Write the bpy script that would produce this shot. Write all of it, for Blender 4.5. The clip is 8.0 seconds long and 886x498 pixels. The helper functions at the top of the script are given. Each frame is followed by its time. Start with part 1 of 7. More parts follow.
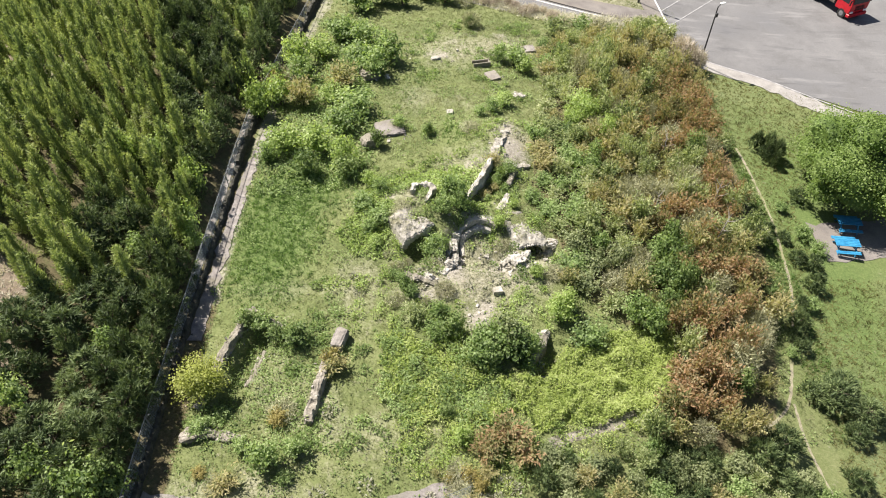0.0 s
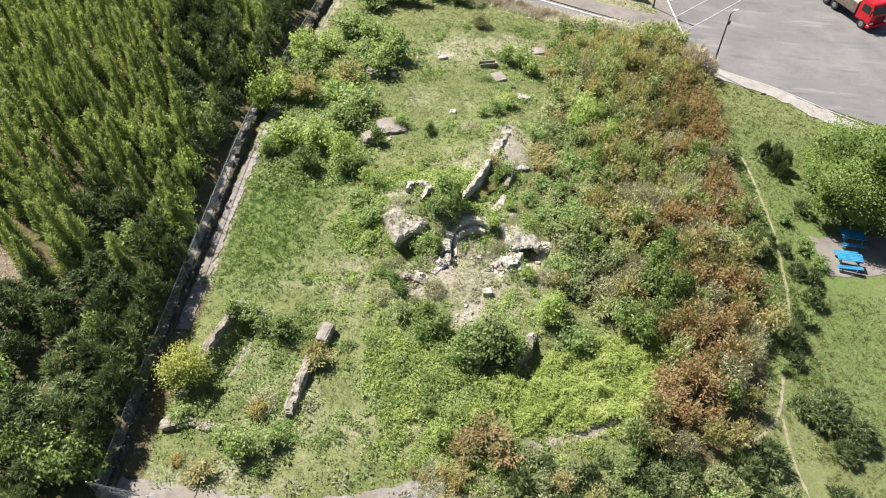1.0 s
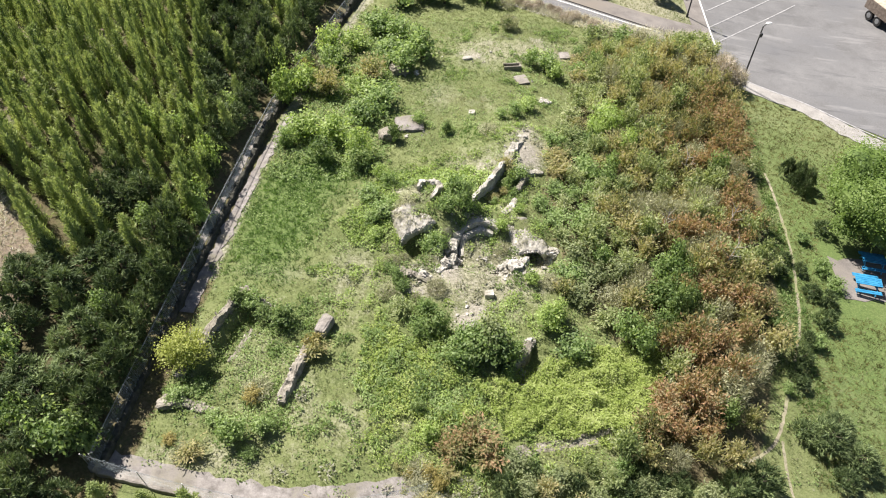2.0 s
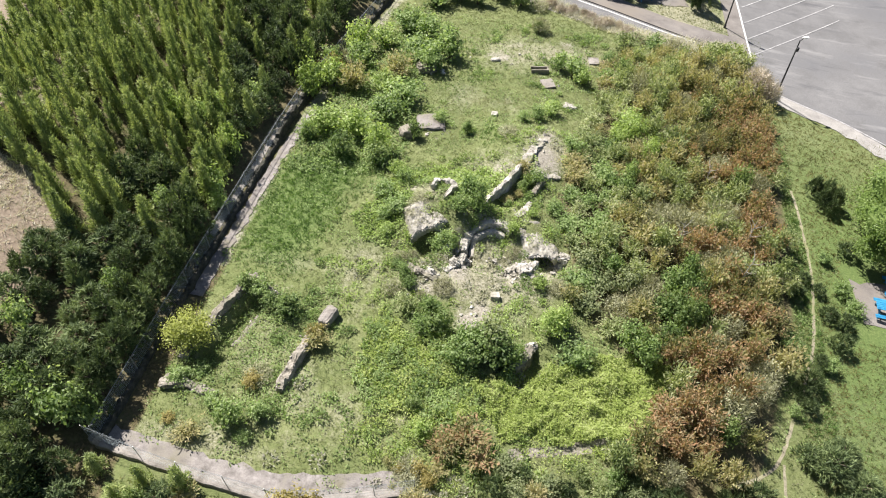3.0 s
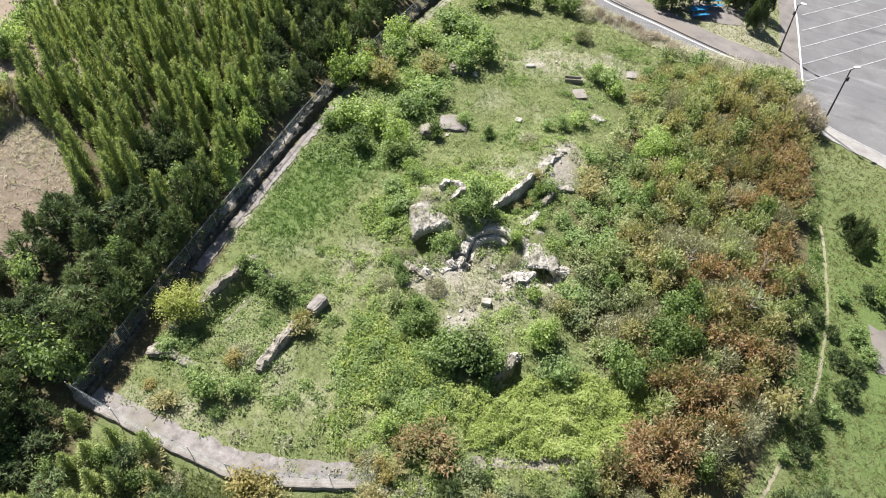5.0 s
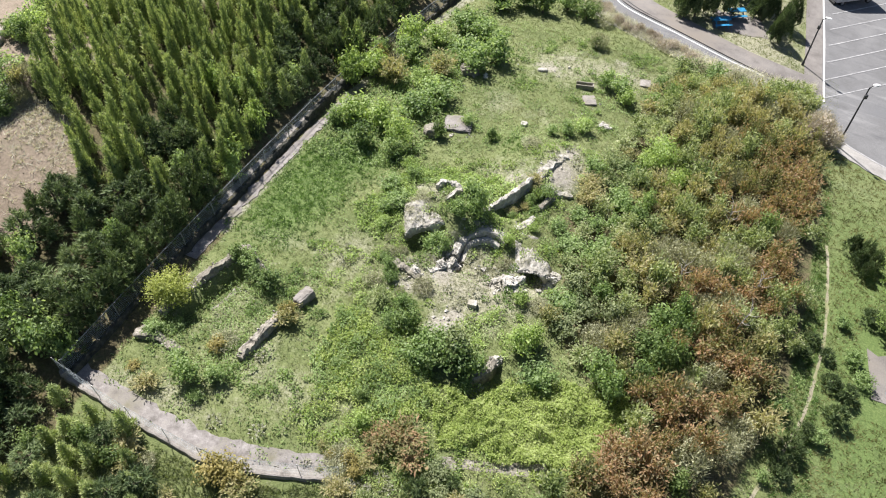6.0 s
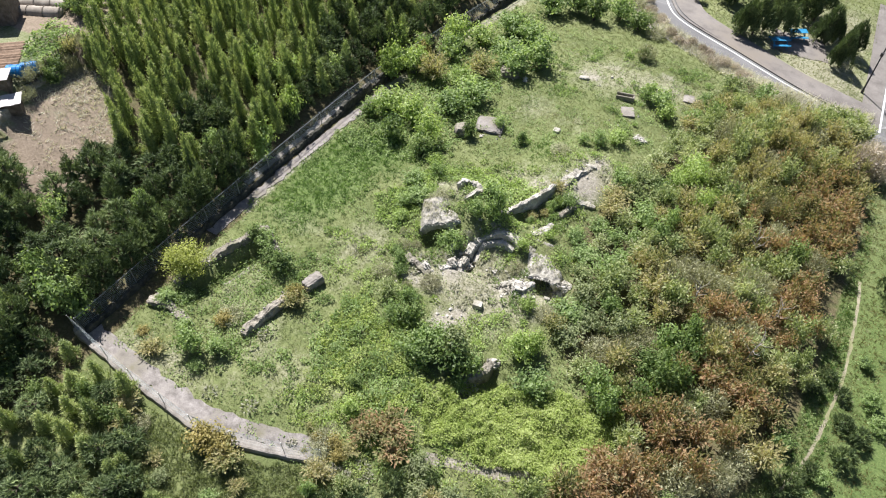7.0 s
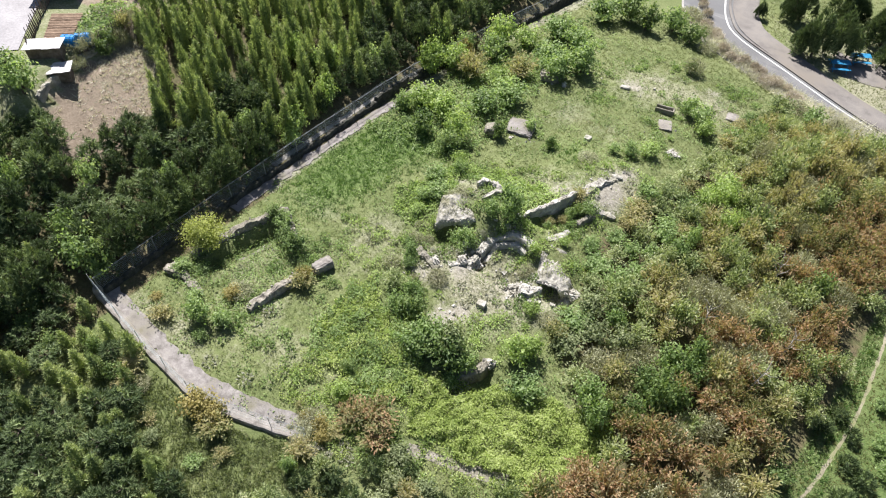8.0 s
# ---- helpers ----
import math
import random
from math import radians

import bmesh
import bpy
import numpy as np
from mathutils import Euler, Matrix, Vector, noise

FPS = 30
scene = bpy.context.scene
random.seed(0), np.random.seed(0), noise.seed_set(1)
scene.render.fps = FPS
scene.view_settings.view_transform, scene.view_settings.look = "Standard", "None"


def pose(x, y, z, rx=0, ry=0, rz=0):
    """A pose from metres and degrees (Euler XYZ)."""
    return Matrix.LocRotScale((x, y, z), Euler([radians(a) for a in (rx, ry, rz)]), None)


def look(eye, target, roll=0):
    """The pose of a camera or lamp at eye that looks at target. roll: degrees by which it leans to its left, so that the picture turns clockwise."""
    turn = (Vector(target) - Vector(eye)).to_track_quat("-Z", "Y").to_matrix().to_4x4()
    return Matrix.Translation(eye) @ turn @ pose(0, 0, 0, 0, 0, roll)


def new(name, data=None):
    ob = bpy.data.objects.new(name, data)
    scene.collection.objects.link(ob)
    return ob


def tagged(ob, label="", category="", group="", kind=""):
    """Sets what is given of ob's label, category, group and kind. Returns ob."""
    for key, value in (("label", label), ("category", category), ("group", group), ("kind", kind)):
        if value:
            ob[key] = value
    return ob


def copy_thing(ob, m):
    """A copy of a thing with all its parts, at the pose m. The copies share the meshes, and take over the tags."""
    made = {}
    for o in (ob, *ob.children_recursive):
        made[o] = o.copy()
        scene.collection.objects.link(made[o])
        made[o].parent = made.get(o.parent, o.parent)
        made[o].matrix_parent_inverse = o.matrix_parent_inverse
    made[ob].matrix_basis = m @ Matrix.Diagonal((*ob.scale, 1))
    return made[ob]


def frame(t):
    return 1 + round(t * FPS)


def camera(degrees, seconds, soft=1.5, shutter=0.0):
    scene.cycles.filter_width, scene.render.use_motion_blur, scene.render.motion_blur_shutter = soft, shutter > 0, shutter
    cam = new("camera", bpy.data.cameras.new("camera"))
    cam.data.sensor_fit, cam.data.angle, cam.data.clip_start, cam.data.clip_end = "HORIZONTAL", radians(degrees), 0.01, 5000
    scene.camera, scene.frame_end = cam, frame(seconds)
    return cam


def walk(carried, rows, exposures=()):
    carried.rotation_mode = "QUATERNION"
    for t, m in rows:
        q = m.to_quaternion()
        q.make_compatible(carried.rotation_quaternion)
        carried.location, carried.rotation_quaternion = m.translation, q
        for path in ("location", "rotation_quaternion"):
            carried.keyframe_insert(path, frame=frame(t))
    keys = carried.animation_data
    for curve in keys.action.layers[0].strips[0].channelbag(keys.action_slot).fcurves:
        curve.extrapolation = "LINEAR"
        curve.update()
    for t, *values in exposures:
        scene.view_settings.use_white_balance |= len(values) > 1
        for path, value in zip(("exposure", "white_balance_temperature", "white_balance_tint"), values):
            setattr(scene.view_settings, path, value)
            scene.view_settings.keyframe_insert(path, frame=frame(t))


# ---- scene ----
cam = camera(65.4, 8.0, soft=1.1)
METRES, EYE, TILT, LEAN, TURN = 17.6, 31.9, -48.6, 0.0, 0.0
ROWS = [
    (0.0, 0.0, 0.0, 0.0, 0.0, 0.0, -0.0),
    (0.5, 0.0492, 0.001, -0.0001, 0.79, -0.02, -0.96),
    (1.0, 0.1029, 0.0009, -0.0003, 1.74, -0.04, -2.15),
    (1.5, 0.1513, 0.0002, 0.0008, 2.95, -0.08, -3.57),
    (2.0, 0.2034, -0.0002, 0.0033, 4.57, -0.2, -5.43),
    (3.5, 0.3438, 0.0076, 0.0206, 9.0, -0.85, -10.33),
    (4.0, 0.3968, 0.0148, 0.0327, 10.43, -1.16, -11.79),
    (4.5, 0.4508, 0.023, 0.047, 11.62, -1.43, -13.03),
    (6.0, 0.6542, 0.0633, 0.105, 15.86, -2.53, -17.33),
    (6.5, 0.7219, 0.0795, 0.1251, 17.66, -3.1, -19.17),
    (7.0, 0.7997, 0.1015, 0.1503, 21.15, -4.29, -22.39),
    (7.5, 0.8719, 0.1235, 0.1777, 24.06, -5.46, -24.87),
    (8.0, 0.9515, 0.1512, 0.211, 27.04, -6.78, -27.24),
]
walk(cam, [(t, pose(0, 0, EYE, TILT, LEAN, TURN) @ pose(METRES * x, METRES * y, METRES * z, 90 + pitch, roll, yaw)) for t, x, y, z, yaw, pitch, roll in ROWS], [(0.0, 1.26, 6850, 13), (4.0, 1.245, 6530, 13), (8.0, 1.20, 6350, 13)])

# ---- light: clear midday sun from behind and to the left of the view, blue sky ----
SUN_FROM = Vector((-0.66, 0.50, 1.12)).normalized()
world = bpy.data.worlds.new("sky")
scene.world = world
world.use_nodes = True
wn = world.node_tree
sky = wn.nodes.new("ShaderNodeTexSky")
sky.sky_type, sky.sun_disc = "NISHITA", False
sky.sun_elevation = math.asin(SUN_FROM.z)
sky.sun_rotation = math.atan2(SUN_FROM.x, SUN_FROM.y)
wn.links.new(sky.outputs[0], wn.nodes["Background"].inputs[0])
wn.nodes["Background"].inputs[1].default_value = 0.042
sun = new("sun", bpy.data.lights.new("sun", "SUN"))
sun.data.energy, sun.data.angle, sun.data.color = 5.0, radians(0.6), (1.0, 0.96, 0.89)
sun.matrix_world = look(SUN_FROM * 100, (0, 0, 0))
scene.view_settings.exposure = 1.29


# ---- materials ----
def ramp(nt, fac, stops):
    r = nt.nodes.new("ShaderNodeValToRGB")
    e = r.color_ramp.elements
    while len(e) < len(stops):
        e.new(0.5)
    for k, (p, c) in zip(e, stops):
        k.position, k.color = p, (*c, 1)
    nt.links.new(fac, r.inputs[0])
    return r.outputs[0]


def noise_of(nt, coord, size, detail=5.0, rough=0.6):
    n = nt.nodes.new("ShaderNodeTexNoise")
    n.inputs["Scale"].default_value, n.inputs["Detail"].default_value = 1.0 / size, detail
    n.inputs["Roughness"].default_value = rough
    nt.links.new(coord, n.inputs["Vector"])
    return n.outputs["Fac"]


def mixed(nt, fac, a, b, how="MIX"):
    m = nt.nodes.new("ShaderNodeMix")
    m.data_type, m.blend_type = "RGBA", how
    for sock, v in ((m.inputs["Factor"], fac), (m.inputs["A"], a), (m.inputs["B"], b)):
        if isinstance(v, (int, float)):
            sock.default_value = v
        elif isinstance(v, tuple):
            sock.default_value = (*v, 1)
        else:
            nt.links.new(v, sock)
    return m.outputs["Result"]


def calc(nt, op, a, b=0.0, c=0.0):
    m = nt.nodes.new("ShaderNodeMath")
    m.operation = op
    for sock, v in zip(m.inputs, (a, b, c)):
        if isinstance(v, (int, float)):
            sock.default_value = v
        else:
            nt.links.new(v, sock)
    return m.outputs[0]


def blank(name, rough=0.8, metal=0.0):
    m = bpy.data.materials.new(name)
    m.use_nodes = True
    b = m.node_tree.nodes["Principled BSDF"]
    b.inputs["Roughness"].default_value, b.inputs["Metallic"].default_value = rough, metal
    b.inputs["Specular IOR Level"].default_value = 0.3
    return m, m.node_tree, b


def place(nt):
    return nt.nodes.new("ShaderNodeNewGeometry").outputs["Position"]


def relief(nt, b, height, dist):
    n = nt.nodes.new("ShaderNodeBump")
    n.inputs["Distance"].default_value, n.inputs["Strength"].default_value = dist, 1.0
    nt.links.new(height, n.inputs["Height"])
    nt.links.new(n.outputs[0], b.inputs["Normal"])


def rough_stuff(name, dark, mid, light, size=0.5, fine=0.06, rough=0.9, bump=0.02, metal=0.0, stain=None):
    """Mineral, wood or painted surface: three tones at one scale, grain at a finer one, stains at a coarse one."""
    m, nt, b = blank(name, rough, metal)
    p = place(nt)
    c = ramp(nt, noise_of(nt, p, size), [(0.3, dark), (0.5, mid), (0.72, light)])
    g = noise_of(nt, p, fine, 4, 0.7)
    c = mixed(nt, 0.5, c, ramp(nt, g, [(0.3, (0.55, 0.55, 0.55)), (0.7, (1.3, 1.3, 1.3))]), "MULTIPLY")
    if stain:
        c = mixed(nt, ramp(nt, noise_of(nt, p, size * 4, 6, 0.65), [(0.5, (0, 0, 0)), (0.68, (1, 1, 1))]), c, stain)
    nt.links.new(c, b.inputs["Base Color"])
    if bump:
        relief(nt, b, g, bump)
    return m


def leafy(name, tones, rough=0.55, through_light=0.3, patch=1.6):
    """Leaves: a tone for each leaf, drifting over the plant and from plant to plant, partly translucent."""
    m, nt, b = blank(name, rough)
    geo = nt.nodes.new("ShaderNodeNewGeometry")
    drift = noise_of(nt, geo.outputs["Position"], patch, 3)
    broad_drift = noise_of(nt, geo.outputs["Position"], patch * 2.8, 2)
    f = calc(nt, "MULTIPLY_ADD", geo.outputs["Random Per Island"], 0.5, calc(nt, "MULTIPLY_ADD", drift, 1.1, -0.30))
    f = calc(nt, "ADD", f, calc(nt, "MULTIPLY_ADD", broad_drift, 1.0, -0.5))
    n = len(tones)
    c = ramp(nt, f, [(0.1 + 0.8 * i / max(1, n - 1), t) for i, t in enumerate(tones)])
    nt.links.new(c, b.inputs["Base Color"])
    t = nt.nodes.new("ShaderNodeBsdfTranslucent")
    warm = mixed(nt, 1.0, c, (1.12, 1.15, 0.66), "MULTIPLY")
    nt.links.new(warm, t.inputs["Color"])
    mix = nt.nodes.new("ShaderNodeMixShader")
    mix.inputs[0].default_value = through_light
    nt.links.new(b.outputs[0], mix.inputs[1])
    nt.links.new(t.outputs[0], mix.inputs[2])
    nt.links.new(mix.outputs[0], nt.nodes["Material Output"].inputs["Surface"])
    return m


PINE = leafy("pine_needles", [(0.022, 0.038, 0.016), (0.084, 0.125, 0.053), (0.245, 0.309, 0.138)], 0.6, 0.26)
CYPRESS = leafy("cypress_scales", [(0.097, 0.142, 0.058), (0.275, 0.344, 0.141), (0.453, 0.500, 0.221)], 0.6, 0.34)
LEAF_GREEN = leafy("green_leaves", [(0.091, 0.146, 0.054), (0.247, 0.345, 0.128), (0.419, 0.507, 0.263)], 0.5, 0.5)
LEAF_DEEP = leafy("deep_green_leaves", [(0.050, 0.090, 0.033), (0.146, 0.217, 0.072), (0.286, 0.355, 0.148)], 0.5, 0.45)
LEAF_LIME = leafy("lime_leaves", [(0.148, 0.215, 0.060), (0.317, 0.419, 0.133), (0.465, 0.562, 0.268)], 0.5, 0.48)
LEAF_YELLOW = leafy("yellow_green_leaves", [(0.167, 0.198, 0.040), (0.308, 0.348, 0.080), (0.422, 0.458, 0.160)], 0.5, 0.45)
LEAF_OLIVE = leafy("olive_leaves", [(0.092, 0.116, 0.046), (0.242, 0.263, 0.115), (0.394, 0.368, 0.185), (0.419, 0.362, 0.205), (0.473, 0.478, 0.295)], 0.6, 0.45)
LEAF_RUST = leafy("rust_leaves", [(0.095, 0.115, 0.045), (0.205, 0.225, 0.095), (0.270, 0.245, 0.120), (0.360, 0.260, 0.150), (0.425, 0.265, 0.165), (0.400, 0.350, 0.215)], 0.65, 0.42)
LEAF_THICKET = leafy("dusty_green_leaves", [(0.083, 0.123, 0.049), (0.233, 0.292, 0.123), (0.398, 0.443, 0.233), (0.536, 0.548, 0.384)], 0.6, 0.45)
LEAF_DRY = leafy("dry_twigs", [(0.188, 0.184, 0.109), (0.340, 0.345, 0.219), (0.506, 0.516, 0.358)], 0.8, 0.25)
PALE_STRAW = leafy("pale_dry_grass", [(0.40, 0.38, 0.31), (0.58, 0.56, 0.48), (0.74, 0.72, 0.65)], 0.8, 0.3)
PINK_DRY = leafy("pinkish_dry_twigs", [(0.26, 0.215, 0.175), (0.44, 0.385, 0.335), (0.60, 0.545, 0.49)], 0.8, 0.25)
LEAF_AMBER = leafy("amber_leaves", [(0.14, 0.14, 0.04), (0.29, 0.25, 0.085), (0.42, 0.36, 0.16)], 0.65, 0.4)
LEAF_SPRING = leafy("spring_green_leaves", [(0.061, 0.107, 0.028), (0.157, 0.237, 0.060), (0.279, 0.370, 0.131)], 0.5, 0.45)
LEAF_GREY = leafy("grey_green_leaves", [(0.090, 0.120, 0.055), (0.200, 0.240, 0.115), (0.340, 0.375, 0.215)], 0.6, 0.4)
GRASS = leafy("green_grass", [(0.092, 0.128, 0.046), (0.157, 0.194, 0.080), (0.243, 0.259, 0.144), (0.334, 0.316, 0.218)], 0.6, 0.42, 2.2)
GRASS_LUSH = leafy("lush_grass", [(0.058, 0.117, 0.030), (0.119, 0.212, 0.058), (0.195, 0.296, 0.103)], 0.6, 0.42, 1.6)
GRASS_MEADOW = leafy("meadow_grass", [(0.049, 0.055, 0.016), (0.096, 0.100, 0.030), (0.158, 0.146, 0.052), (0.218, 0.180, 0.081)], 0.6, 0.42, 1.5)
GRASS_DRY = leafy("straw", [(0.196, 0.201, 0.140), (0.323, 0.323, 0.254), (0.456, 0.445, 0.394)], 0.7, 0.35, 2.0)
VINE = leafy("vine_leaves", [(0.171, 0.239, 0.057), (0.331, 0.408, 0.122), (0.469, 0.530, 0.235)], 0.5, 0.45, 0.9)
BARK = rough_stuff("bark", (0.05, 0.04, 0.03), (0.10, 0.08, 0.06), (0.17, 0.14, 0.11), 0.2, 0.03)
DEADWOOD = rough_stuff("bleached_deadwood", (0.22, 0.20, 0.18), (0.36, 0.335, 0.305), (0.48, 0.455, 0.42), 0.2, 0.03)
RUIN = rough_stuff("old_mortar_and_stone", (0.11, 0.10, 0.08), (0.24, 0.22, 0.185), (0.42, 0.39, 0.345), 0.35, 0.07, 0.95, 0.05, stain=(0.15, 0.15, 0.10))
PALE = rough_stuff("pale_limestone", (0.219, 0.207, 0.180), (0.418, 0.399, 0.362), (0.658, 0.633, 0.592), 0.28, 0.06, 0.95, 0.04, stain=(0.269, 0.254, 0.206))
EARTHY = rough_stuff("earth_covered_masonry", (0.212, 0.199, 0.168), (0.339, 0.324, 0.288), (0.487, 0.467, 0.430), 0.22, 0.05, 0.95, 0.05, stain=(0.212, 0.202, 0.130))
RUBBLE = rough_stuff("rubble_stone", (0.16, 0.15, 0.13), (0.30, 0.28, 0.25), (0.50, 0.47, 0.42), 0.3, 0.05, 0.95, 0.02)
CONCRETE = rough_stuff("weathered_concrete", (0.15, 0.138, 0.122), (0.235, 0.217, 0.20), (0.315, 0.295, 0.275), 0.5, 0.08, 0.95, 0.02, stain=(0.17, 0.155, 0.115))
ASPHALT = rough_stuff("bleached_asphalt", (0.120, 0.120, 0.122), (0.147, 0.147, 0.150), (0.177, 0.177, 0.179), 2.6, 0.10, 0.9, 0.004, stain=(0.115, 0.117, 0.124))
PAVING = rough_stuff("dusty_paving", (0.133, 0.121, 0.114), (0.179, 0.166, 0.156), (0.230, 0.213, 0.200), 1.5, 0.10, 0.95, 0.006, stain=(0.175, 0.156, 0.135))
DUST = rough_stuff("pinkish_concrete_dust", (0.138, 0.127, 0.119), (0.216, 0.200, 0.191), (0.304, 0.285, 0.275), 0.4, 0.07, 0.95, 0.02, stain=(0.156, 0.146, 0.109))
# stone with shade put into its colour, for the wall face and vault insides
SHADED_STONE = rough_stuff("shade_darkened_stone", (0.030, 0.032, 0.026), (0.060, 0.060, 0.050), (0.115, 0.11, 0.095), 0.4, 0.06, 0.95, 0.03)
TRODDEN = rough_stuff("trodden_earth", (0.187, 0.170, 0.119), (0.264, 0.242, 0.174), (0.340, 0.315, 0.234), 0.5, 0.06, 1.0, 0.02, stain=(0.187, 0.196, 0.093))
SHOULDER = rough_stuff("pale_dusty_asphalt", (0.216, 0.207, 0.198), (0.270, 0.261, 0.248), (0.333, 0.324, 0.306), 1.2, 0.10, 0.95, 0.006)
YARD = rough_stuff("light_concrete_yard", (0.237, 0.228, 0.239), (0.272, 0.263, 0.274), (0.308, 0.298, 0.310), 1.5, 0.15, 0.8, 0.002)
KERB = rough_stuff("kerb_stone", (0.24, 0.235, 0.22), (0.31, 0.30, 0.29), (0.38, 0.37, 0.36), 0.5, 0.05)


def streaked(m, tone, stretch, turn):
    """Adds long worn streaks, such as tyres leave, to a paved surface."""
    nt = m.node_tree
    b = nt.nodes["Principled BSDF"]
    old = b.inputs["Base Color"].links[0].from_socket
    mp = nt.nodes.new("ShaderNodeMapping")
    mp.inputs["Scale"].default_value, mp.inputs["Rotation"].default_value = stretch, (0, 0, radians(turn))
    nt.links.new(place(nt), mp.inputs["Vector"])
    f = ramp(nt, noise_of(nt, mp.outputs[0], 1.0, 6, 0.7), [(0.56, (0, 0, 0)), (0.70, (0.8, 0.8, 0.8))])
    nt.links.new(mixed(nt, f, old, tone), b.inputs["Base Color"])


streaked(ASPHALT, (0.085, 0.086, 0.092), (0.16, 1.1, 1), 48)
streaked(ASPHALT, (0.22, 0.22, 0.222), (0.10, 0.7, 1), 30)
LINE = rough_stuff("worn_white_paint", (0.45, 0.45, 0.45), (0.66, 0.66, 0.65), (0.78, 0.78, 0.77), 0.4, 0.08, 0.8, 0.0)
FADED = rough_stuff("faded_white_paint", (0.20, 0.20, 0.205), (0.30, 0.30, 0.305), (0.42, 0.42, 0.42), 0.35, 0.08, 0.85, 0.0)
BLUE = rough_stuff("blue_painted_wood", (0.016, 0.139, 0.281), (0.026, 0.205, 0.390), (0.048, 0.271, 0.468), 0.3, 0.04, 0.45, 0.002)
STEEL = rough_stuff("galvanised_steel", (0.22, 0.23, 0.24), (0.30, 0.31, 0.32), (0.40, 0.41, 0.42), 0.2, 0.03, 0.5, 0.0, 0.7)
DARK_POLE = rough_stuff("dark_painted_pole", (0.03, 0.032, 0.035), (0.05, 0.05, 0.055), (0.08, 0.08, 0.08), 0.3, 0.03, 0.5, 0.0, 0.3)
NET = rough_stuff("green_fence_wire", (0.237, 0.300, 0.319), (0.375, 0.444, 0.463), (0.575, 0.625, 0.650), 0.8, 0.1, 0.6, 0.0, 0.3)
SOIL = rough_stuff("dry_clay_soil", (0.180, 0.139, 0.107), (0.271, 0.221, 0.172), (0.361, 0.312, 0.254), 0.9, 0.09, 1.0, 0.05)
BED = rough_stuff("tilled_soil", (0.15, 0.105, 0.075), (0.225, 0.16, 0.115), (0.30, 0.22, 0.16), 0.4, 0.06, 1.0, 0.04)
RED = rough_stuff("red_truck_paint", (0.38, 0.012, 0.02), (0.45, 0.015, 0.025), (0.50, 0.025, 0.035), 0.8, 0.2, 0.3, 0.0)
WHITE = rough_stuff("white_sheet", (0.396, 0.385, 0.391), (0.490, 0.469, 0.476), (0.562, 0.539, 0.547), 1.0, 0.2, 0.5, 0.002)
TYRE = rough_stuff("black_rubber", (0.015, 0.015, 0.015), (0.025, 0.025, 0.025), (0.04, 0.04, 0.04), 0.2, 0.03, 0.8, 0.0)
WOOD = rough_stuff("grey_timber", (0.08, 0.065, 0.05), (0.15, 0.12, 0.10), (0.22, 0.19, 0.16), 0.3, 0.03)
LOAD = rough_stuff("sandy_load", (0.25, 0.21, 0.16), (0.36, 0.31, 0.25), (0.46, 0.41, 0.34), 0.4, 0.06, 1.0, 0.03)
BIN = rough_stuff("blue_plastic", (0.01, 0.13, 0.36), (0.015, 0.18, 0.46), (0.03, 0.24, 0.55), 0.4, 0.05, 0.4, 0.0)
GLASS = blank("dark_window_glass", 0.06)[0]
GLASS.node_tree.nodes["Principled BSDF"].inputs["Base Color"].default_value = (0.02, 0.025, 0.03, 1)
CANVAS = rough_stuff("weathered_canvas", (0.20, 0.175, 0.15), (0.30, 0.27, 0.235), (0.40, 0.365, 0.325), 0.7, 0.05, 0.9, 0.004)
LAMP_WHITE = rough_stuff("white_lamp_head", (0.7, 0.7, 0.7), (0.8, 0.8, 0.8), (0.85, 0.85, 0.85), 0.3, 0.05, 0.4, 0.0)


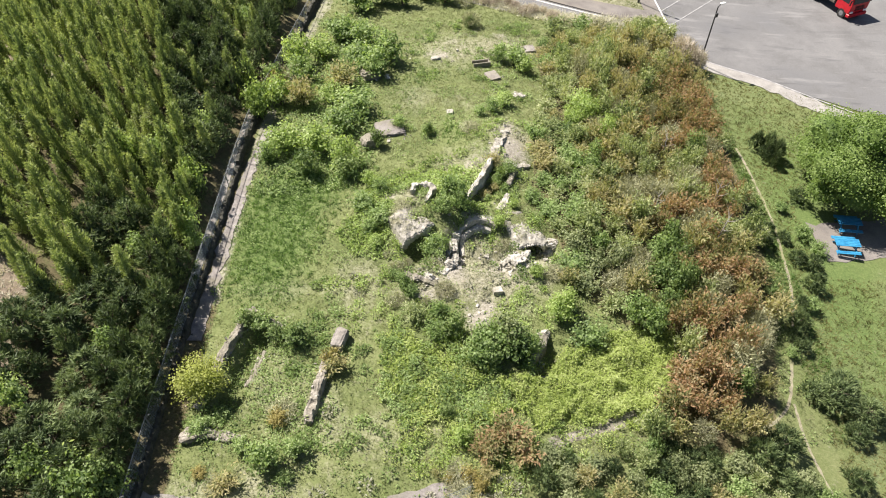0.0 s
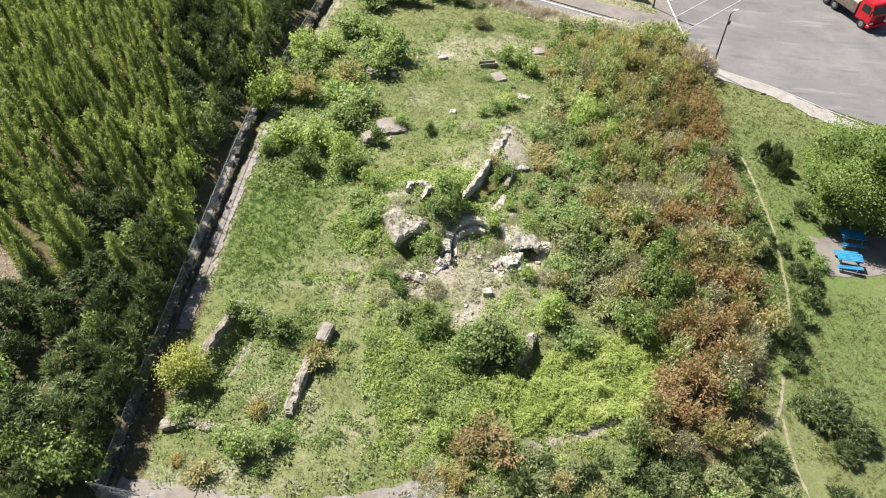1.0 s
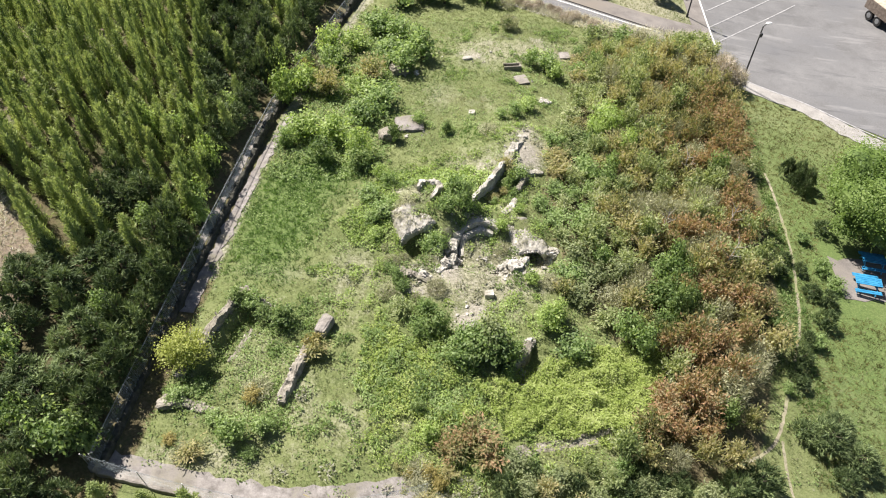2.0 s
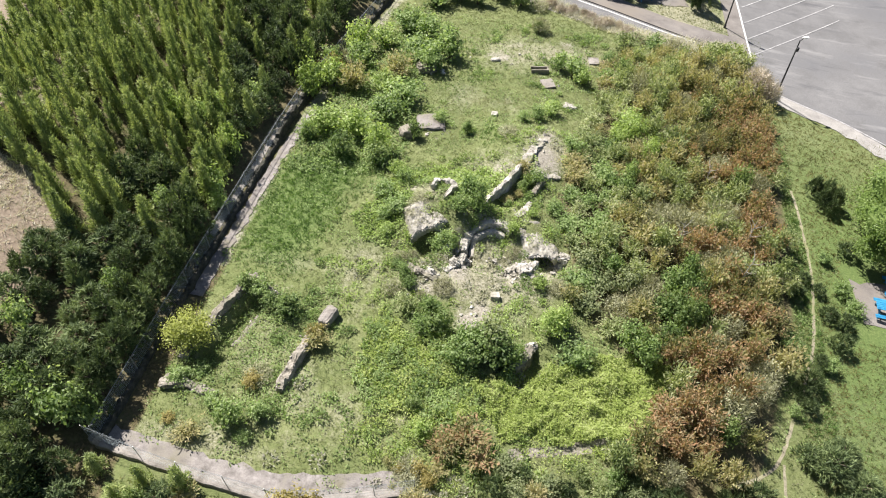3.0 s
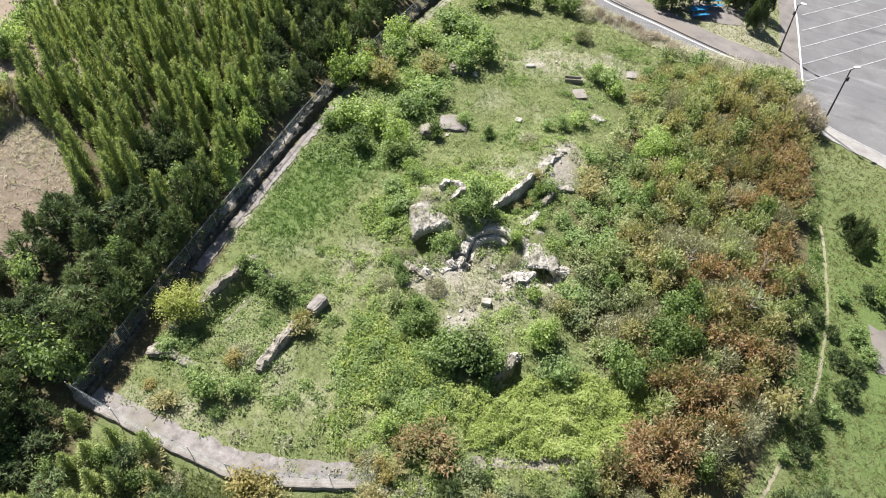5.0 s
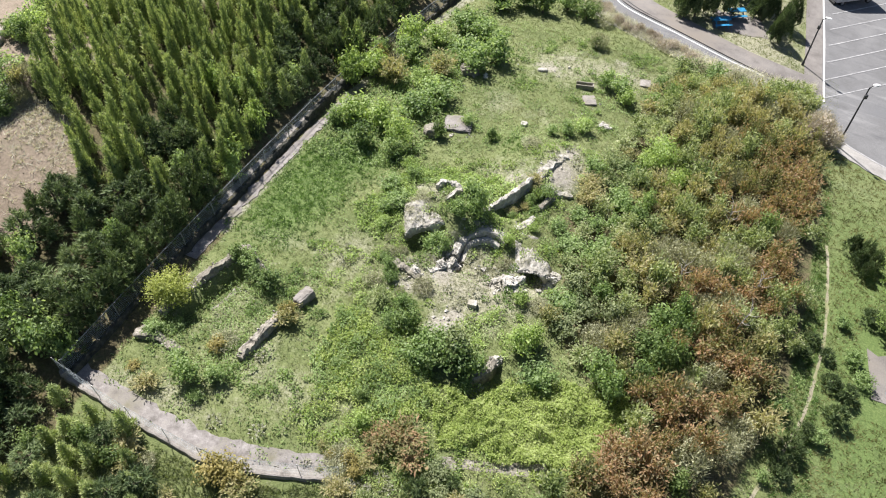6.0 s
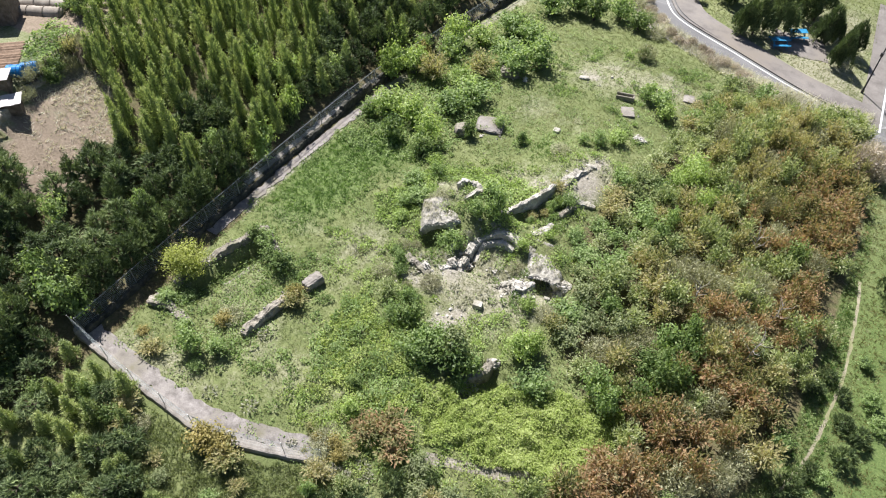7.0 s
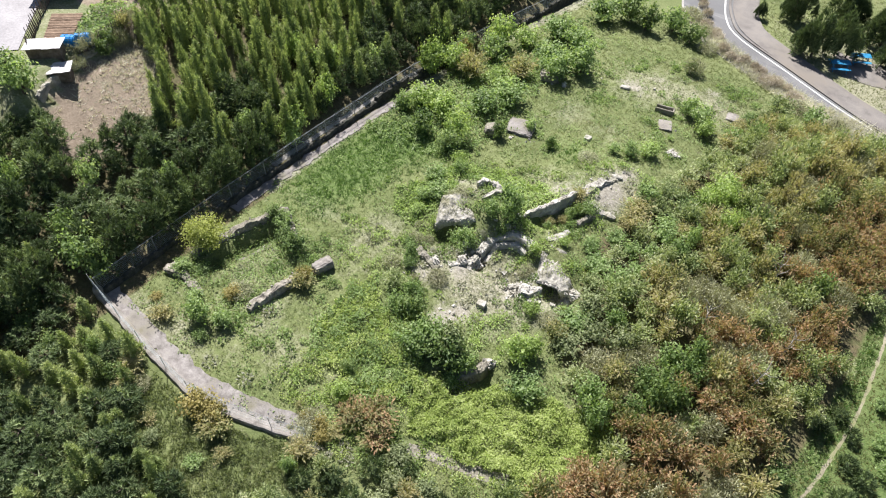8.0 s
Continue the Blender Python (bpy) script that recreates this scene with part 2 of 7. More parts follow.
def ground_material():
    """Soil, straw and green growth by the share of each that the sheet carries, broken up at three scales."""
    m, nt, b = blank("grassy_ground", 0.95)
    p = place(nt)
    big, mid, fine = noise_of(nt, p, 4.0, 5), noise_of(nt, p, 0.9, 5, 0.65), noise_of(nt, p, 0.16, 4, 0.75)

    def share(key):
        a = nt.nodes.new("ShaderNodeAttribute")
        a.attribute_name = key
        s = calc(nt, "ADD", a.outputs["Fac"], calc(nt, "MULTIPLY_ADD", mid, 1.3, -0.65))
        s = calc(nt, "ADD", s, calc(nt, "MULTIPLY_ADD", fine, 0.7, -0.35))
        return ramp(nt, s, [(0.2, (0, 0, 0)), (0.85, (1, 1, 1))])

    green = ramp(nt, calc(nt, "MULTIPLY_ADD", fine, 0.5, calc(nt, "MULTIPLY", big, 0.5)),
                 [(0.3, (0.070, 0.098, 0.032)), (0.5, (0.130, 0.155, 0.060)), (0.68, (0.205, 0.222, 0.108))])
    lush = ramp(nt, fine, [(0.3, (0.058, 0.095, 0.028)), (0.55, (0.105, 0.150, 0.046)), (0.75, (0.160, 0.200, 0.072))])
    straw = ramp(nt, fine, [(0.3, (0.155, 0.152, 0.092)), (0.5, (0.245, 0.240, 0.165)), (0.7, (0.340, 0.330, 0.250))])
    soil = ramp(nt, fine, [(0.3, (0.165, 0.150, 0.120)), (0.5, (0.270, 0.250, 0.210)), (0.7, (0.390, 0.370, 0.325))])
    # dark leaf litter under plants; also painted shade along the western wall
    litter_shade = ramp(nt, fine, [(0.3, (0.045, 0.040, 0.020)), (0.5, (0.095, 0.080, 0.042)), (0.7, (0.150, 0.130, 0.075))])
    c = mixed(nt, share("dry"), green, straw)
    c = mixed(nt, share("lush"), c, lush)
    c = mixed(nt, share("bare"), c, soil)
    c = mixed(nt, share("litter_shade"), c, litter_shade)
    clay = ramp(nt, calc(nt, "MULTIPLY_ADD", fine, 0.6, calc(nt, "MULTIPLY", mid, 0.4)), [(0.3, (0.115, 0.090, 0.066)), (0.5, (0.195, 0.157, 0.120)), (0.7, (0.290, 0.243, 0.192))])
    c = mixed(nt, share("clay"), c, clay)
    nt.links.new(c, b.inputs["Base Color"])
    relief(nt, b, calc(nt, "ADD", fine, mid), 0.06)
    return m


# ---- terrain ----
def soft(v, a, k):
    return np.where(v < a, v, a + k * (1 - np.exp(-np.maximum(v - a, 0) / k)))


def slope(x, y):
    """The hillside: it falls to the east and a little to the north."""
    x, y = soft(x, 22.0, 8.8), soft(np.maximum(y, -10), 61.6, 8.8)
    return -1.3655 - 0.12633 * x + 0.04652 * y - 0.003127 * x * x + 0.001473 * x * y - 0.001209 * y * y


def pit(x, y, cx, cy, ang, a, b, depth):
    """A dug hollow with steep sides, a by b metres, turned by ang degrees."""
    c, s = math.cos(radians(ang)), math.sin(radians(ang))
    u, v = (x - cx) * c + (y - cy) * s, -(x - cx) * s + (y - cy) * c
    r = ((np.abs(u) / (a / 2)) ** 4 + (np.abs(v) / (b / 2)) ** 4) ** 0.25
    return -depth * np.clip((1.25 - r) / 0.35, 0, 1)


PITS, MOUNDS = [], []


def H(x, y):
    return float(height(x, y))


# ---- mesh tools ----
def mesh_of(name, verts, faces, material=None, smooth=False):
    me = bpy.data.meshes.new(name)
    me.from_pydata([tuple(v) for v in verts], [], [tuple(f) for f in faces])
    if material:
        me.materials.append(material)
    if smooth:
        me.shade_smooth()
    me.update()
    return me


def part(name, data, material, parent, label=""):
    """One mesh object under a thing or a part, from a bmesh or a mesh."""
    if isinstance(data, bmesh.types.BMesh):
        me = bpy.data.meshes.new(name)
        data.to_mesh(me)
        data.free()
        data = me
    if material and not data.materials:
        data.materials.append(material)
    ob = new(name, data)
    ob.parent = parent
    return tagged(ob, label)


def empty(name, x, y, z, turn=0.0, label="", category="", group="", kind=""):
    ob = new(name)
    ob.empty_display_size = 0.2
    ob.matrix_basis = pose(x, y, z, 0, 0, turn)
    return tagged(ob, label, category, group, kind)


def box(bm, x0, y0, z0, x1, y1, z1, bevel=0.0, turn=None):
    m = Matrix.Translation(((x0 + x1) / 2, (y0 + y1) / 2, (z0 + z1) / 2)) @ Matrix.Diagonal((x1 - x0, y1 - y0, z1 - z0, 1))
    got = bmesh.ops.create_cube(bm, size=1, matrix=(turn @ m) if turn else m)
    if bevel:
        edges = list({e for v in got["verts"] for e in v.link_edges})
        bmesh.ops.bevel(bm, geom=edges, offset=bevel, segments=1, affect="EDGES")
    return bm


def rod(bm, a, b, r0, r1=None, sides=8):
    a, b = Vector(a), Vector(b)
    d = b - a
    m = Matrix.Translation((a + b) / 2) @ d.to_track_quat("Z", "Y").to_matrix().to_4x4()
    bmesh.ops.create_cone(bm, cap_ends=True, segments=sides, radius1=r0, radius2=r0 if r1 is None else r1, depth=d.length, matrix=m)
    return bm


def ball_mesh(sub):
    bm = bmesh.new()
    bmesh.ops.create_icosphere(bm, subdivisions=sub, radius=1)
    v = np.array([p.co[:] for p in bm.verts])
    f = [tuple(q.index for q in p.verts) for p in bm.faces]
    bm.free()
    return v, f


ICO1, ICO2 = ball_mesh(1), ball_mesh(2)


class Heap:
    """Gathers many small pieces into one mesh."""

    def __init__(self):
        self.v, self.f, self.n = [], [], 0

    def add(self, v, f):
        self.v.append(np.asarray(v, float))
        self.f += [tuple(i + self.n for i in q) for q in f]
        self.n += len(v)

    def leaves(self, v):
        """v: leaves x 4 corners x 3."""
        k = len(v)
        self.v.append(v.reshape(-1, 3))
        self.f += (np.arange(4 * k).reshape(k, 4) + self.n).tolist()
        self.n += 4 * k

    def blades(self, v):
        """v: blades x 3 corners x 3."""
        k = len(v)
        self.v.append(v.reshape(-1, 3))
        self.f += (np.arange(3 * k).reshape(k, 3) + self.n).tolist()
        self.n += 3 * k

    def mesh(self, name, material, smooth=False):
        return mesh_of(name, np.concatenate(self.v).tolist(), self.f, material, smooth)


def unit(a):
    return a / np.maximum(np.linalg.norm(a, axis=-1, keepdims=True), 1e-9)


def blade_shapes(rng, pts, axis, length, width, wild=0.6):
    """Pointed blades or needles that start at pts and run along axis, each in a random roll."""
    n = len(pts)
    a = unit(axis + wild * rng.normal(size=(n, 3)))
    side = unit(np.cross(a, rng.normal(size=(n, 3)) + 1e-6))
    ln = (length * rng.uniform(0.65, 1.3, n))[:, None]
    wd = (width * rng.uniform(0.7, 1.3, n))[:, None] / 2
    return np.stack([pts - side * wd, pts + side * wd, pts + a * ln], 1)


def leaf_strips(rng, pts, axis, length, width, wild=0.4):
    """Narrow folded leaves that start at pts and run along axis."""
    n = len(pts)
    a = unit(axis + wild * rng.normal(size=(n, 3)))
    side = unit(np.cross(a, np.array([0, 0, 1.0]) + 0.5 * rng.normal(size=(n, 3))))
    ln = (length * rng.uniform(0.6, 1.35, n))[:, None]
    wd = (width * rng.uniform(0.7, 1.3, n))[:, None]
    mid = pts + a * ln * 0.45
    drop = np.array([0, 0, -0.2]) * ln
    return np.stack([pts, mid + side * wd / 2, pts + a * ln + drop, mid - side * wd / 2], 1)


def leaf_plates(rng, pts, facing, length, width, wild=0.5):
    """Leaves that lie across the direction they face, each turned at random."""
    n = len(pts)
    f = unit(facing + wild * rng.normal(size=(n, 3)))
    a = unit(np.cross(f, rng.normal(size=(n, 3))))
    side = np.cross(f, a)
    ln = (length * rng.uniform(0.65, 1.3, n))[:, None]
    wd = (width * rng.uniform(0.7, 1.3, n))[:, None]
    q = pts - a * ln / 2
    mid = pts - a * ln * 0.05
    droop = f * ln * 0.18
    return np.stack([q, mid + side * wd / 2 - f * wd * 0.1, q + a * ln - droop, mid - side * wd / 2 - f * wd * 0.1], 1)


def lumpy(rng, c, r, ico=ICO1, rough=0.18):
    v, f = ico
    return np.asarray(c) + v * np.asarray(r) * (1 + rough * rng.normal(size=(len(v), 1))), f


def shard(rng, c, r, squash=0.65):
    """An angular broken stone of about r metres in radius."""
    v = np.array([(x, y, z) for x in (-1, 1) for y in (-1, 1) for z in (-1, 1)], float) * rng.uniform(0.55, 1.0, 3) * np.array([1, 1, squash])
    v = v + 0.28 * rng.normal(size=(8, 3))
    v[rng.integers(8)] *= 0.45
    turn = np.array(Euler(rng.uniform(0, 6.283, 3) * np.array([0.12, 0.12, 1.0])).to_matrix())
    return np.asarray(c) + (v @ turn.T) * r * 0.8, [(0, 1, 3, 2), (4, 6, 7, 5), (0, 4, 5, 1), (2, 3, 7, 6), (0, 2, 6, 4), (1, 5, 7, 3)]


def bush_crown(rng, R, T, leaves=700, leaf=0.16, lobes=7, name="crown", material=None):
    """A broadleaf crown of several lobes, R metres in radius and T high, with an uneven outline and gaps."""
    h = Heap()
    cs, rs = [], []
    for i in range(lobes):
        ang, d = rng.uniform(0, 6.283), R * math.sqrt(rng.uniform(0.0, 0.72))
        r = R * rng.uniform(0.20, 0.46)
        z = T * rng.uniform(0.22, 0.86) * (1 - 0.25 * d / R) if i else T * 0.7
        r = min(r, (T - z) * 1.1 + 0.15 * R)
        cs.append((math.cos(ang) * d, math.sin(ang) * d, z))
        rs.append((r, r, r * min(1.2, max(0.6, T / (2 * R)))))
        h.add(*lumpy(rng, cs[-1], np.array(rs[-1]) * 0.66, ICO2))
    cs, rs = np.array(cs), np.array(rs)
    k = rng.integers(0, lobes, leaves * 2)
    d = unit(rng.normal(size=(leaves * 2, 3)))
    d[:, 2] = np.where(d[:, 2] < -0.35, -d[:, 2], d[:, 2])
    reach = rng.uniform(0, 1, (leaves * 2, 1)) ** 1.6
    p = cs[k] + rs[k] * d * (0.80 + 0.34 * reach) + 0.02 * R * rng.normal(size=(leaves * 2, 3))
    inside = (((p[:, None] - cs[None]) / rs[None]) ** 2).sum(-1) < 0.34
    p, d = p[inside.sum(1) == 0], d[inside.sum(1) == 0]
    p, d = p[:leaves], d[:leaves]
    h.leaves(leaf_plates(rng, p, d + np.array([0, 0, 0.5]), leaf, leaf * 0.6, 0.75))
    return h.mesh(name, material)


def shoot_crown(rng, R, T, shoots=44, nodes=5, per=4, leaf=0.15, spray=0.11, material=None, low=0.3, strips=False, name="crown"):
    """A shrub of many separate shoots that rise and spread from its foot, each with tufts of leaves along its upper part."""
    h = Heap()
    ang, u = rng.uniform(0, 6.283, shoots), rng.uniform(0, 1, shoots)
    rad = R * np.sqrt(u) * rng.uniform(0.72, 1.12, shoots)
    top = T * (1.02 - 0.42 * (rad / R) ** 2) * rng.uniform(0.62, 1.08, shoots)
    tip = np.stack([np.cos(ang) * rad, np.sin(ang) * rad, top], 1)
    k = np.repeat(np.arange(shoots), nodes)
    f = low + (1 - low) * (np.tile(np.arange(nodes), shoots) + rng.uniform(0.3, 1.0, len(k))) / nodes
    way = np.stack([f ** 1.4, f ** 1.4, f ** 0.85], 1)
    node = tip[k] * way + 0.03 * R * rng.normal(size=(len(k), 3))
    q = np.repeat(node, per, 0)
    off = rng.normal(size=q.shape) * np.array([1, 1, 0.6]) * spray
    out = unit(np.column_stack([q[:, :2] / R * 0.7, np.full(len(q), 0.9)])) + 2.0 * off / max(spray, 1e-6) * 0.25
    p = q + off
    p[:, 2] = np.maximum(p[:, 2], 0.05)
    if strips:
        run = np.repeat(unit(tip), nodes * per, 0) * np.array([1.0, 1.0, 0.55])
        h.leaves(leaf_strips(rng, p - 0.5 * leaf * run, run, leaf * 1.5, leaf * 0.5, 0.5))
    else:
        h.leaves(leaf_plates(rng, p, out, leaf, leaf * 0.58, 0.55))
    a = tip * np.array([0.3, 0.3, 0.35])
    h.blades(blade_shapes(rng, a, tip - a, 0.62 * T, 0.035, 0.05))
    return h.mesh(name, material)


def twig_crown(rng, R, T, twigs=420, length=0.55, width=0.03, leaves=160, material=None, wild=0.4):
    """A wispy crown of thin upright twigs, with few leaves."""
    h = Heap()
    ang, rad = rng.uniform(0, 6.283, twigs), R * np.sqrt(rng.uniform(0, 1, twigs))
    z = T * rng.uniform(0.15, 0.7, twigs) * (1 - 0.4 * (rad / R) ** 2)
    p = np.stack([np.cos(ang) * rad * 0.8, np.sin(ang) * rad * 0.8, z], 1)
    out = np.stack([np.cos(ang) * rad / R, np.sin(ang) * rad / R, 0.9 + 0 * ang], 1)
    h.blades(blade_shapes(rng, p, out, length, width, wild))
    if leaves:
        k = rng.integers(0, twigs, leaves)
        h.leaves(leaf_plates(rng, p[k] + unit(out[k]) * length * rng.uniform(0.3, 1.0, (leaves, 1)), out[k], 0.10, 0.07, 0.8))
    return h.mesh("crown", material)


def pine_crown(rng, R, T, tips=140, material=None, length=0.27, width=0.055, per=10):
    """A young pine: whorled branches that end in upright tufts of needles, with dark gaps between them."""
    h = Heap()
    h.add(*lumpy(rng, (0, 0, T * 0.27), (R * 0.34, R * 0.34, T * 0.2), ICO1, 0.12))
    u = rng.uniform(0, 1, tips) ** 0.8
    ang = rng.uniform(0, 6.283, tips)
    lobe = 1 + 0.16 * np.sin(3 * ang + rng.uniform(0, 6)) + 0.10 * np.sin(5 * ang + rng.uniform(0, 6))
    rad = R * np.sqrt(u) * rng.uniform(0.75, 1.1, tips) * lobe
    z = T * (0.97 - 0.66 * np.clip(rad / R, 0, 1.2) ** 1.25) * rng.uniform(0.78, 1.08, tips)
    p = np.stack([np.cos(ang) * rad, np.sin(ang) * rad, z], 1)
    out = unit(np.stack([np.cos(ang) * rad / R, np.sin(ang) * rad / R, 0.85 + 0 * rad], 1))
    o = np.repeat(out, per, 0)
    q = np.repeat(p, per, 0) - o * rng.uniform(0.0, 0.34, (len(o), 1)) + 0.03 * rng.normal(size=o.shape)
    h.blades(blade_shapes(rng, q, o, length, width, 0.55))
    return h.mesh("crown", material)


def cypress_crown(rng, R, T, scales=1250, material=None):
    """A narrow, uneven spire of upright scaly sprays with a loose tip."""
    h = Heap()
    t = np.linspace(0, 1, 7)
    w = [(0.42 * R * (1 - 0.85 * a) * math.cos(b), 0.42 * R * (1 - 0.85 * a) * math.sin(b), T * (0.06 + 0.80 * a)) for a in t for b in np.arange(6) * 1.0472]
    f = [(i * 6 + j, i * 6 + (j + 1) % 6, i * 6 + 6 + (j + 1) % 6, i * 6 + 6 + j) for i in range(6) for j in range(6)]
    h.add(np.array(w) * (1 + 0.06 * rng.normal(size=(42, 1)) * np.array([1, 1, 0.1])), f)
    groups = scales // 7
    t = np.clip(1 - rng.uniform(0.0, 1, groups) ** 0.62, 0, 0.98)
    ang = rng.uniform(0, 6.283, groups)
    rad = R * (1 - 0.93 * t ** 1.1) * rng.uniform(0.62, 1.12, groups) * (1 + 0.2 * np.sin(4 * ang + 11 * t))
    p = np.stack([np.cos(ang) * rad, np.sin(ang) * rad, 0.06 * T + 0.88 * T * t], 1)
    out = np.stack([np.cos(ang) * 0.42, np.sin(ang) * 0.42, 0.9 + 0 * ang], 1)
    o = np.repeat(out, 7, 0)
    q = np.repeat(p, 7, 0) + rng.normal(size=o.shape) * np.array([0.055, 0.055, 0.09])
    h.blades(blade_shapes(rng, q, o, 0.19, 0.060, 0.34))
    return h.mesh("crown", material)


def stems(rng, R, T, count=5, thick=0.03):
    bm = bmesh.new()
    for i in range(count):
        a = rng.uniform(0, 6.283)
        d = R * rng.uniform(0.15, 0.5)
        k = Vector((math.cos(a) * d * 0.4, math.sin(a) * d * 0.4, T * 0.4))
        rod(bm, (0.03 * math.cos(a), 0.03 * math.sin(a), -0.15), k, thick, thick * 0.75, 5)
        rod(bm, k, (math.cos(a) * d, math.sin(a) * d, T * 0.75), thick * 0.75, thick * 0.4, 5)
    return bm


def trunk_with_limbs(rng, R, T, thick, limbs=6):
    bm = bmesh.new()
    rod(bm, (0, 0, -0.2), (0.02, 0.01, T * 0.45), thick, thick * 0.75, 9)
    rod(bm, (0.02, 0.01, T * 0.44), (0, 0.03, T * 0.85), thick * 0.75, thick * 0.25, 8)
    for i in range(limbs):
        a, z = i * 2.4 + rng.uniform(0, 0.5), T * rng.uniform(0.3, 0.65)
        rod(bm, (0, 0, z), (math.cos(a) * R * 0.55, math.sin(a) * R * 0.55, z + T * 0.22), thick * 0.45, thick * 0.15, 6)
    return bm


def scattered(rng, inside, area, gap, tries):
    """Points inside a region at least gap apart."""
    x0, y0, x1, y1 = area
    cell, grid, out = gap, {}, []
    for x, y in zip(rng.uniform(x0, x1, tries), rng.uniform(y0, y1, tries)):
        if not inside(x, y):
            continue
        i, j = int(x // cell), int(y // cell)
        near = [p for a in (-1, 0, 1) for b in (-1, 0, 1) for p in grid.get((i + a, j + b), ())]
        if any((x - p[0]) ** 2 + (y - p[1]) ** 2 < gap * gap for p in near):
            continue
        grid.setdefault((i, j), []).append((x, y))
        out.append((x, y))
    return out


def within(poly):
    def test(x, y):
        ok = False
        for (x0, y0), (x1, y1) in zip(poly, poly[1:] + poly[:1]):
            if (y0 > y) != (y1 > y) and x < (x1 - x0) * (y - y0) / (y1 - y0) + x0:
                ok = not ok
        return ok
    return test


# ---- ground ----
def wall_x(y):
    return -14.42 + 0.085 * np.clip(y - 41.0, 0, 22)


# dug hollows: centre, turn, length, width, depth
PITS += [
    (2.55, 29.3, 0, 3.6, 3.4, 0.5),      # apse floor
    (0.75, 29.0, 10, 1.5, 1.9, 0.55),     # hole at the foot of the apse
    (3.30, 34.7, 60, 4.0, 1.0, 0.3),    # trench between the long walls
    (6.35, 29.7, 20, 1.9, 1.5, 0.75),     # in front of the eastern vault
    (-1.35, 29.1, 45, 2.3, 1.5, 0.9),     # in front of the western vault
    (-10.75, 19.6, 77, 5.4, 1.3, 0.85),     # inside the small room
    (5.6, 21.4, 50, 2.6, 1.6, 0.8),       # below the ruined wall face
]
# heaps of rubble under grass: centre, radii, height
MOUNDS += [(-1.4, 32.4, 3.3, 2.9, 1.25), (3.7, 39.0, 3.3, 3.8, 1.2), (4.8, 31.8, 1.8, 1.6, 0.45), (2.2, 32.0, 1.7, 0.8, 0.35), (-11.2, 18.6, 1.4, 3.4, 0.25), (1.5, 45, 6, 5, 0.2)]


def terrace_x(y):
    """The brink of the garden terrace behind the plantation."""
    return np.interp(y, (13, 17, 19, 23, 26.2, 32), (-25.2, -26.1, -27.2, -28.7, -28.5, -27.0))


def height(x, y):
    x, y = np.asarray(x, float), np.asarray(y, float)
    wx = wall_x(y)
    east = slope(np.maximum(x, wx), y)
    for cx, cy, rx, ry, up in MOUNDS:
        east = east + up * np.exp(-((x - cx) / rx) ** 2 - ((y - cy) / ry) ** 2)
    for q in PITS:
        east = east + pit(x, y, *q)
    ends = np.clip((y - 14.5) / 2.0, 0, 1) * np.clip((34.0 - y) / 4.0, 0, 1)
    terrace = 1.25 * ends * np.clip((terrace_x(y) - x) / 0.75, 0, 1)
    return np.where(x > wx, east, east + 0.36 + np.minimum(0.35 * np.maximum(wx - x - 0.7, 0), 4.3) + terrace)


THICKET = [(8.25, 55.55), (14.3, 57.75), (22.88, 55.55), (23.32, 48.4), (22.99, 41.36), (22.77, 35.2), (22.22, 29.7), (20.46, 23.1), (18.7, 17.6), (15.62, 16.28), (10.89, 16.72), (12.76, 19.8), (13.86, 23.1), (10.56, 24.2), (9.02, 25.85), (7.75, 29.7), (6.8, 32.3), (6.0, 34.3), (6.5, 37.2), (7.2, 42.9), (8.36, 48.4)]
DIRT = [(-22.4, 16.0), (-25.6, 16.9), (-27.2, 19.0), (-28.7, 23.0), (-28.4, 26.2), (-26.3, 26.2), (-22.3, 23.6), (-22.9, 21.0), (-21.6, 19.0), (-21.3, 17.2)]
in_thicket, in_dirt = within(THICKET), within(DIRT)

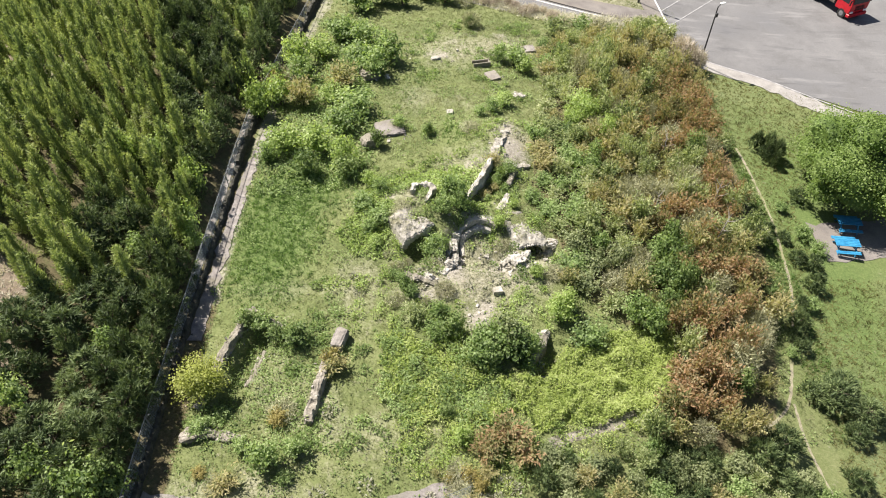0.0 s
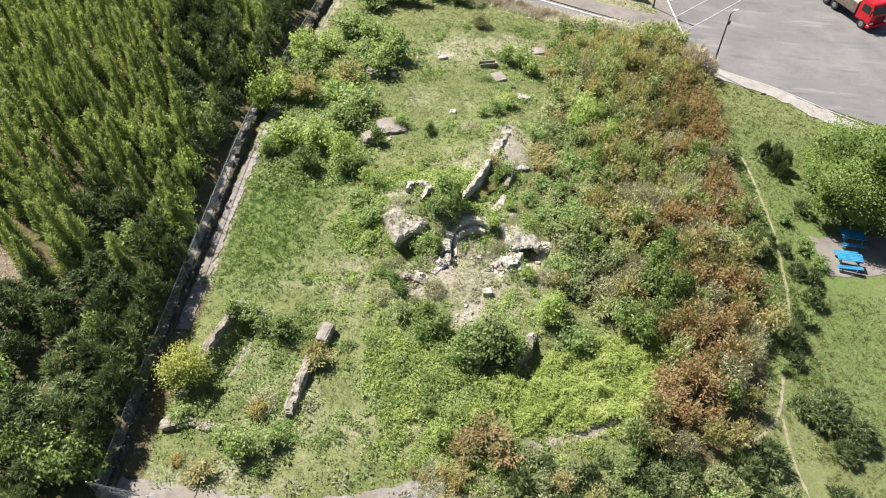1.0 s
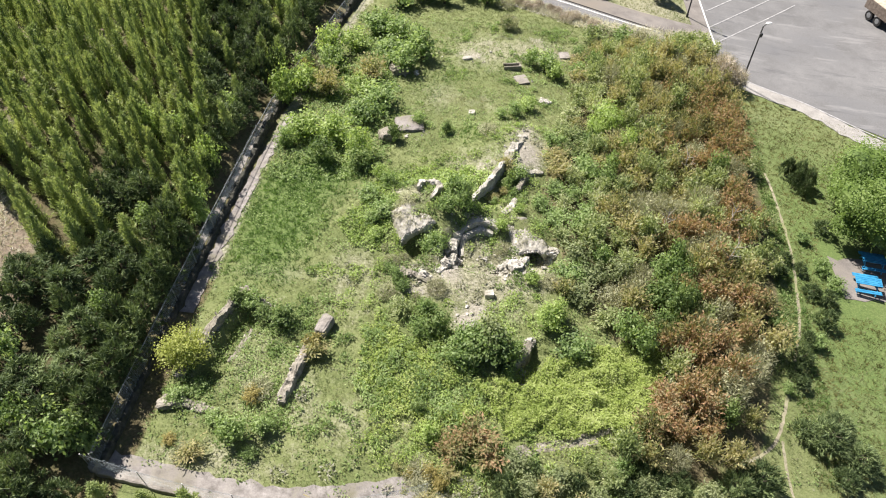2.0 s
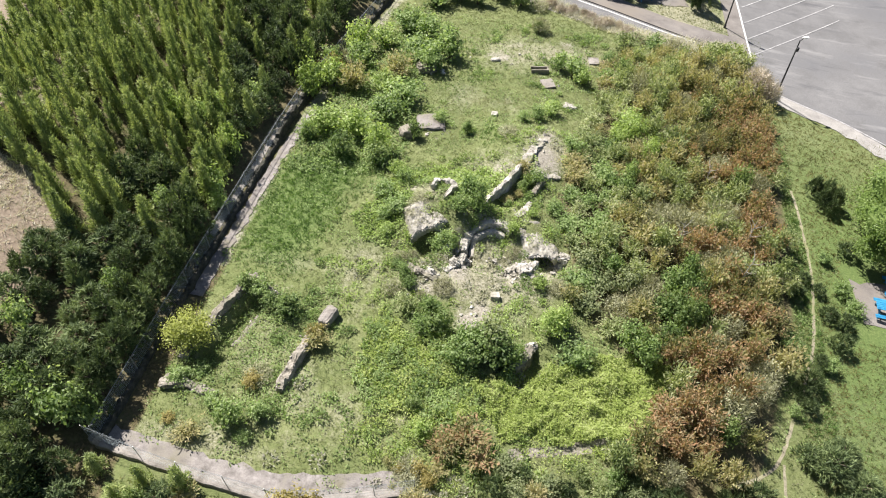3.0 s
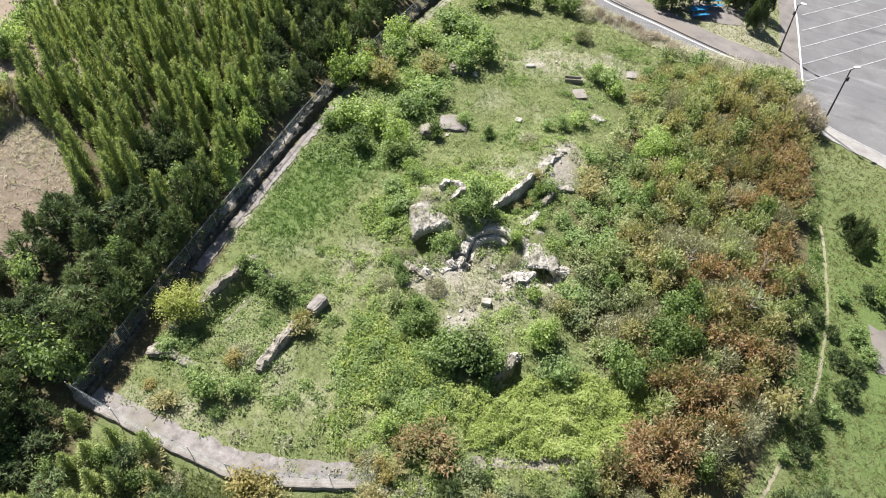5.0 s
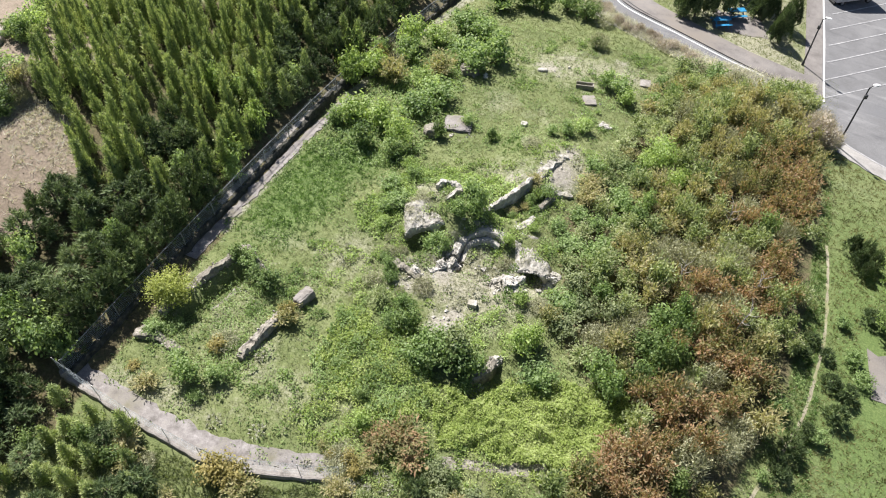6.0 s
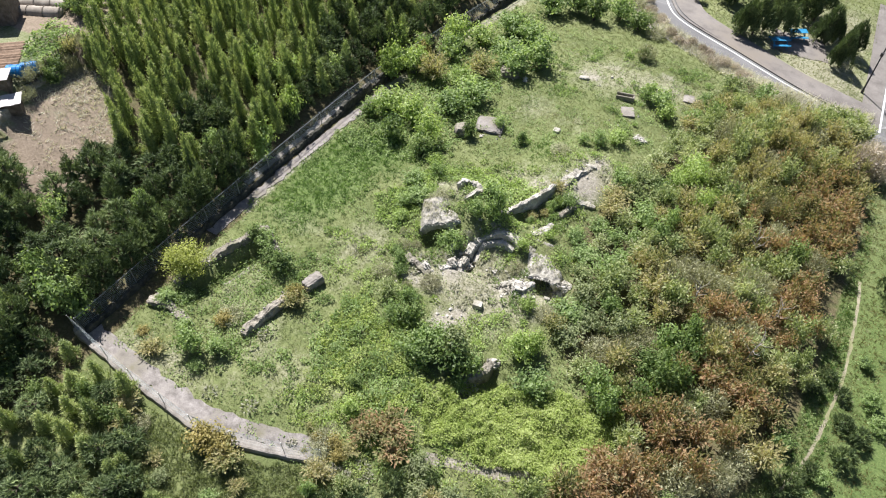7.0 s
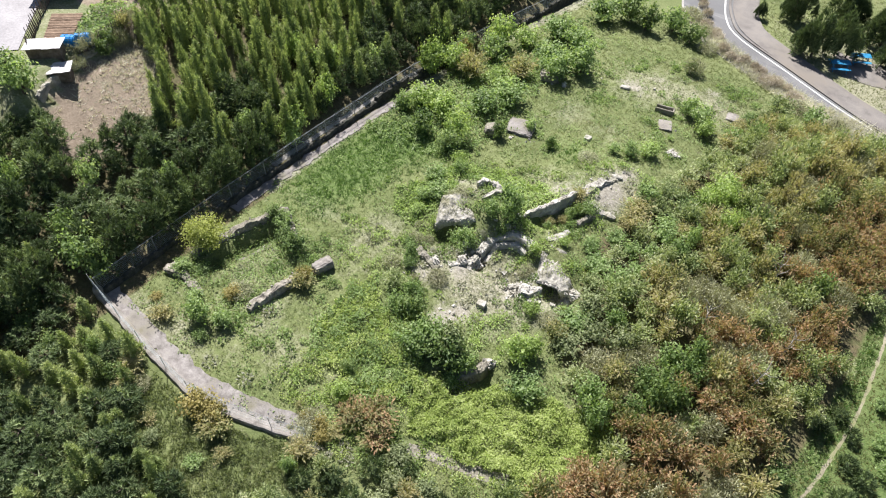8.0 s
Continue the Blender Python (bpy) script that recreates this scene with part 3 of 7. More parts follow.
# soil types: x, y, half-length in x and in y, kind, share
ZONES = [
    (*(-10.78, 29.92), 3.0, 6.0, "lush", 1.1), (*(-8.25, 34.65), 2.6, 2.0, "lush", 0.5), (*(-1.1, 48.4), 3.5, 3.5, "lush", 0.3), (*(0.55, 40.7), 3.0, 2.5, "lush", 0.4),
    (*(-5.06, 25.85), 2.0, 3.0, "dry", 0.45), (*(-3.85, 16.06), 3.5, 2.0, "dry", 0.35), (*(-9.9, 12.98), 4.0, 1.0, "dry", 0.6), (*(-10.12, 25.3), 3.0, 0.8, "dry", 0.5),
    (*(2.86, 26.4), 3.2, 2.4, "dry", 0.85), (*(2.86, 29.26), 2.2, 1.8, "dry", 0.8), (*(3.96, 27.06), 1.6, 1.0, "bare", 0.4), (*(1.32, 26.62), 1.4, 1.2, "bare", 0.35), (*(0.66, 29.26), 0.8, 1.2, "bare", 0.9), (*(-2.09, 32.56), 1.2, 1.4, "dry", 0.7), (4.9, 38.3, 1.25, 1.7, "bare", 1.0), (*(26.95, 32.0), 5.0, 22.0, "lush", 0.95), (*(-2.2, 45.65), 2.0, 2.5, "dry", 0.4), (*(1.65, 45.1), 1.2, 2.0, "dry", 0.3), (*(0.55, 37.4), 1.5, 1.5, "dry", 0.5), (*(5.06, 39.82), 1.6, 2.0, "dry", 1.2),
    (*(1.1, 53.9), 4.0, 3.5, "dry", 0.55), (*(6.05, 55.0), 3.0, 2.0, "dry", 0.6), (*(-0.55, 26.4), 1.8, 1.3, "dry", 0.7), (*(-6.38, 17.6), 1.0, 2.0, "dry", 0.4),
    (*(-8.8, 18.7), 2.0, 2.5, "dry", 0.35), (*(6.6, 28.6), 1.5, 1.6, "dry", 0.8), (*(25.85, 24.2), 3.0, 5.0, "dry", 0.25), (*(25.85, 44.0), 2.0, 6.0, "dry", 0.15), (*(26.4, 51.7), 4.0, 2.0, "dry", 0.2),
    (*(2.09, 23.43), 0.7, 1.1, "bare", 1.1), (*(2.64, 24.64), 0.6, 0.7, "bare", 0.9), (*(-0.22, 52.8), 1.5, 0.9, "bare", 0.8), (*(0.88, 55.55), 0.8, 0.5, "bare", 0.6), (*(5.06, 57.2), 1.1, 0.5, "bare", 0.6),
    (*(-0.88, 25.3), 1.0, 0.6, "bare", 0.8), (*(0.66, 27.5), 0.6, 0.8, "bare", 1.0), (*(1.76, 36.74), 0.7, 1.1, "bare", 0.7), (*(3.74, 27.94), 0.8, 0.5, "bare", 0.8), (*(2.86, 36.74), 0.6, 2.0, "bare", 0.5),
    (*(-3.41, 32.78), 0.6, 0.5, "bare", 0.9), (*(5.39, 20.9), 0.5, 0.5, "bare", 0.8), (*(-13.64, 24.53), 0.5, 0.8, "bare", 0.6), (*(4.84, 41.36), 0.5, 1.2, "bare", 0.9),
    (*(6.16, 47.08), 0.6, 0.5, "bare", 0.8), (*(7.92, 55.0), 0.5, 0.4, "bare", 0.5), (*(15.4, 67.1), 1.0, 1.0, "dry", 0.4), (27.0, 24.0, 2.5, 4.0, "dry", 0.3), (31.0, 29.0, 3.0, 2.0, "dry", 0.3), (25.0, 17.5, 2.0, 3.0, "dry", 0.3), (18.0, 67.5, 4.5, 4.0, "dry", 0.75), (12.0, 72.0, 5.0, 5.0, "dry", 0.7), (18.0, 78.0, 4.0, 5.0, "dry", 0.7),
]
KINDS = ("lush", "dry", "bare", "litter_shade", "clay")


def shares(x, y):
    out = {k: np.zeros_like(x) for k in KINDS}
    out["dry"] += 0.05
    for zx, zy, rx, ry, k, w in ZONES:
        out[k] += w * np.exp(-((x - zx) / rx) ** 2 - ((y - zy) / ry) ** 2)
    return out


BY_KIND = {k: np.array([(zx, zy, rx, ry, w) for zx, zy, rx, ry, kind, w in ZONES if kind == k] or [(0, 0, 1, 1, 0)]) for k in KINDS}


def share_of(k, x, y):
    """The share of one soil type at one place."""
    a = BY_KIND[k]
    return (0.05 if k == "dry" else 0.0) + float(np.sum(a[:, 4] * np.exp(-((x - a[:, 0]) / a[:, 2]) ** 2 - ((y - a[:, 1]) / a[:, 3]) ** 2)))


def spaced(a, b, step):
    return list(np.arange(a, b, step))


def build_ground():
    us = [-2500, -900, -300, -120, -70] + spaced(-45, -15.6, 0.7) + [-15.0, -14.7, -14.46, -14.42] + spaced(-14.4, 25, 0.3) + spaced(25, 48, 1.0) + [52, 60, 80, 120, 300, 900, 2500]
    vs = [-2500, -900, -300, -100, -40, -15] + spaced(-4, 56, 0.34) + spaced(56, 86, 1.0) + [90, 100, 120, 160, 300, 900, 2500]
    u, v = np.meshgrid(us, vs)
    x = u + (wall_x(v) - wall_x(0)) * np.exp(-((u + 14.42) / 14) ** 2)
    z = height(x, v)
    nx = len(us)
    f = [(j * nx + i, j * nx + i + 1, (j + 1) * nx + i + 1, (j + 1) * nx + i) for j in range(len(vs) - 1) for i in range(nx - 1)]
    me = mesh_of("ground", np.stack([x.ravel(), v.ravel(), z.ravel()], 1).tolist(), f, ground_material(), True)
    s = shares(x.ravel(), v.ravel())
    for i, (px, py) in enumerate(zip(x.ravel(), v.ravel())):
        if px < wall_x(py):
            if in_dirt(px, py):
                s["clay"][i], s["dry"][i] = 0.95 - 0.05 * (py - 20), 1.0
            elif px > terrace_x(py) and px > -29.5:
                s["litter_shade"][i] = 0.8
            elif px < -28 and py > 26:
                s["clay"][i], s["dry"][i] = 0.9, 0.5
            else:
                s["dry"][i] += 0.4
        elif py > 24 and wall_x(py) + 0.55 < px < wall_x(py) + 1.5:
            s["bare"][i] += 0.55
        elif px < wall_x(py) + (0.55 if py > 24 else 1.5):
            # ground at the wall foot coloured dark for the shade of wall and pines
            s["litter_shade"][i] = 0.85
        elif in_thicket(px, py):
            s["litter_shade"][i] = 0.75
    for k in KINDS:
        a = me.attributes.new(k, "FLOAT", "POINT")
        a.data.foreach_set("value", np.clip(s[k], 0, 1.2))
    return tagged(new("ground", me), "sloping ground of grass, straw and bare soil", "ground", kind="structure")


build_ground()


def smooth_line(pts, step):
    """A rounded line through the points, at even steps."""
    p = [Vector(q) for q in pts]
    p = [p[0] * 2 - p[1]] + p + [p[-1] * 2 - p[-2]]
    out = []
    for a, b, c, d in zip(p, p[1:], p[2:], p[3:]):
        n = max(1, int((c - b).length / step))
        for i in range(n):
            t = i / n
            out.append(0.5 * (2 * b + (c - a) * t + (2 * a - 5 * b + 4 * c - d) * t * t + (3 * b - a - 3 * c + d) * t ** 3))
    out.append(p[-2])
    return out


def ribbon(name, pts, width, lift, material, across=4, deep=0.25, step=0.6, ragged=0.0, label="", category="", kind="structure", seed=1, parent=None):
    """A paved strip that follows the ground, with a thickness of its own."""
    rng = np.random.default_rng(seed)
    line = smooth_line(pts, step)
    rows = []
    for i, p in enumerate(line):
        t = (line[min(i + 1, len(line) - 1)] - line[max(i - 1, 0)]).normalized()
        n = Vector((-t.y, t.x))
        w0, w1 = (width / 2 * (1 + ragged * rng.normal()) for _ in range(2))
        row = []
        for k in range(across + 1):
            s = -w0 + (w0 + w1) * k / across
            q = p + n * s
            row.append((q.x, q.y, H(q.x, q.y) + lift))
        rows.append([(row[0][0], row[0][1], row[0][2] - deep)] + row + [(row[-1][0], row[-1][1], row[-1][2] - deep)])
    m = across + 3
    v = [q for r in rows for q in r]
    f = [(i * m + k, i * m + k + 1, (i + 1) * m + k + 1, (i + 1) * m + k) for i in range(len(rows) - 1) for k in range(m - 1)]
    me = mesh_of(name, v, [tuple(reversed(q)) for q in f], material)
    if parent:
        return part(name, me, None, parent, label)
    return tagged(new(name, me), label, category, kind=kind)


# ---- road and car park ----
def build_lot():
    us = spaced(21.0, 48, 1.2) + [52, 60, 70, 80]
    v, f = [], []
    n = 26
    for x in us:
        y0 = 55.6 - max(0, x - 24.8) * 0.30 - 0.012 * max(0, x - 24.8) ** 2 if x > 24.0 else 55.9
        y0 = max(y0, 44)
        for j in range(n):
            y = y0 + (115 - y0) * (j / (n - 1)) ** 1.4
            v.append((x, y, H(x, y) + 0.05))
    f = [(i * n + j, (i + 1) * n + j, (i + 1) * n + j + 1, i * n + j + 1) for i in range(len(us) - 1) for j in range(n - 1)]
    tagged(new("road_car_park", mesh_of("road_car_park", v, f, ASPHALT)), "bleached grey asphalt car park with faded tyre marks", "car park", kind="structure")


build_lot()
ribbon("road_lane", [(23.32, 60.72), (18.7, 61.6), (13.2, 62.92), (8.25, 64.46), (3.3, 66.44), (0.0, 69.52), (-2.2, 73.7), (-4.4, 80.3), (-7.7, 92.4)], 5.2, 0.035, ASPHALT, 6, label="bleached asphalt lane curving away from the car park", category="road")
ribbon("pavement", [(22.22, 64.46), (18.26, 64.79), (14.41, 65.45), (9.57, 67.32), (4.51, 69.74), (2.42, 72.38), (1.1, 75.9), (-1.1, 83.6)], 2.5, 0.10, PAVING, 4, label="dusty pale pavement along the lane", category="pavement")
ribbon("kerb_north", [(21.56, 63.25), (17.82, 63.305), (14.3, 64.13), (9.02, 66.055), (3.74, 68.31), (1.65, 70.62), (-0.22, 74.8), (-2.2, 82.5)], 0.22, 0.14, PAVING, 2, label="pale stone kerb beside the lane", category="kerb")
ribbon("kerb_south", [(2.64, 63.58), (0.44, 65.45), (-3.3, 69.96), (-6.6, 79.2)], 0.20, 0.05, KERB, 2, label="worn stone kerb at the grass edge", category="kerb")
ribbon("trim_line_north", [(17.82, 62.81), (14.08, 63.635), (8.8, 65.56), (3.41, 67.87), (1.1, 70.4), (-0.77, 74.8)], 0.14, 0.055, LINE, 1, label="worn white edge line painted on the lane", category="road marking")
ribbon("trim_line_lot", [(24.64, 56.87), (27.06, 55.825), (29.92, 54.56), (34.1, 51.48), (36.3, 49.94), (40.7, 46.2)], 0.15, 0.075, FADED, 1, label="worn white edge line of the car park", category="road marking")
ribbon("pavement_verge", [(24.53, 56.1), (26.84, 55.0), (29.59, 53.79), (33.44, 50.6), (35.64, 49.06), (40.04, 45.32)], 1.75, 0.06, SHOULDER, 3, ragged=0.12, label="dusty asphalt shoulder of the car park", category="pavement")
ribbon("trim_bay_edge", [(22.825, 62.26), (22.66, 67.1), (22.44, 72.6), (22.11, 78.1), (21.56, 85.8)], 0.16, 0.075, LINE, 1, label="white line along the heads of the bays", category="road marking")
ribbon("pavement_lot", [(21.89, 62.92), (21.67, 67.1), (21.45, 72.6), (21.12, 78.1), (20.68, 85.8)], 1.7, 0.06, PAVING, 3, label="paved strip beside the parking bays", category="pavement")
for i in range(7):
    y = 57.3 + 3.02 * i
    ribbon("trim_bay_line", [(20.75 * 1.1, y * 1.1), (24.5 * 1.1, (y + 4.2) * 1.1), (30.3 * 1.1, (y + 10.3) * 1.1)], 0.12, 0.075, FADED, 1, label="faded white parking bay line", category="road marking")
ribbon("pavement_picnic", [(27.06, 33.44), (29.15, 33.66), (31.9, 34.1), (36.3, 35.2)], 3.6, 0.03, PAVING, 4, ragged=0.1, label="pale paved floor under the picnic tables", category="pavement")
ribbon("pavement_picnic_north", [(11.55, 70.84), (13.75, 71.06), (16.5, 71.94)], 3.8, 0.03, PAVING, 4, ragged=0.08, label="pale paved floor under the northern tables", category="pavement")
ribbon("path_worn", [(23.87, 43.34), (24.09, 40.7), (24.2, 35.2), (23.87, 31.9), (23.32, 28.27), (22.33, 25.3), (21.34, 22.77), (20.46, 20.46), (19.36, 18.92), (17.16, 17.49)], 0.2, 0.012, TRODDEN, 2, step=0.35, ragged=0.3, label="narrow trodden earth path through the meadow", category="path")
ribbon("path_branch", [(20.46, 19.8), (20.35, 17.6), (20.68, 15.4), (21.45, 12.1)], 0.15, 0.012, TRODDEN, 2, step=0.35, ragged=0.35, label="faint trodden path through the grass", category="path")
ribbon("gutter_west", [(-13.8, 21.5), (-13.75, 25), (-13.7, 30), (-13.65, 34), (-13.45, 37.5), (-13.05, 41)], 0.74, 0.05, DUST, 3, step=0.4, ragged=0.2, label="broken pale concrete gutter along the wall", category="gutter")
ribbon("wall_footing", [(float(wall_x(y)) - 0.36, y) for y in (26, 30, 34, 38, 41, 43)], 0.40, 0.03, CONCRETE, 3, step=0.5, ragged=0.25, label="pale concrete footing behind the fence", category="footing")
ribbon("path_concrete", [(-14.2, 12.38), (-11.6, 12.1), (-9.3, 11.93), (-7.2, 11.82), (-5.2, 11.88), (-2.4, 12.5), (0.5, 13.35)], 1.02, 0.05, DUST, 6, step=0.4, ragged=0.16, label="weathered dusty concrete strip inside the fence", category="path")


# ---- walls and ruins ----
def rumple(p, seed, big=0.10, small=0.05):
    """Uneven broken masonry: a shift of the point p at two scales."""
    a, b = Vector((p[0] * 1.9, p[1] * 1.9, p[2] * 1.9 + seed)), Vector((p[0] * 6.5, p[1] * 6.5, p[2] * 6.5 + seed))
    return noise.noise_vector(a) * big + noise.noise_vector(b) * small


def rubble_wall(name, pts, width, top, material=RUIN, stone=0.22, seed=0, label="", stones=True, category="wall", jag=0.12, kind="", level=None, worn=1.0):
    """A ruined rubble wall: an uneven core with a broken top, and stones that stand proud of it."""
    rng = np.random.default_rng(seed + 11)
    line = smooth_line(pts, 0.11 if stones else 0.15)
    root = empty(name, line[0].x, line[0].y, H(line[0].x, line[0].y), 0, label, category, kind=kind)
    ox, oy, oz = root.location
    tops = level or top
    prof = [(-0.56, -0.5), (-0.54, 0.0), (-0.5, 0.3), (-0.49, 0.55), (-0.47, 0.8), (-0.43, 0.96), (-0.28, 1.02), (-0.12, 0.98), (0.06, 1.02), (0.22, 0.97), (0.38, 0.98), (0.46, 0.82), (0.49, 0.55), (0.51, 0.3), (0.54, 0.0), (0.56, -0.5)]
    v, n, heap = [], len(prof), Heap()
    for i, p in enumerate(line):
        s = i / max(1, len(line) - 1) * (len(tops) - 1)
        k = min(int(s), len(tops) - 2)
        tp = tops[k] + (tops[k + 1] - tops[k]) * (s - k)
        bite = noise.noise((p.x * 1.1, p.y * 1.1, seed + 3.0))
        tp += jag * (noise.noise((p.x * 1.3, p.y * 1.3, seed)) * 1.3 + noise.noise((p.x * 4, p.y * 4, seed)) * 0.8 - 1.6 * max(0.0, bite - 0.25))
        t = (line[min(i + 1, len(line) - 1)] - line[max(i - 1, 0)]).normalized()
        nn = Vector((-t.y, t.x))
        g = H(p.x, p.y)
        if level:
            tp = max(tp - g, 0.06)
        end = 0.7 if i in (0, len(line) - 1) else 1
        for a, b in prof:
            w = width * a * end * (1 + 0.28 * noise.noise((p.x * 1.7, p.y * 1.7, (0 if a < 0 else 5) + seed)))
            q = p + nn * w
            c = Vector((q.x, q.y, g + (tp * b if b > 0 else b)))
            if stones and b > 0:
                c += rumple(c, seed, 0.11 * worn, 0.07 * worn)
            v.append((c.x - ox, c.y - oy, c.z - oz))
        if stones:
            for j in range(rng.poisson(0.75 * width / 0.5)):
                a = rng.choice([-0.5, 0.5, rng.uniform(-0.45, 0.45)], p=[0.3, 0.3, 0.4])
                b = rng.uniform(0.05, 0.95) if abs(a) == 0.5 else 1.0
                q = p + nn * (width * a) + t * rng.uniform(-0.08, 0.08)
                r = stone * rng.uniform(0.18, 0.45)
                heap.add(*shard(rng, (q.x - ox, q.y - oy, g + tp * b - oz), r))
            for j in range(rng.poisson(0.35)):
                q = p + nn * rng.choice([-1, 1]) * (width * 0.5 + abs(rng.normal()) * 0.28)
                r = stone * rng.uniform(0.15, 0.4)
                heap.add(*shard(rng, (q.x - ox, q.y - oy, H(q.x, q.y) + 0.2 * r - oz), r))
    m = len(line)
    f = [(i * n + k, (i + 1) * n + k, (i + 1) * n + k + 1, i * n + k + 1) for i in range(m - 1) for k in range(n - 1)]
    f += [tuple(range(n)), tuple(reversed(range((m - 1) * n, m * n)))]
    part("core", mesh_of("core", v, f, material), None, root)
    if stones and heap.v:
        tagged(part("stones", heap.mesh("stones", RUBBLE if material is RUIN else material), None, root), kind="stuff")
    return root


def broken_vault(name, quad, level, crown, mouth, apex, label, seed=0):
    """A lump of vaulted masonry: quad is front left, front right, back right, back left, level their heights.
    Its front is a real arched opening, from mouth[0] to mouth[1] of its width and apex metres high; its back runs down into the ground."""
    rng = np.random.default_rng(seed)
    (x0, y0), (x1, y1), (x2, y2), (x3, y3) = quad
    ox, oy = (x0 + x1) / 2, (y0 + y1) / 2
    root = empty(name, ox, oy, H(ox, oy), 0, label, "vault")
    oz = root.location.z
    n, m = 33, 25

    def at(u, w):
        return ((x0 * (1 - u) + x1 * u) * (1 - w) + (x3 * (1 - u) + x2 * u) * w, (y0 * (1 - u) + y1 * u) * (1 - w) + (y3 * (1 - u) + y2 * u) * w)

    def top(u, w):
        x, y = at(u, w)
        z = (level[0] * (1 - u) + level[1] * u) * (1 - w) + (level[3] * (1 - u) + level[2] * u) * w
        z += crown * math.sin(math.pi * u) ** 0.7 * (1 - 0.75 * w)
        rim = min(1.0, min(u, 1 - u) / 0.13, (1 - w) / 0.25)
        rim = rim * (2 - rim)
        z = z * rim + (min(z, H(x, y) + 0.02)) * (1 - rim)
        return z + 0.20 * noise.noise((x * 0.9, y * 0.9, seed)) + 0.09 * noise.noise((x * 3.2, y * 3.2, seed)) + 0.04 * noise.noise((x * 8, y * 8, seed))

    def bow(u):
        k = (u - (mouth[0] + mouth[1]) / 2) / ((mouth[1] - mouth[0]) / 2)
        return math.sqrt(max(0.0, 1 - abs(k) ** 2.2))

    def face(u):
        x, y = at(u, 0)
        return x + 0.10 * noise.noise((u * 4, seed, 2)), y + 0.22 * noise.noise((u * 5, seed, 2)) + 0.08 * noise.noise((u * 15, seed, 4))

    v, f = [], []
    for j in range(m):
        for i in range(n):
            u, w = i / (n - 1), j / (m - 1)
            x, y = face(u) if j == 0 else at(u, w)
            v.append((x - ox, y - oy, top(u, w) - oz))
    f = [(j * n + i, j * n + i + 1, (j + 1) * n + i + 1, (j + 1) * n + i) for j in range(m - 1) for i in range(n - 1)]
    ring = [j * n for j in range(m)] + [(m - 1) * n + i for i in range(1, n)] + [j * n + n - 1 for j in range(m - 2, -1, -1)]
    low = []
    for k in ring:
        x, y, z = v[k]
        low.append(len(v))
        v.append((x, y, min(H(x + ox, y + oy) - oz - 0.3, z - 0.3)))
    f += [(ring[k + 1], low[k + 1], low[k], ring[k]) for k in range(len(ring) - 1)]
    part("vault_shell", mesh_of("vault_shell", v, f, EARTHY), None, root)
    # the broken face with its opening, and the hollow behind it
    v, f, hollow = [], [], []
    for i in range(n):
        u = i / (n - 1)
        x, y = face(u)
        foot = H(x, y) - 0.15
        t = top(u, 0)
        lip = min(t - 0.16 - 0.06 * rng.uniform(), foot + 0.15 + apex * bow(u)) if bow(u) > 0 else foot
        lip = max(lip, foot)
        for d, z in ((-0.02, t + 0.03), (-0.07, t - 0.06), (-0.05, (t * 2 + lip) / 3), (-0.08, (t + lip) / 2), (-0.04, lip)):
            c = Vector((x, y + d, z))
            c += rumple(c, seed, 0.03, 0.06)
            v.append((c.x - ox, c.y - oy, c.z - oz))
        for k in range(5):
            px, py = at(u, 0.06 + 0.62 * k / 4)
            hollow.append((px - ox, py - oy, min(foot + (lip - foot) * (1 - 0.10 * k), top(u, 0.06 + 0.62 * k / 4) - 0.1) - oz))
        hollow.append((px - ox, py - oy, foot - 0.6 - oz))
    f = [(i * 5 + k, i * 5 + k + 1, i * 5 + k + 6, i * 5 + k + 5) for i in range(n - 1) for k in range(4)]
    part("arch_face", mesh_of("arch_face", v, f, PALE), None, root, "pale broken face with an arched opening")
    f = [(i * 6 + k, i * 6 + k + 1, i * 6 + k + 7, i * 6 + k + 6) for i in range(n - 1) for k in range(5)]
    # the recess is darkened by its colour, as deep shade would
    part("hollow", mesh_of("hollow", hollow, f, SHADED_STONE), None, root, "inside of the vault, coloured dark for its shade")
    heap = Heap()
    for i in range(70):
        u, w = rng.uniform(0.02, 0.98), rng.choice([0.0, rng.uniform(0, 1)], p=[0.7, 0.3])
        x, y = at(u, w)
        s = rng.uniform(0.03, 0.10)
        heap.add(*shard(rng, (x - ox, y - oy - (0.08 if w == 0 else 0), top(u, w) - oz - 0.3 * s - (rng.uniform(0, 0.12) if w == 0 else 0)), s))
    tagged(part("rubble", heap.mesh("rubble", PALE), None, root), kind="stuff")
    heap, pts = Heap(), []
    for i in range(900):
        u, w = rng.uniform(0.05, 0.95), rng.uniform(0.12, 0.98)
        x, y = at(u, w)
        if noise.noise((x * 1.7, y * 1.7, seed + 8)) > -0.05:
            pts.append((x - ox, y - oy, top(u, w) - oz))
    pts = np.array(pts)
    heap.blades(blade_shapes(rng, pts, np.tile([0, 0, 1.0], (len(pts), 1)), 0.2, 0.03, 0.8))
    tagged(part("dry_grass", heap.mesh("dry_grass", GRASS_DRY), None, root, "dry grass growing on the vault"), kind="stuff")
    return root


def cube_grid(n):
    """The points and faces of a cube's surface, n cells along each edge."""
    bm = bmesh.new()
    bmesh.ops.create_cube(bm, size=2)
    bmesh.ops.subdivide_edges(bm, edges=bm.edges[:], cuts=n - 1, use_grid_fill=True)
    v = np.array([p.co[:] for p in bm.verts])
    f = [tuple(q.index for q in p.verts) for p in bm.faces]
    bm.free()
    return v, f


CUBE = cube_grid(9)


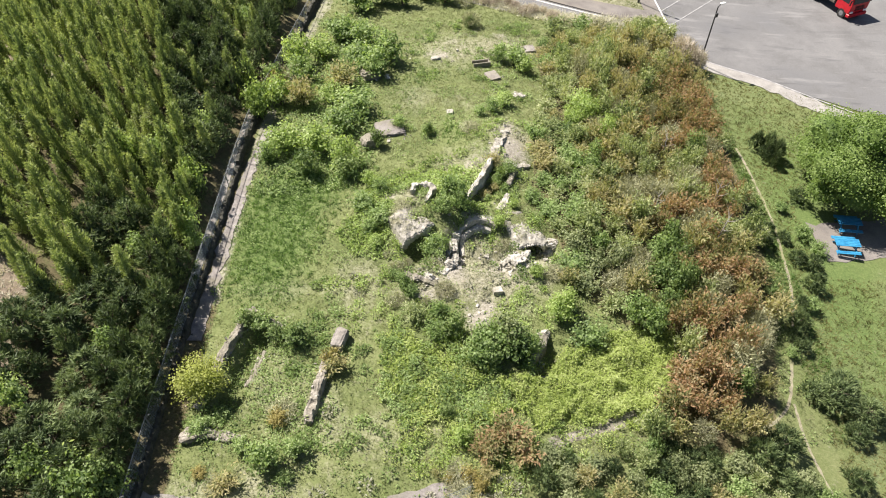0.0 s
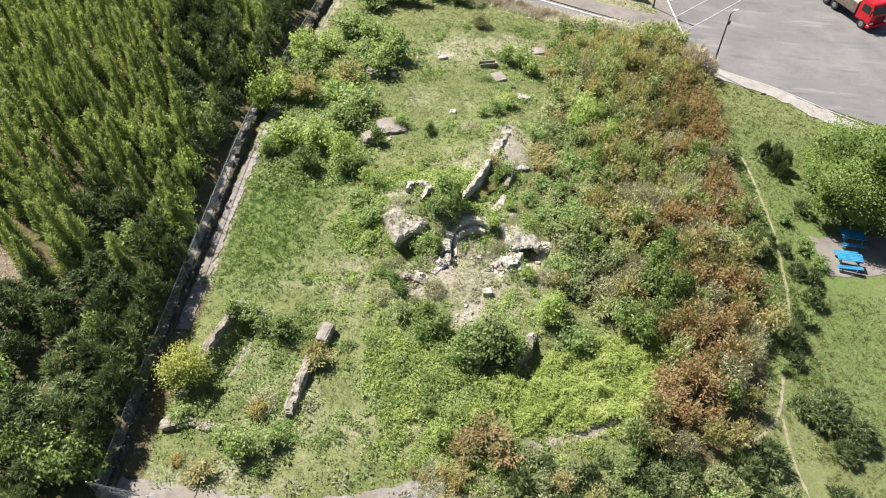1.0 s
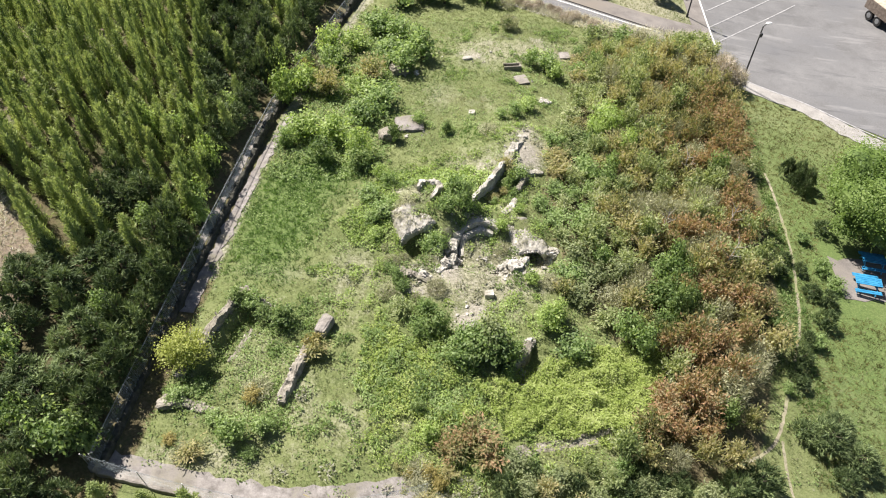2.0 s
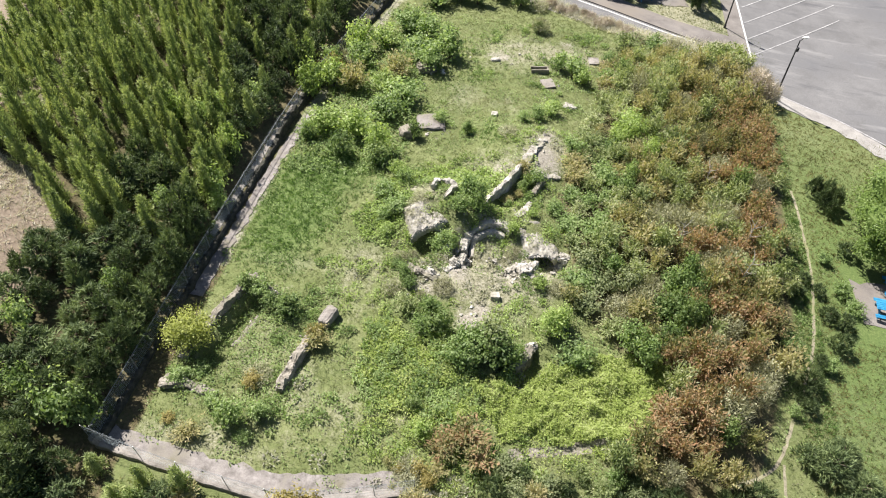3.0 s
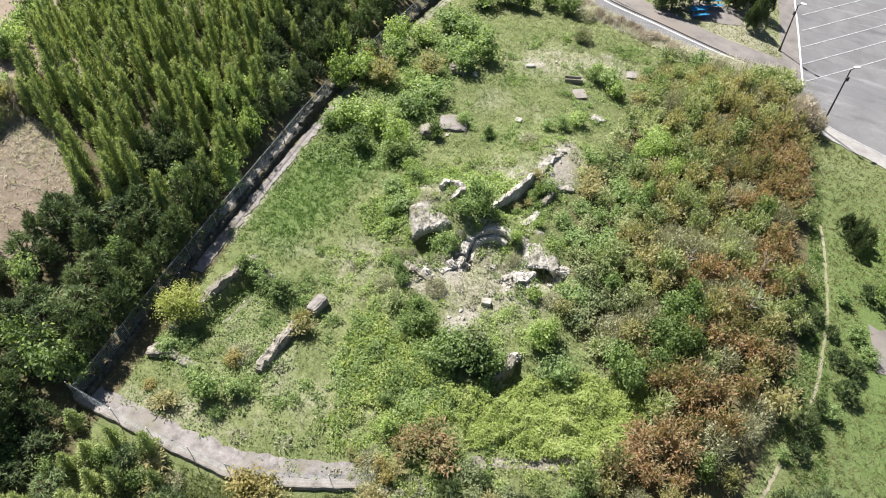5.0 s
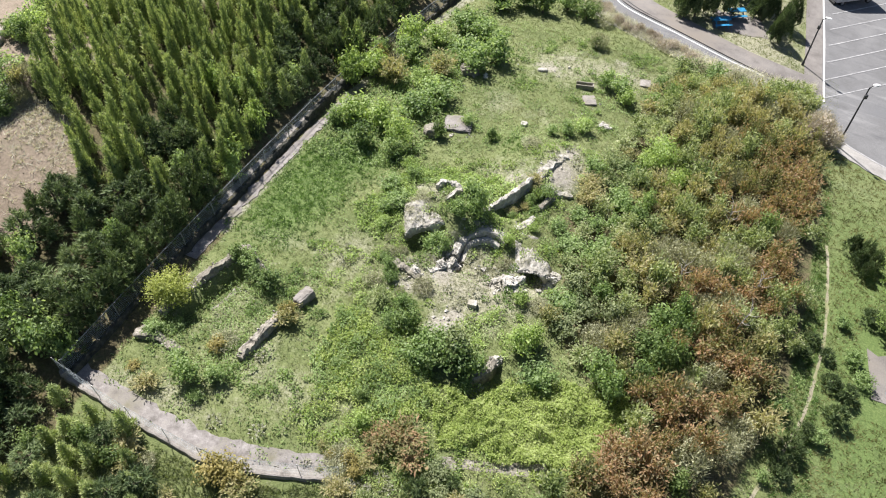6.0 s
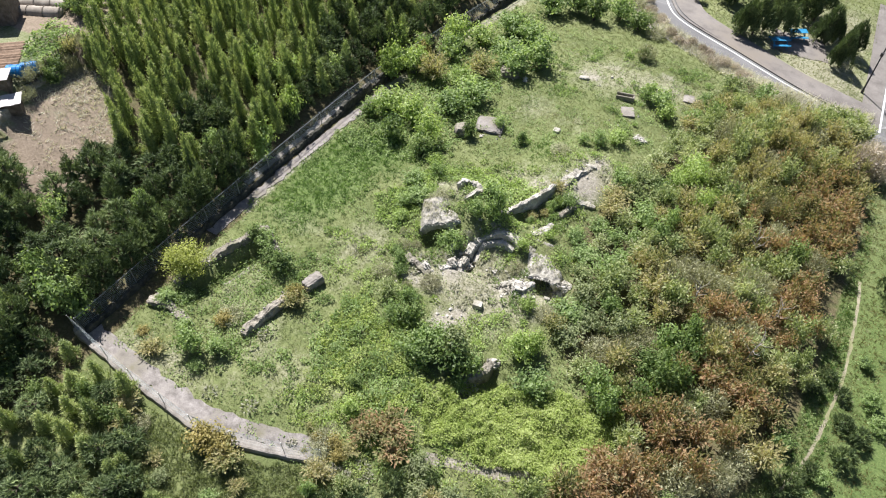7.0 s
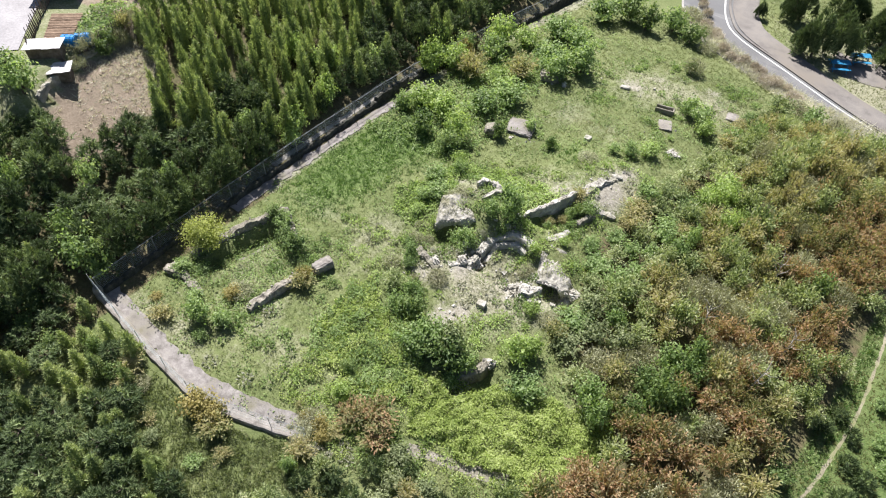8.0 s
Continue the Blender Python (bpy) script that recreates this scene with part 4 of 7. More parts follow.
def boulder(name, x, y, size, turn=0.0, material=PALE, seed=0, label="", sink=0.25, tilt=0.0, category="stone", squarish=0.5, lift=0.0):
    """A weathered block: between a rounded lump and a box."""
    rng = np.random.default_rng(seed + 5)
    v, f = CUBE
    w = v * squarish + unit(v) * 1.15 * (1 - squarish)
    bulge = np.array([noise.noise(tuple(p * 1.1 + seed)) for p in v])[:, None]
    fine = np.array([noise.noise(tuple(p * 3.0 + seed + 4)) for p in v])[:, None]
    chips = np.array([noise.noise(tuple(p * 6.5 + seed + 9)) for p in v])[:, None]
    w = w * (1 + 0.22 * bulge * (1.2 - squarish) + 0.11 * fine + 0.06 * chips) + 0.008 * rng.normal(size=v.shape)
    w = w * np.array(size) / 2
    me = mesh_of(name, w.tolist(), f, material)
    ob = new(name, me)
    ob.matrix_basis = pose(x, y, H(x, y) + size[2] * (0.5 - sink) + lift, tilt, tilt * 0.5, turn)
    return tagged(ob, label, category)


# long walls north of the apse
rubble_wall("ruined_wall", [(1.25, 32.7), (1.95, 33.9), (2.6, 35.0), (3.45, 36.7)], 0.36, None, PALE, 0.18, 1, "long pale ruined rubble wall beside the trench", level=[-0.5, -0.3, -0.1, 0.05], jag=0.08)
rubble_wall("ruined_wall", [(3.45, 36.75), (3.95, 38.6), (4.65, 40.7)], 0.65, [0.14, 0.16, 0.08], EARTHY, 0.18, 2, "crumbling pale wall end in dry grass", jag=0.1)
rubble_wall("ruined_wall", [(3.6, 36.75), (4.4, 36.9), (5.2, 36.75), (6.2, 37.3)], 0.45, [0.08, 0.14, 0.2, 0.16], EARTHY, 0.18, 3, "short ruined cross wall over the trench", jag=0.12)
rubble_wall("ruined_wall", [(3.75, 32.5), (4.1, 33.2), (4.45, 34.0)], 0.42, None, PALE, 0.18, 4, "stub of a thick pale ruined wall", level=[-1.1, -1.0, -0.95], jag=0.06)
rubble_wall("ruined_wall", [(4.5, 35.0), (4.8, 35.7), (5.1, 36.4)], 0.4, [0.3, 0.35, 0.2], seed=14, label="low ruined wall overgrown by shrubs")


# apse: two concentric rings
def arc(cx, cy, r, a0, a1):
    return [(cx + r * math.cos(radians(a)), cy + r * math.sin(radians(a))) for a in np.linspace(a0, a1, 9)]


rubble_wall("apse_wall", arc(2.6, 29.6, 1.95, 60, 196), 0.6, None, PALE, 0.16, 5, "curved ruined apse wall of pale stone", jag=0.08, level=[-1.0, -0.92, -1.0, -1.2], worn=0.55)
rubble_wall("apse_bench", arc(2.6, 29.6, 1.38, 66, 200), 0.36, [0.28, 0.26, 0.28, 0.22], PALE, 0.12, 6, "curved inner stone bench of the apse", category="stone bench", jag=0.05, worn=0.4)
rubble_wall("ruined_wall", [(0.85, 28.8), (0.6, 27.9), (-0.1, 26.9)], 0.45, None, PALE, 0.22, 7, "low broken wall running from the apse", jag=0.18, level=[-1.2, -1.3, -1.25])
rubble_wall("ruined_wall", [(3.7, 28.1), (4.4, 28.7), (5.0, 28.6), (5.5, 29.0)], 0.42, None, PALE, 0.26, 8, "jagged pale wall footing by the vault", jag=0.22, level=[-1.55, -1.3, -1.35, -1.2])
rubble_wall("ruined_wall", [(-3.1, 27.0), (-1.7, 26.4), (-0.4, 26.2)], 0.45, [0.08, 0.25, 0.1], RUIN, 0.22, 9, "low ruined footing in dry scrub", jag=0.15)
rubble_wall("ruined_wall", [(4.6, 20.9), (5.4, 21.8), (5.9, 22.7)], 0.6, [0.5, 0.85, 0.8], RUIN, 0.26, 10, "ruined wall face below the green shrub", jag=0.2)
broken_vault("broken_vault", [(4.75, 29.5), (7.2, 30.05), (5.5, 32.5), (3.75, 32.1)], [-1.55, -1.85, -1.42, -0.85], 0.45, (0.10, 0.78), 0.85, "broken pale masonry vault with a dark opening", 1)
broken_vault("broken_vault", [(-2.65, 28.7), (-0.55, 30.5), (-2.3, 31.7), (-3.75, 31.0)], [-0.12, -0.08, 0.3, 0.35], 0.06, (0.06, 0.80), 0.75, "half-buried masonry vault with a dark opening", 2)
rubble_wall("fallen_masonry", [(-2.0, 32.75), (-1.85, 33.4), (-1.2, 33.6), (-0.6, 33.3), (-0.85, 32.7), (-1.1, 32.0)], 0.32, [0.35, 0.55, 0.45, 0.5, 0.4, 0.2], PALE, 0.16, 51, "pale curled lump of fallen hollow masonry", category="masonry block", jag=0.12)
boulder("stone_slab", -4.05, 41.25, (2.0, 1.8, 0.5), 18, DUST, 5, "flat-topped pale masonry slab in grass", 0.42, category="stone slab", squarish=0.7)
boulder("stone_block", *(-5.39, 39.38), (1.2, 1.0, 0.9), 30, RUIN, 6, "grey ruined block beside a bush", category="stone block")
boulder("stone_block", *(3.3, 25.74), (0.55, 0.42, 0.38), 8, PALE, 7, "squared pale stone block on dry grass", 0.15, category="stone block", squarish=0.9)
boulder("stone_block", -5.75, 21.6, (0.7, 1.3, 0.75), -14, CONCRETE, 8, "squared grey stone block at the wall end", 0.15, category="stone block", squarish=0.6)
boulder("stone_slab", *(4.18, 49.5), (1.0, 1.2, 0.3), 25, CONCRETE, 9, "thin pale slab lying in the grass", 0.4, category="stone slab", squarish=0.9)
boulder("stone_slab", *(7.81, 54.78), (0.9, 1.0, 0.3), 10, CONCRETE, 10, "pale flat slab in the grass", 0.4, category="stone slab", squarish=0.9)
boulder("stone_slab", *(0.55, 43.45), (0.5, 0.5, 0.3), 0, PALE, 11, "small pale stone in the grass", 0.3, category="stone")
boulder("stone_slab", *(-0.66, 52.03), (0.8, 0.4, 0.3), 20, PALE, 12, "pale stone lying on trodden earth", 0.3, category="stone")
boulder("stone_block", *(-6.05, 48.73), (1.6, 1.2, 1.0), 30, RUIN, 13, "ruined masonry lump under a bush", category="stone block")
ribbon("path_concrete_east", [(5.5, 16.05), (6.7, 16.45), (8.2, 17.0), (9.6, 17.6), (10.6, 18.0)], 0.6, 0.02, RUIN, 4, step=0.55, ragged=0.2, label="broken grey concrete strip at the edge of the vines", category="path", seed=4)


def masonry_heap(x, y, r, tall, n, label, seed):
    """Collapsed masonry: a broken lump with angular blocks heaped over and round it."""
    rng = np.random.default_rng(seed)
    root = empty("masonry_heap", x, y, H(x, y), rng.uniform(0, 360), label, "masonry heap")
    v, f = CUBE
    w = v * 0.55 + unit(v) * 0.5
    w = w * np.array([r * 0.8, r * 0.62, tall * 0.75])
    w = np.array([Vector(p) + rumple(Vector(p) * 1.6, seed, 0.16 * r + 0.05, 0.09) for p in w])
    part("lump", mesh_of("lump", w.tolist(), f, PALE), None, root)
    heap = Heap()
    for i in range(n):
        d, a = r * abs(rng.normal()) * 0.75, rng.uniform(0, 6.283)
        k = rng.uniform(0.05, 0.2) * (1.2 - 0.35 * min(d / r, 2))
        heap.add(*shard(rng, (d * math.cos(a), d * math.sin(a) * 0.8, max(0.02, tall * (0.8 - 0.75 * d / r)) * rng.uniform(0.7, 1.05)), k))
    tagged(part("rubble", heap.mesh("rubble", PALE), None, root), kind="stuff")


masonry_heap(7.15, 30.35, 0.5, 0.6, 40, "white shattered masonry at the vault mouth", 61)
masonry_heap(6.95, 29.75, 0.35, 0.4, 30, "white broken blocks in front of the vault", 62)
masonry_heap(4.85, 28.35, 0.6, 0.45, 46, "white broken masonry on dry grass", 63)
masonry_heap(4.1, 28.0, 0.4, 0.3, 30, "low heap of white broken blocks", 64)
masonry_heap(0.7, 28.6, 0.5, 0.5, 46, "white collapsed masonry at the apse end", 65)
masonry_heap(0.45, 27.7, 0.4, 0.3, 30, "white fallen blocks in the hollow", 66)
masonry_heap(-0.9, 26.5, 0.5, 0.2, 26, "low pale rubble beside dry scrub", 67)
masonry_heap(5.9, 22.9, 0.4, 0.4, 30, "pale broken stones at the wall end", 69)
masonry_heap(6.1, 46.6, 0.5, 0.3, 24, "weathered stones heaped at the thicket edge", 68)


def loose_rubble(spots, seed):
    """Fallen stones, too many and too small to pick apart."""
    rng = np.random.default_rng(seed)
    heap = Heap()
    for cx, cy, rx, ry, n, big in spots:
        for x, y in zip(cx + rx * rng.normal(size=n), cy + ry * rng.normal(size=n)):
            r = big * rng.uniform(0.25, 1.0) ** 2
            heap.add(*shard(rng, (x, y, H(x, y) + r * 0.25), r))
    tagged(new("loose_rubble", heap.mesh("loose_rubble", PALE)), "pale fallen stones scattered round the ruin", "rubble", kind="stuff")


loose_rubble([(4.3, 28.2, 0.7, 0.4, 40, 0.28), (0.5, 28.6, 0.5, 0.7, 60, 0.22), (3.3, 29.0, 0.6, 0.5, 14, 0.26), (7.0, 30.2, 0.5, 0.4, 25, 0.25), (2.2, 24.0, 0.5, 0.9, 40, 0.14), (-0.8, 25.6, 0.8, 0.5, 30, 0.16),
              (5.3, 21.0, 0.4, 0.6, 20, 0.22), (2.0, 33.0, 1.0, 1.2, 25, 0.15), (3.9, 39.0, 0.5, 1.2, 25, 0.18), (-5.2, 49.0, 0.8, 0.8, 14, 0.3), (-3.2, 40.3, 1.0, 0.4, 14, 0.2), (0.2, 52.6, 1.5, 1.0, 14, 0.16), (4.2, 49.5, 1.2, 1.6, 12, 0.16),
              (1.6, 31.4, 0.9, 0.3, 30, 0.2)], 3)


def trough(x, y, turn):
    """A broken stone sarcophagus, open at its end."""
    root = empty("stone_trough", x, y, H(x, y), turn, "broken hollow stone trough lying in the grass", "stone trough")
    bm = bmesh.new()
    box(bm, -0.75, -0.34, -0.05, 0.75, -0.22, 0.42, 0.03)
    box(bm, -0.75, 0.22, -0.05, 0.75, 0.34, 0.36, 0.03)
    box(bm, -0.72, -0.22, -0.05, 0.72, 0.22, 0.05)
    box(bm, 0.62, -0.215, 0.052, 0.74, 0.215, 0.34, 0.03)
    part("trough_body", bm, RUIN, root)


boulder("stone_block", -12.55, 15.65, (0.95, 0.6, 0.55), 15, RUIN, 33, "grey broken stone at the room corner", category="stone block", squarish=0.4)
trough(*(3.3, 51.37), 12)
# edging of the upper garden
rubble_wall("garden_edging", [(-35.0, 30.4), (-35.9, 32.2), (-37.2, 35.2)], 0.3, [0.2, 0.15, 0.2], PALE, 0.2, 41, "row of pale stones edging the upper garden", jag=0.05)
# low wall of the terrace
rubble_wall("terrace_wall", [(float(terrace_x(y)) - 0.35, y) for y in (17.8, 19, 20.5, 22, 23.5, 25)], 0.35, [0.3, 0.25, 0.3, 0.3], EARTHY, 0.16, 43, "low pale dry-stone wall along the terrace brink", jag=0.06)
# the small room
rubble_wall("ruined_wall", [(-11.055, 23.54), (-11.55, 21.56), (-12.045, 19.58), (-12.595, 17.16)], 0.45, [0.35, 0.5, 0.35, 0.15], seed=21, label="ruined stone wall of the small room")
rubble_wall("ruined_wall", [(-11.0, 23.43), (-10.01, 22.88), (-9.02, 22.33)], 0.5, [0.45, 0.3, 0.2], seed=22, label="low overgrown end wall of the room")
rubble_wall("ruined_wall", [(-6.215, 20.57), (-6.435, 19.36), (-6.655, 17.93), (-6.875, 16.5)], 0.5, [0.3, 0.5, 0.5, 0.35], seed=23, label="straight grey rubble wall of the room")
rubble_wall("ruined_wall", [(-12.87, 15.73), (-11.66, 15.84), (-9.9, 15.51)], 0.5, [0.5, 0.15, 0.2], seed=24, label="broken front wall of the small room")
rubble_wall("ruined_wall", [(-10.45, 18.92), (-10.12, 20.24), (-9.79, 21.23)], 0.5, [0.15, 0.35, 0.3], seed=25, label="low inner wall overgrown with weeds")
# retaining wall under the western fence
WEST = [(float(wall_x(y)) + 0.02, y) for y in (12.0, 16, 22, 28, 34, 41, 47, 53, 59, 65)]
# its stone is coloured near black for the shade under the pines
rubble_wall("wall_west", WEST, 0.3, [0.40, 0.40, 0.40], SHADED_STONE, 0.2, 31, "low rubble retaining wall under the fence", category="wall", jag=0.05, kind="structure")


# ---- fences ----
def wire_panel(length, tall, gap, gauge, material):
    h = Heap()
    reach = length + tall
    for s in np.arange(0, reach, gap):
        for up in (1, -1):
            x0, z0 = s, 0.0
            x1, z1 = s - tall, tall
            if x0 > length:
                z0 = x0 - length
                x0 = length
            if x1 < 0:
                z1 = tall + x1
                x1 = 0.0
            if z1 - z0 < 0.05:
                continue
            if up < 0:
                x0, x1 = length - x0, length - x1
            d = unit(np.array([x1 - x0, 0, z1 - z0]))
            sd = np.array([d[2], 0, -d[0]]) * gauge
            a, b, o = np.array([x0, 0.0, z0]), np.array([x1, 0.0, z1]), np.array([0, gauge * 1.6 * up, 0])
            h.add([a - sd, a + sd, a + o, b - sd, b + sd, b + o], [(0, 1, 4, 3), (1, 2, 5, 4), (2, 0, 3, 5)])
    return h.mesh("mesh_panel", material)


def wire_fence(name, pts, tall, base, material, gap, gauge, label, bent=True, rail=0.02, thick=0.035):
    line = smooth_line(pts, 2.4)
    root = empty(name, line[0].x, line[0].y, base(line[0].x, line[0].y), 0, label, "fence")
    ox, oy, oz = root.location
    panel = wire_panel(1.0, tall, gap, gauge, material)
    bm = bmesh.new()
    rod(bm, (0, 0, -0.3), (0, 0, tall), thick, thick, 8)
    if bent:
        rod(bm, (0, 0, tall - 0.02), (0.0, -0.30, tall + 0.28), 0.03, 0.03, 8)
    post = bpy.data.meshes.new("post")
    bm.to_mesh(post)
    bm.free()
    post.materials.append(STEEL)
    for i, p in enumerate(line):
        z = base(p.x, p.y)
        t = line[min(i + 1, len(line) - 1)] - line[max(i - 1, 0)]
        a = math.degrees(math.atan2(t.y, t.x))
        part("post", post, None, root).matrix_basis = pose(p.x - ox, p.y - oy, z - oz, 0, 0, a)
        if i < len(line) - 1:
            q = line[i + 1]
            d = Vector((q.x - p.x, q.y - p.y, base(q.x, q.y) - z))
            m = Matrix(((d.x, -d.y / d.length, 0, p.x - ox), (d.y, d.x / d.length, 0, p.y - oy), (d.z, 0, 1, z - oz + 0.03), (0, 0, 0, 1)))
            ob = part("mesh_panel", panel, None, root)
            ob.matrix_basis = m
            bm = bmesh.new()
            rod(bm, (p.x - ox, p.y - oy, z - oz + tall - 0.05), (q.x - ox, q.y - oy, base(q.x, q.y) - oz + tall - 0.05), rail, rail, 6)
            part("top_rail", bm, STEEL, root)
    return root


wire_fence("chain_link_fence", [(x - 0.06, y) for x, y in WEST], 1.2, lambda x, y: H(x + 0.6, y) + 0.34, NET, 0.13, 0.0026, "green chain-link fence on steel posts above the retaining wall")
SOUTH = [(-14.75, 11.92), (-12.0, 11.58), (-9.75, 11.33), (-7.4, 11.17), (-5.3, 11.06), (-3.0, 11.5), (-0.5, 12.35), (1.3, 13.1)]
rubble_wall("wall_south", SOUTH, 0.5, [0.24, 0.24, 0.24, 0.24], CONCRETE, 0.2, 33, "low grey concrete wall under the southern fence", stones=False, jag=0.02, kind="structure")
wire_fence("chain_link_fence", [(x, y - 0.05) for x, y in SOUTH], 1.2, lambda x, y: H(x, y) + 0.2, NET, 0.16, 0.002, "thin wire fence on the low concrete wall", False, 0.007, 0.018)


# ---- plants ----
def tree(name, crown, trunk, label, category, group=""):
    """A plant at the world's origin, to be copied: its trunk or stems, and its crown."""
    root = empty(name, 0, 0, -500, 0, label, category, group)
    part("trunk" if category == "tree" else "stem", trunk, BARK, root)
    part("crown", crown, None, root)
    return root


def planted(proto, x, y, size=1.0, tall=None, turn=0.0, lean=0.0):
    return copy_thing(proto, pose(x, y, H(x, y), lean, 0, turn) @ Matrix.Diagonal((size, size, tall or size, 1)))


class Wood:
    """Plants too many or too far off to tell apart, joined into one mesh for each kind of foliage."""

    def __init__(self):
        self.heaps = {}

    def plant(self, proto, x, y, size, tall, turn):
        m = np.array(pose(x, y, H(x, y), 0, 0, turn) @ Matrix.Diagonal((size, size, tall, 1)))
        me = [o for o in proto.children if o.name.startswith("crown")][0].data
        v = np.empty(len(me.vertices) * 3)
        me.vertices.foreach_get("co", v)
        v = v.reshape(-1, 3) @ m[:3, :3].T + m[:3, 3]
        heap = self.heaps.setdefault(me.materials[0].name, Heap())
        heap.add(v, [tuple(p.vertices) for p in me.polygons])

    def build(self, name, label, category):
        for key, heap in self.heaps.items():
            tagged(new(name, heap.mesh(name, bpy.data.materials[key])), label, category, kind="stuff")


far_wood, far_thicket = Wood(), Wood()


R = np.random.default_rng(7)
pines = [tree("pine_tree", pine_crown(R, 1.0, 2.7, 140, PINE), trunk_with_limbs(R, 0.8, 2.2, 0.09, 5), "dense dark green young pine in the plantation", "tree", "plantation pines") for _ in range(6)]
cypresses = [tree("cypress_tree", cypress_crown(R, 0.50, 3.4, 1400, CYPRESS), trunk_with_limbs(R, 0.3, 2.6, 0.07, 4), "narrow light green conical cypress", "tree", "plantation cypresses") for _ in range(5)]


def broad(material, label, name="shrub", category="shrub", R_=1.0, T=1.3, leaves=950, leaf=0.165, lobes=13, group="", thick=0.03, n=3):
    """Broadleaf trees with dense rounded crowns."""
    out = []
    for _ in range(n):
        t = trunk_with_limbs(R, R_, T, thick, 6)
        out.append(tree(name, bush_crown(R, R_, T, leaves, leaf, lobes, material=material), t, label, category, group))
    return out


def shrubs(material, label, group="", shoots=50, nodes=5, per=5, leaf=0.15, spray=0.11, T=1.35, n=3, strips=False):
    return [tree("shrub", shoot_crown(R, 1.0, T, shoots, nodes, per, leaf, spray, material, strips=strips), stems(R, 1.0, T * 0.9, 6, 0.022), label, "shrub", group) for _ in range(n)]


greens = shrubs(LEAF_GREEN, "green leafy shrub growing on the grassy slope", n=4)
deeps = shrubs(LEAF_DEEP, "dense dark green leafy shrub in grass", shoots=52)
limes = shrubs(LEAF_LIME, "bright lime-green leafy shrub on the slope")
yellows = [tree("small_tree", shoot_crown(R, 1.0, 2.0, 120, 6, 9, 0.085, 0.11, LEAF_YELLOW, 0.3), trunk_with_limbs(R, 0.8, 1.7, 0.05, 6), "small round yellow-green tree", "tree")]
olives = shrubs(LEAF_OLIVE, "dull olive-green shrub of the thicket", "thicket shrubs", 42, 5, 4, 0.145, 0.09, strips=True)
rusts = shrubs(LEAF_RUST, "rust-brown smoke bush with withering leaves", "thicket shrubs", 42, 5, 4, 0.145, 0.09, n=4, strips=True)
dries = [tree("shrub", twig_crown(R, 1.0, 1.3, 900, 0.34, 0.03, 220, LEAF_DRY, 0.95), stems(R, 1.0, 1.3, 8, 0.02), "dry grey-brown shrub with bare twigs", "shrub") for _ in range(3)]
reeds = [tree("shrub", shoot_crown(R, 1.0, 1.5, 60, 5, 5, 0.16, 0.09, LEAF_THICKET, strips=True), stems(R, 0.6, 1.2, 6, 0.02), "feathery green shrub at the car park corner", "shrub") for _ in range(2)]
pinks = [tree("shrub", twig_crown(R, 1.0, 1.5, 1100, 0.38, 0.032, 220, PINK_DRY, 0.9), stems(R, 1.0, 1.3, 8, 0.02), "pale pinkish dry shrub at the car park corner", "shrub") for _ in range(2)]
ambers = shrubs(LEAF_AMBER, "yellow-brown withering shrub by the fence")
greys = shrubs(LEAF_GREY, "grey-green feathery shrub outside the fence")
thick_greens = shrubs(LEAF_THICKET, "green shrub of the dense thicket", "thicket shrubs", 44, 5, 4, 0.145, 0.09, n=4, strips=True)


shrub_pines = [tree("pine_shrub", pine_crown(R, 1.0, 1.5, 110, PINE), stems(R, 0.6, 1.2, 4, 0.04), "small dark bushy pine beside the meadow path", "shrub") for _ in range(2)]


def in_forest(x, y):
    return x < wall_x(y) - (1.5 if y > 27 else 0.45) and y > 6.5 - 0.72 * (x + 15.5) - 3 and not in_dirt(x, y) and not (x < terrace_x(y) + 0.3 and 15.5 < y < 27.5) and not (x < -28.5 - 0.6 * (y - 27.5) and 27.5 <= y < 42) and not (x < -29.5 and y < 15.5) and math.hypot(x + 27.2, y - 17.3) > 1.6


# plantation
CYPRESS_BELT = within([(-26.95, 22.0), (-21.56, 22.33), (-15.84, 24.53), (-15.8, 31.0), (-16.6, 34.5), (-18.4, 39.0), (-20.8, 46.2), (-26.4, 61.6), (-41.8, 61.6), (-44.0, 41.8), (-31.9, 29.7)])
count = 0
spots = scattered(R, lambda x, y: in_forest(x, y) and not CYPRESS_BELT(x, y), (-38, 5, -8, 66), 1.12, 11000)
spots += scattered(R, lambda x, y: in_forest(x, y) and CYPRESS_BELT(x, y), (-38, 5, -8, 62), 1.05, 9000)
spots = [p for p in spots if not (p[1] < 26.6 and wall_x(p[1]) - p[0] < 1.5)]
spots += [(float(wall_x(y)) - R.uniform(0.75, 1.05), y + R.uniform(-0.2, 0.2)) for y in np.arange(13.0, 26.6, 1.05)]
spots.sort(key=lambda p: (wall_x(p[1]) - p[0]) + 0.35 * max(0, p[1] - 40))
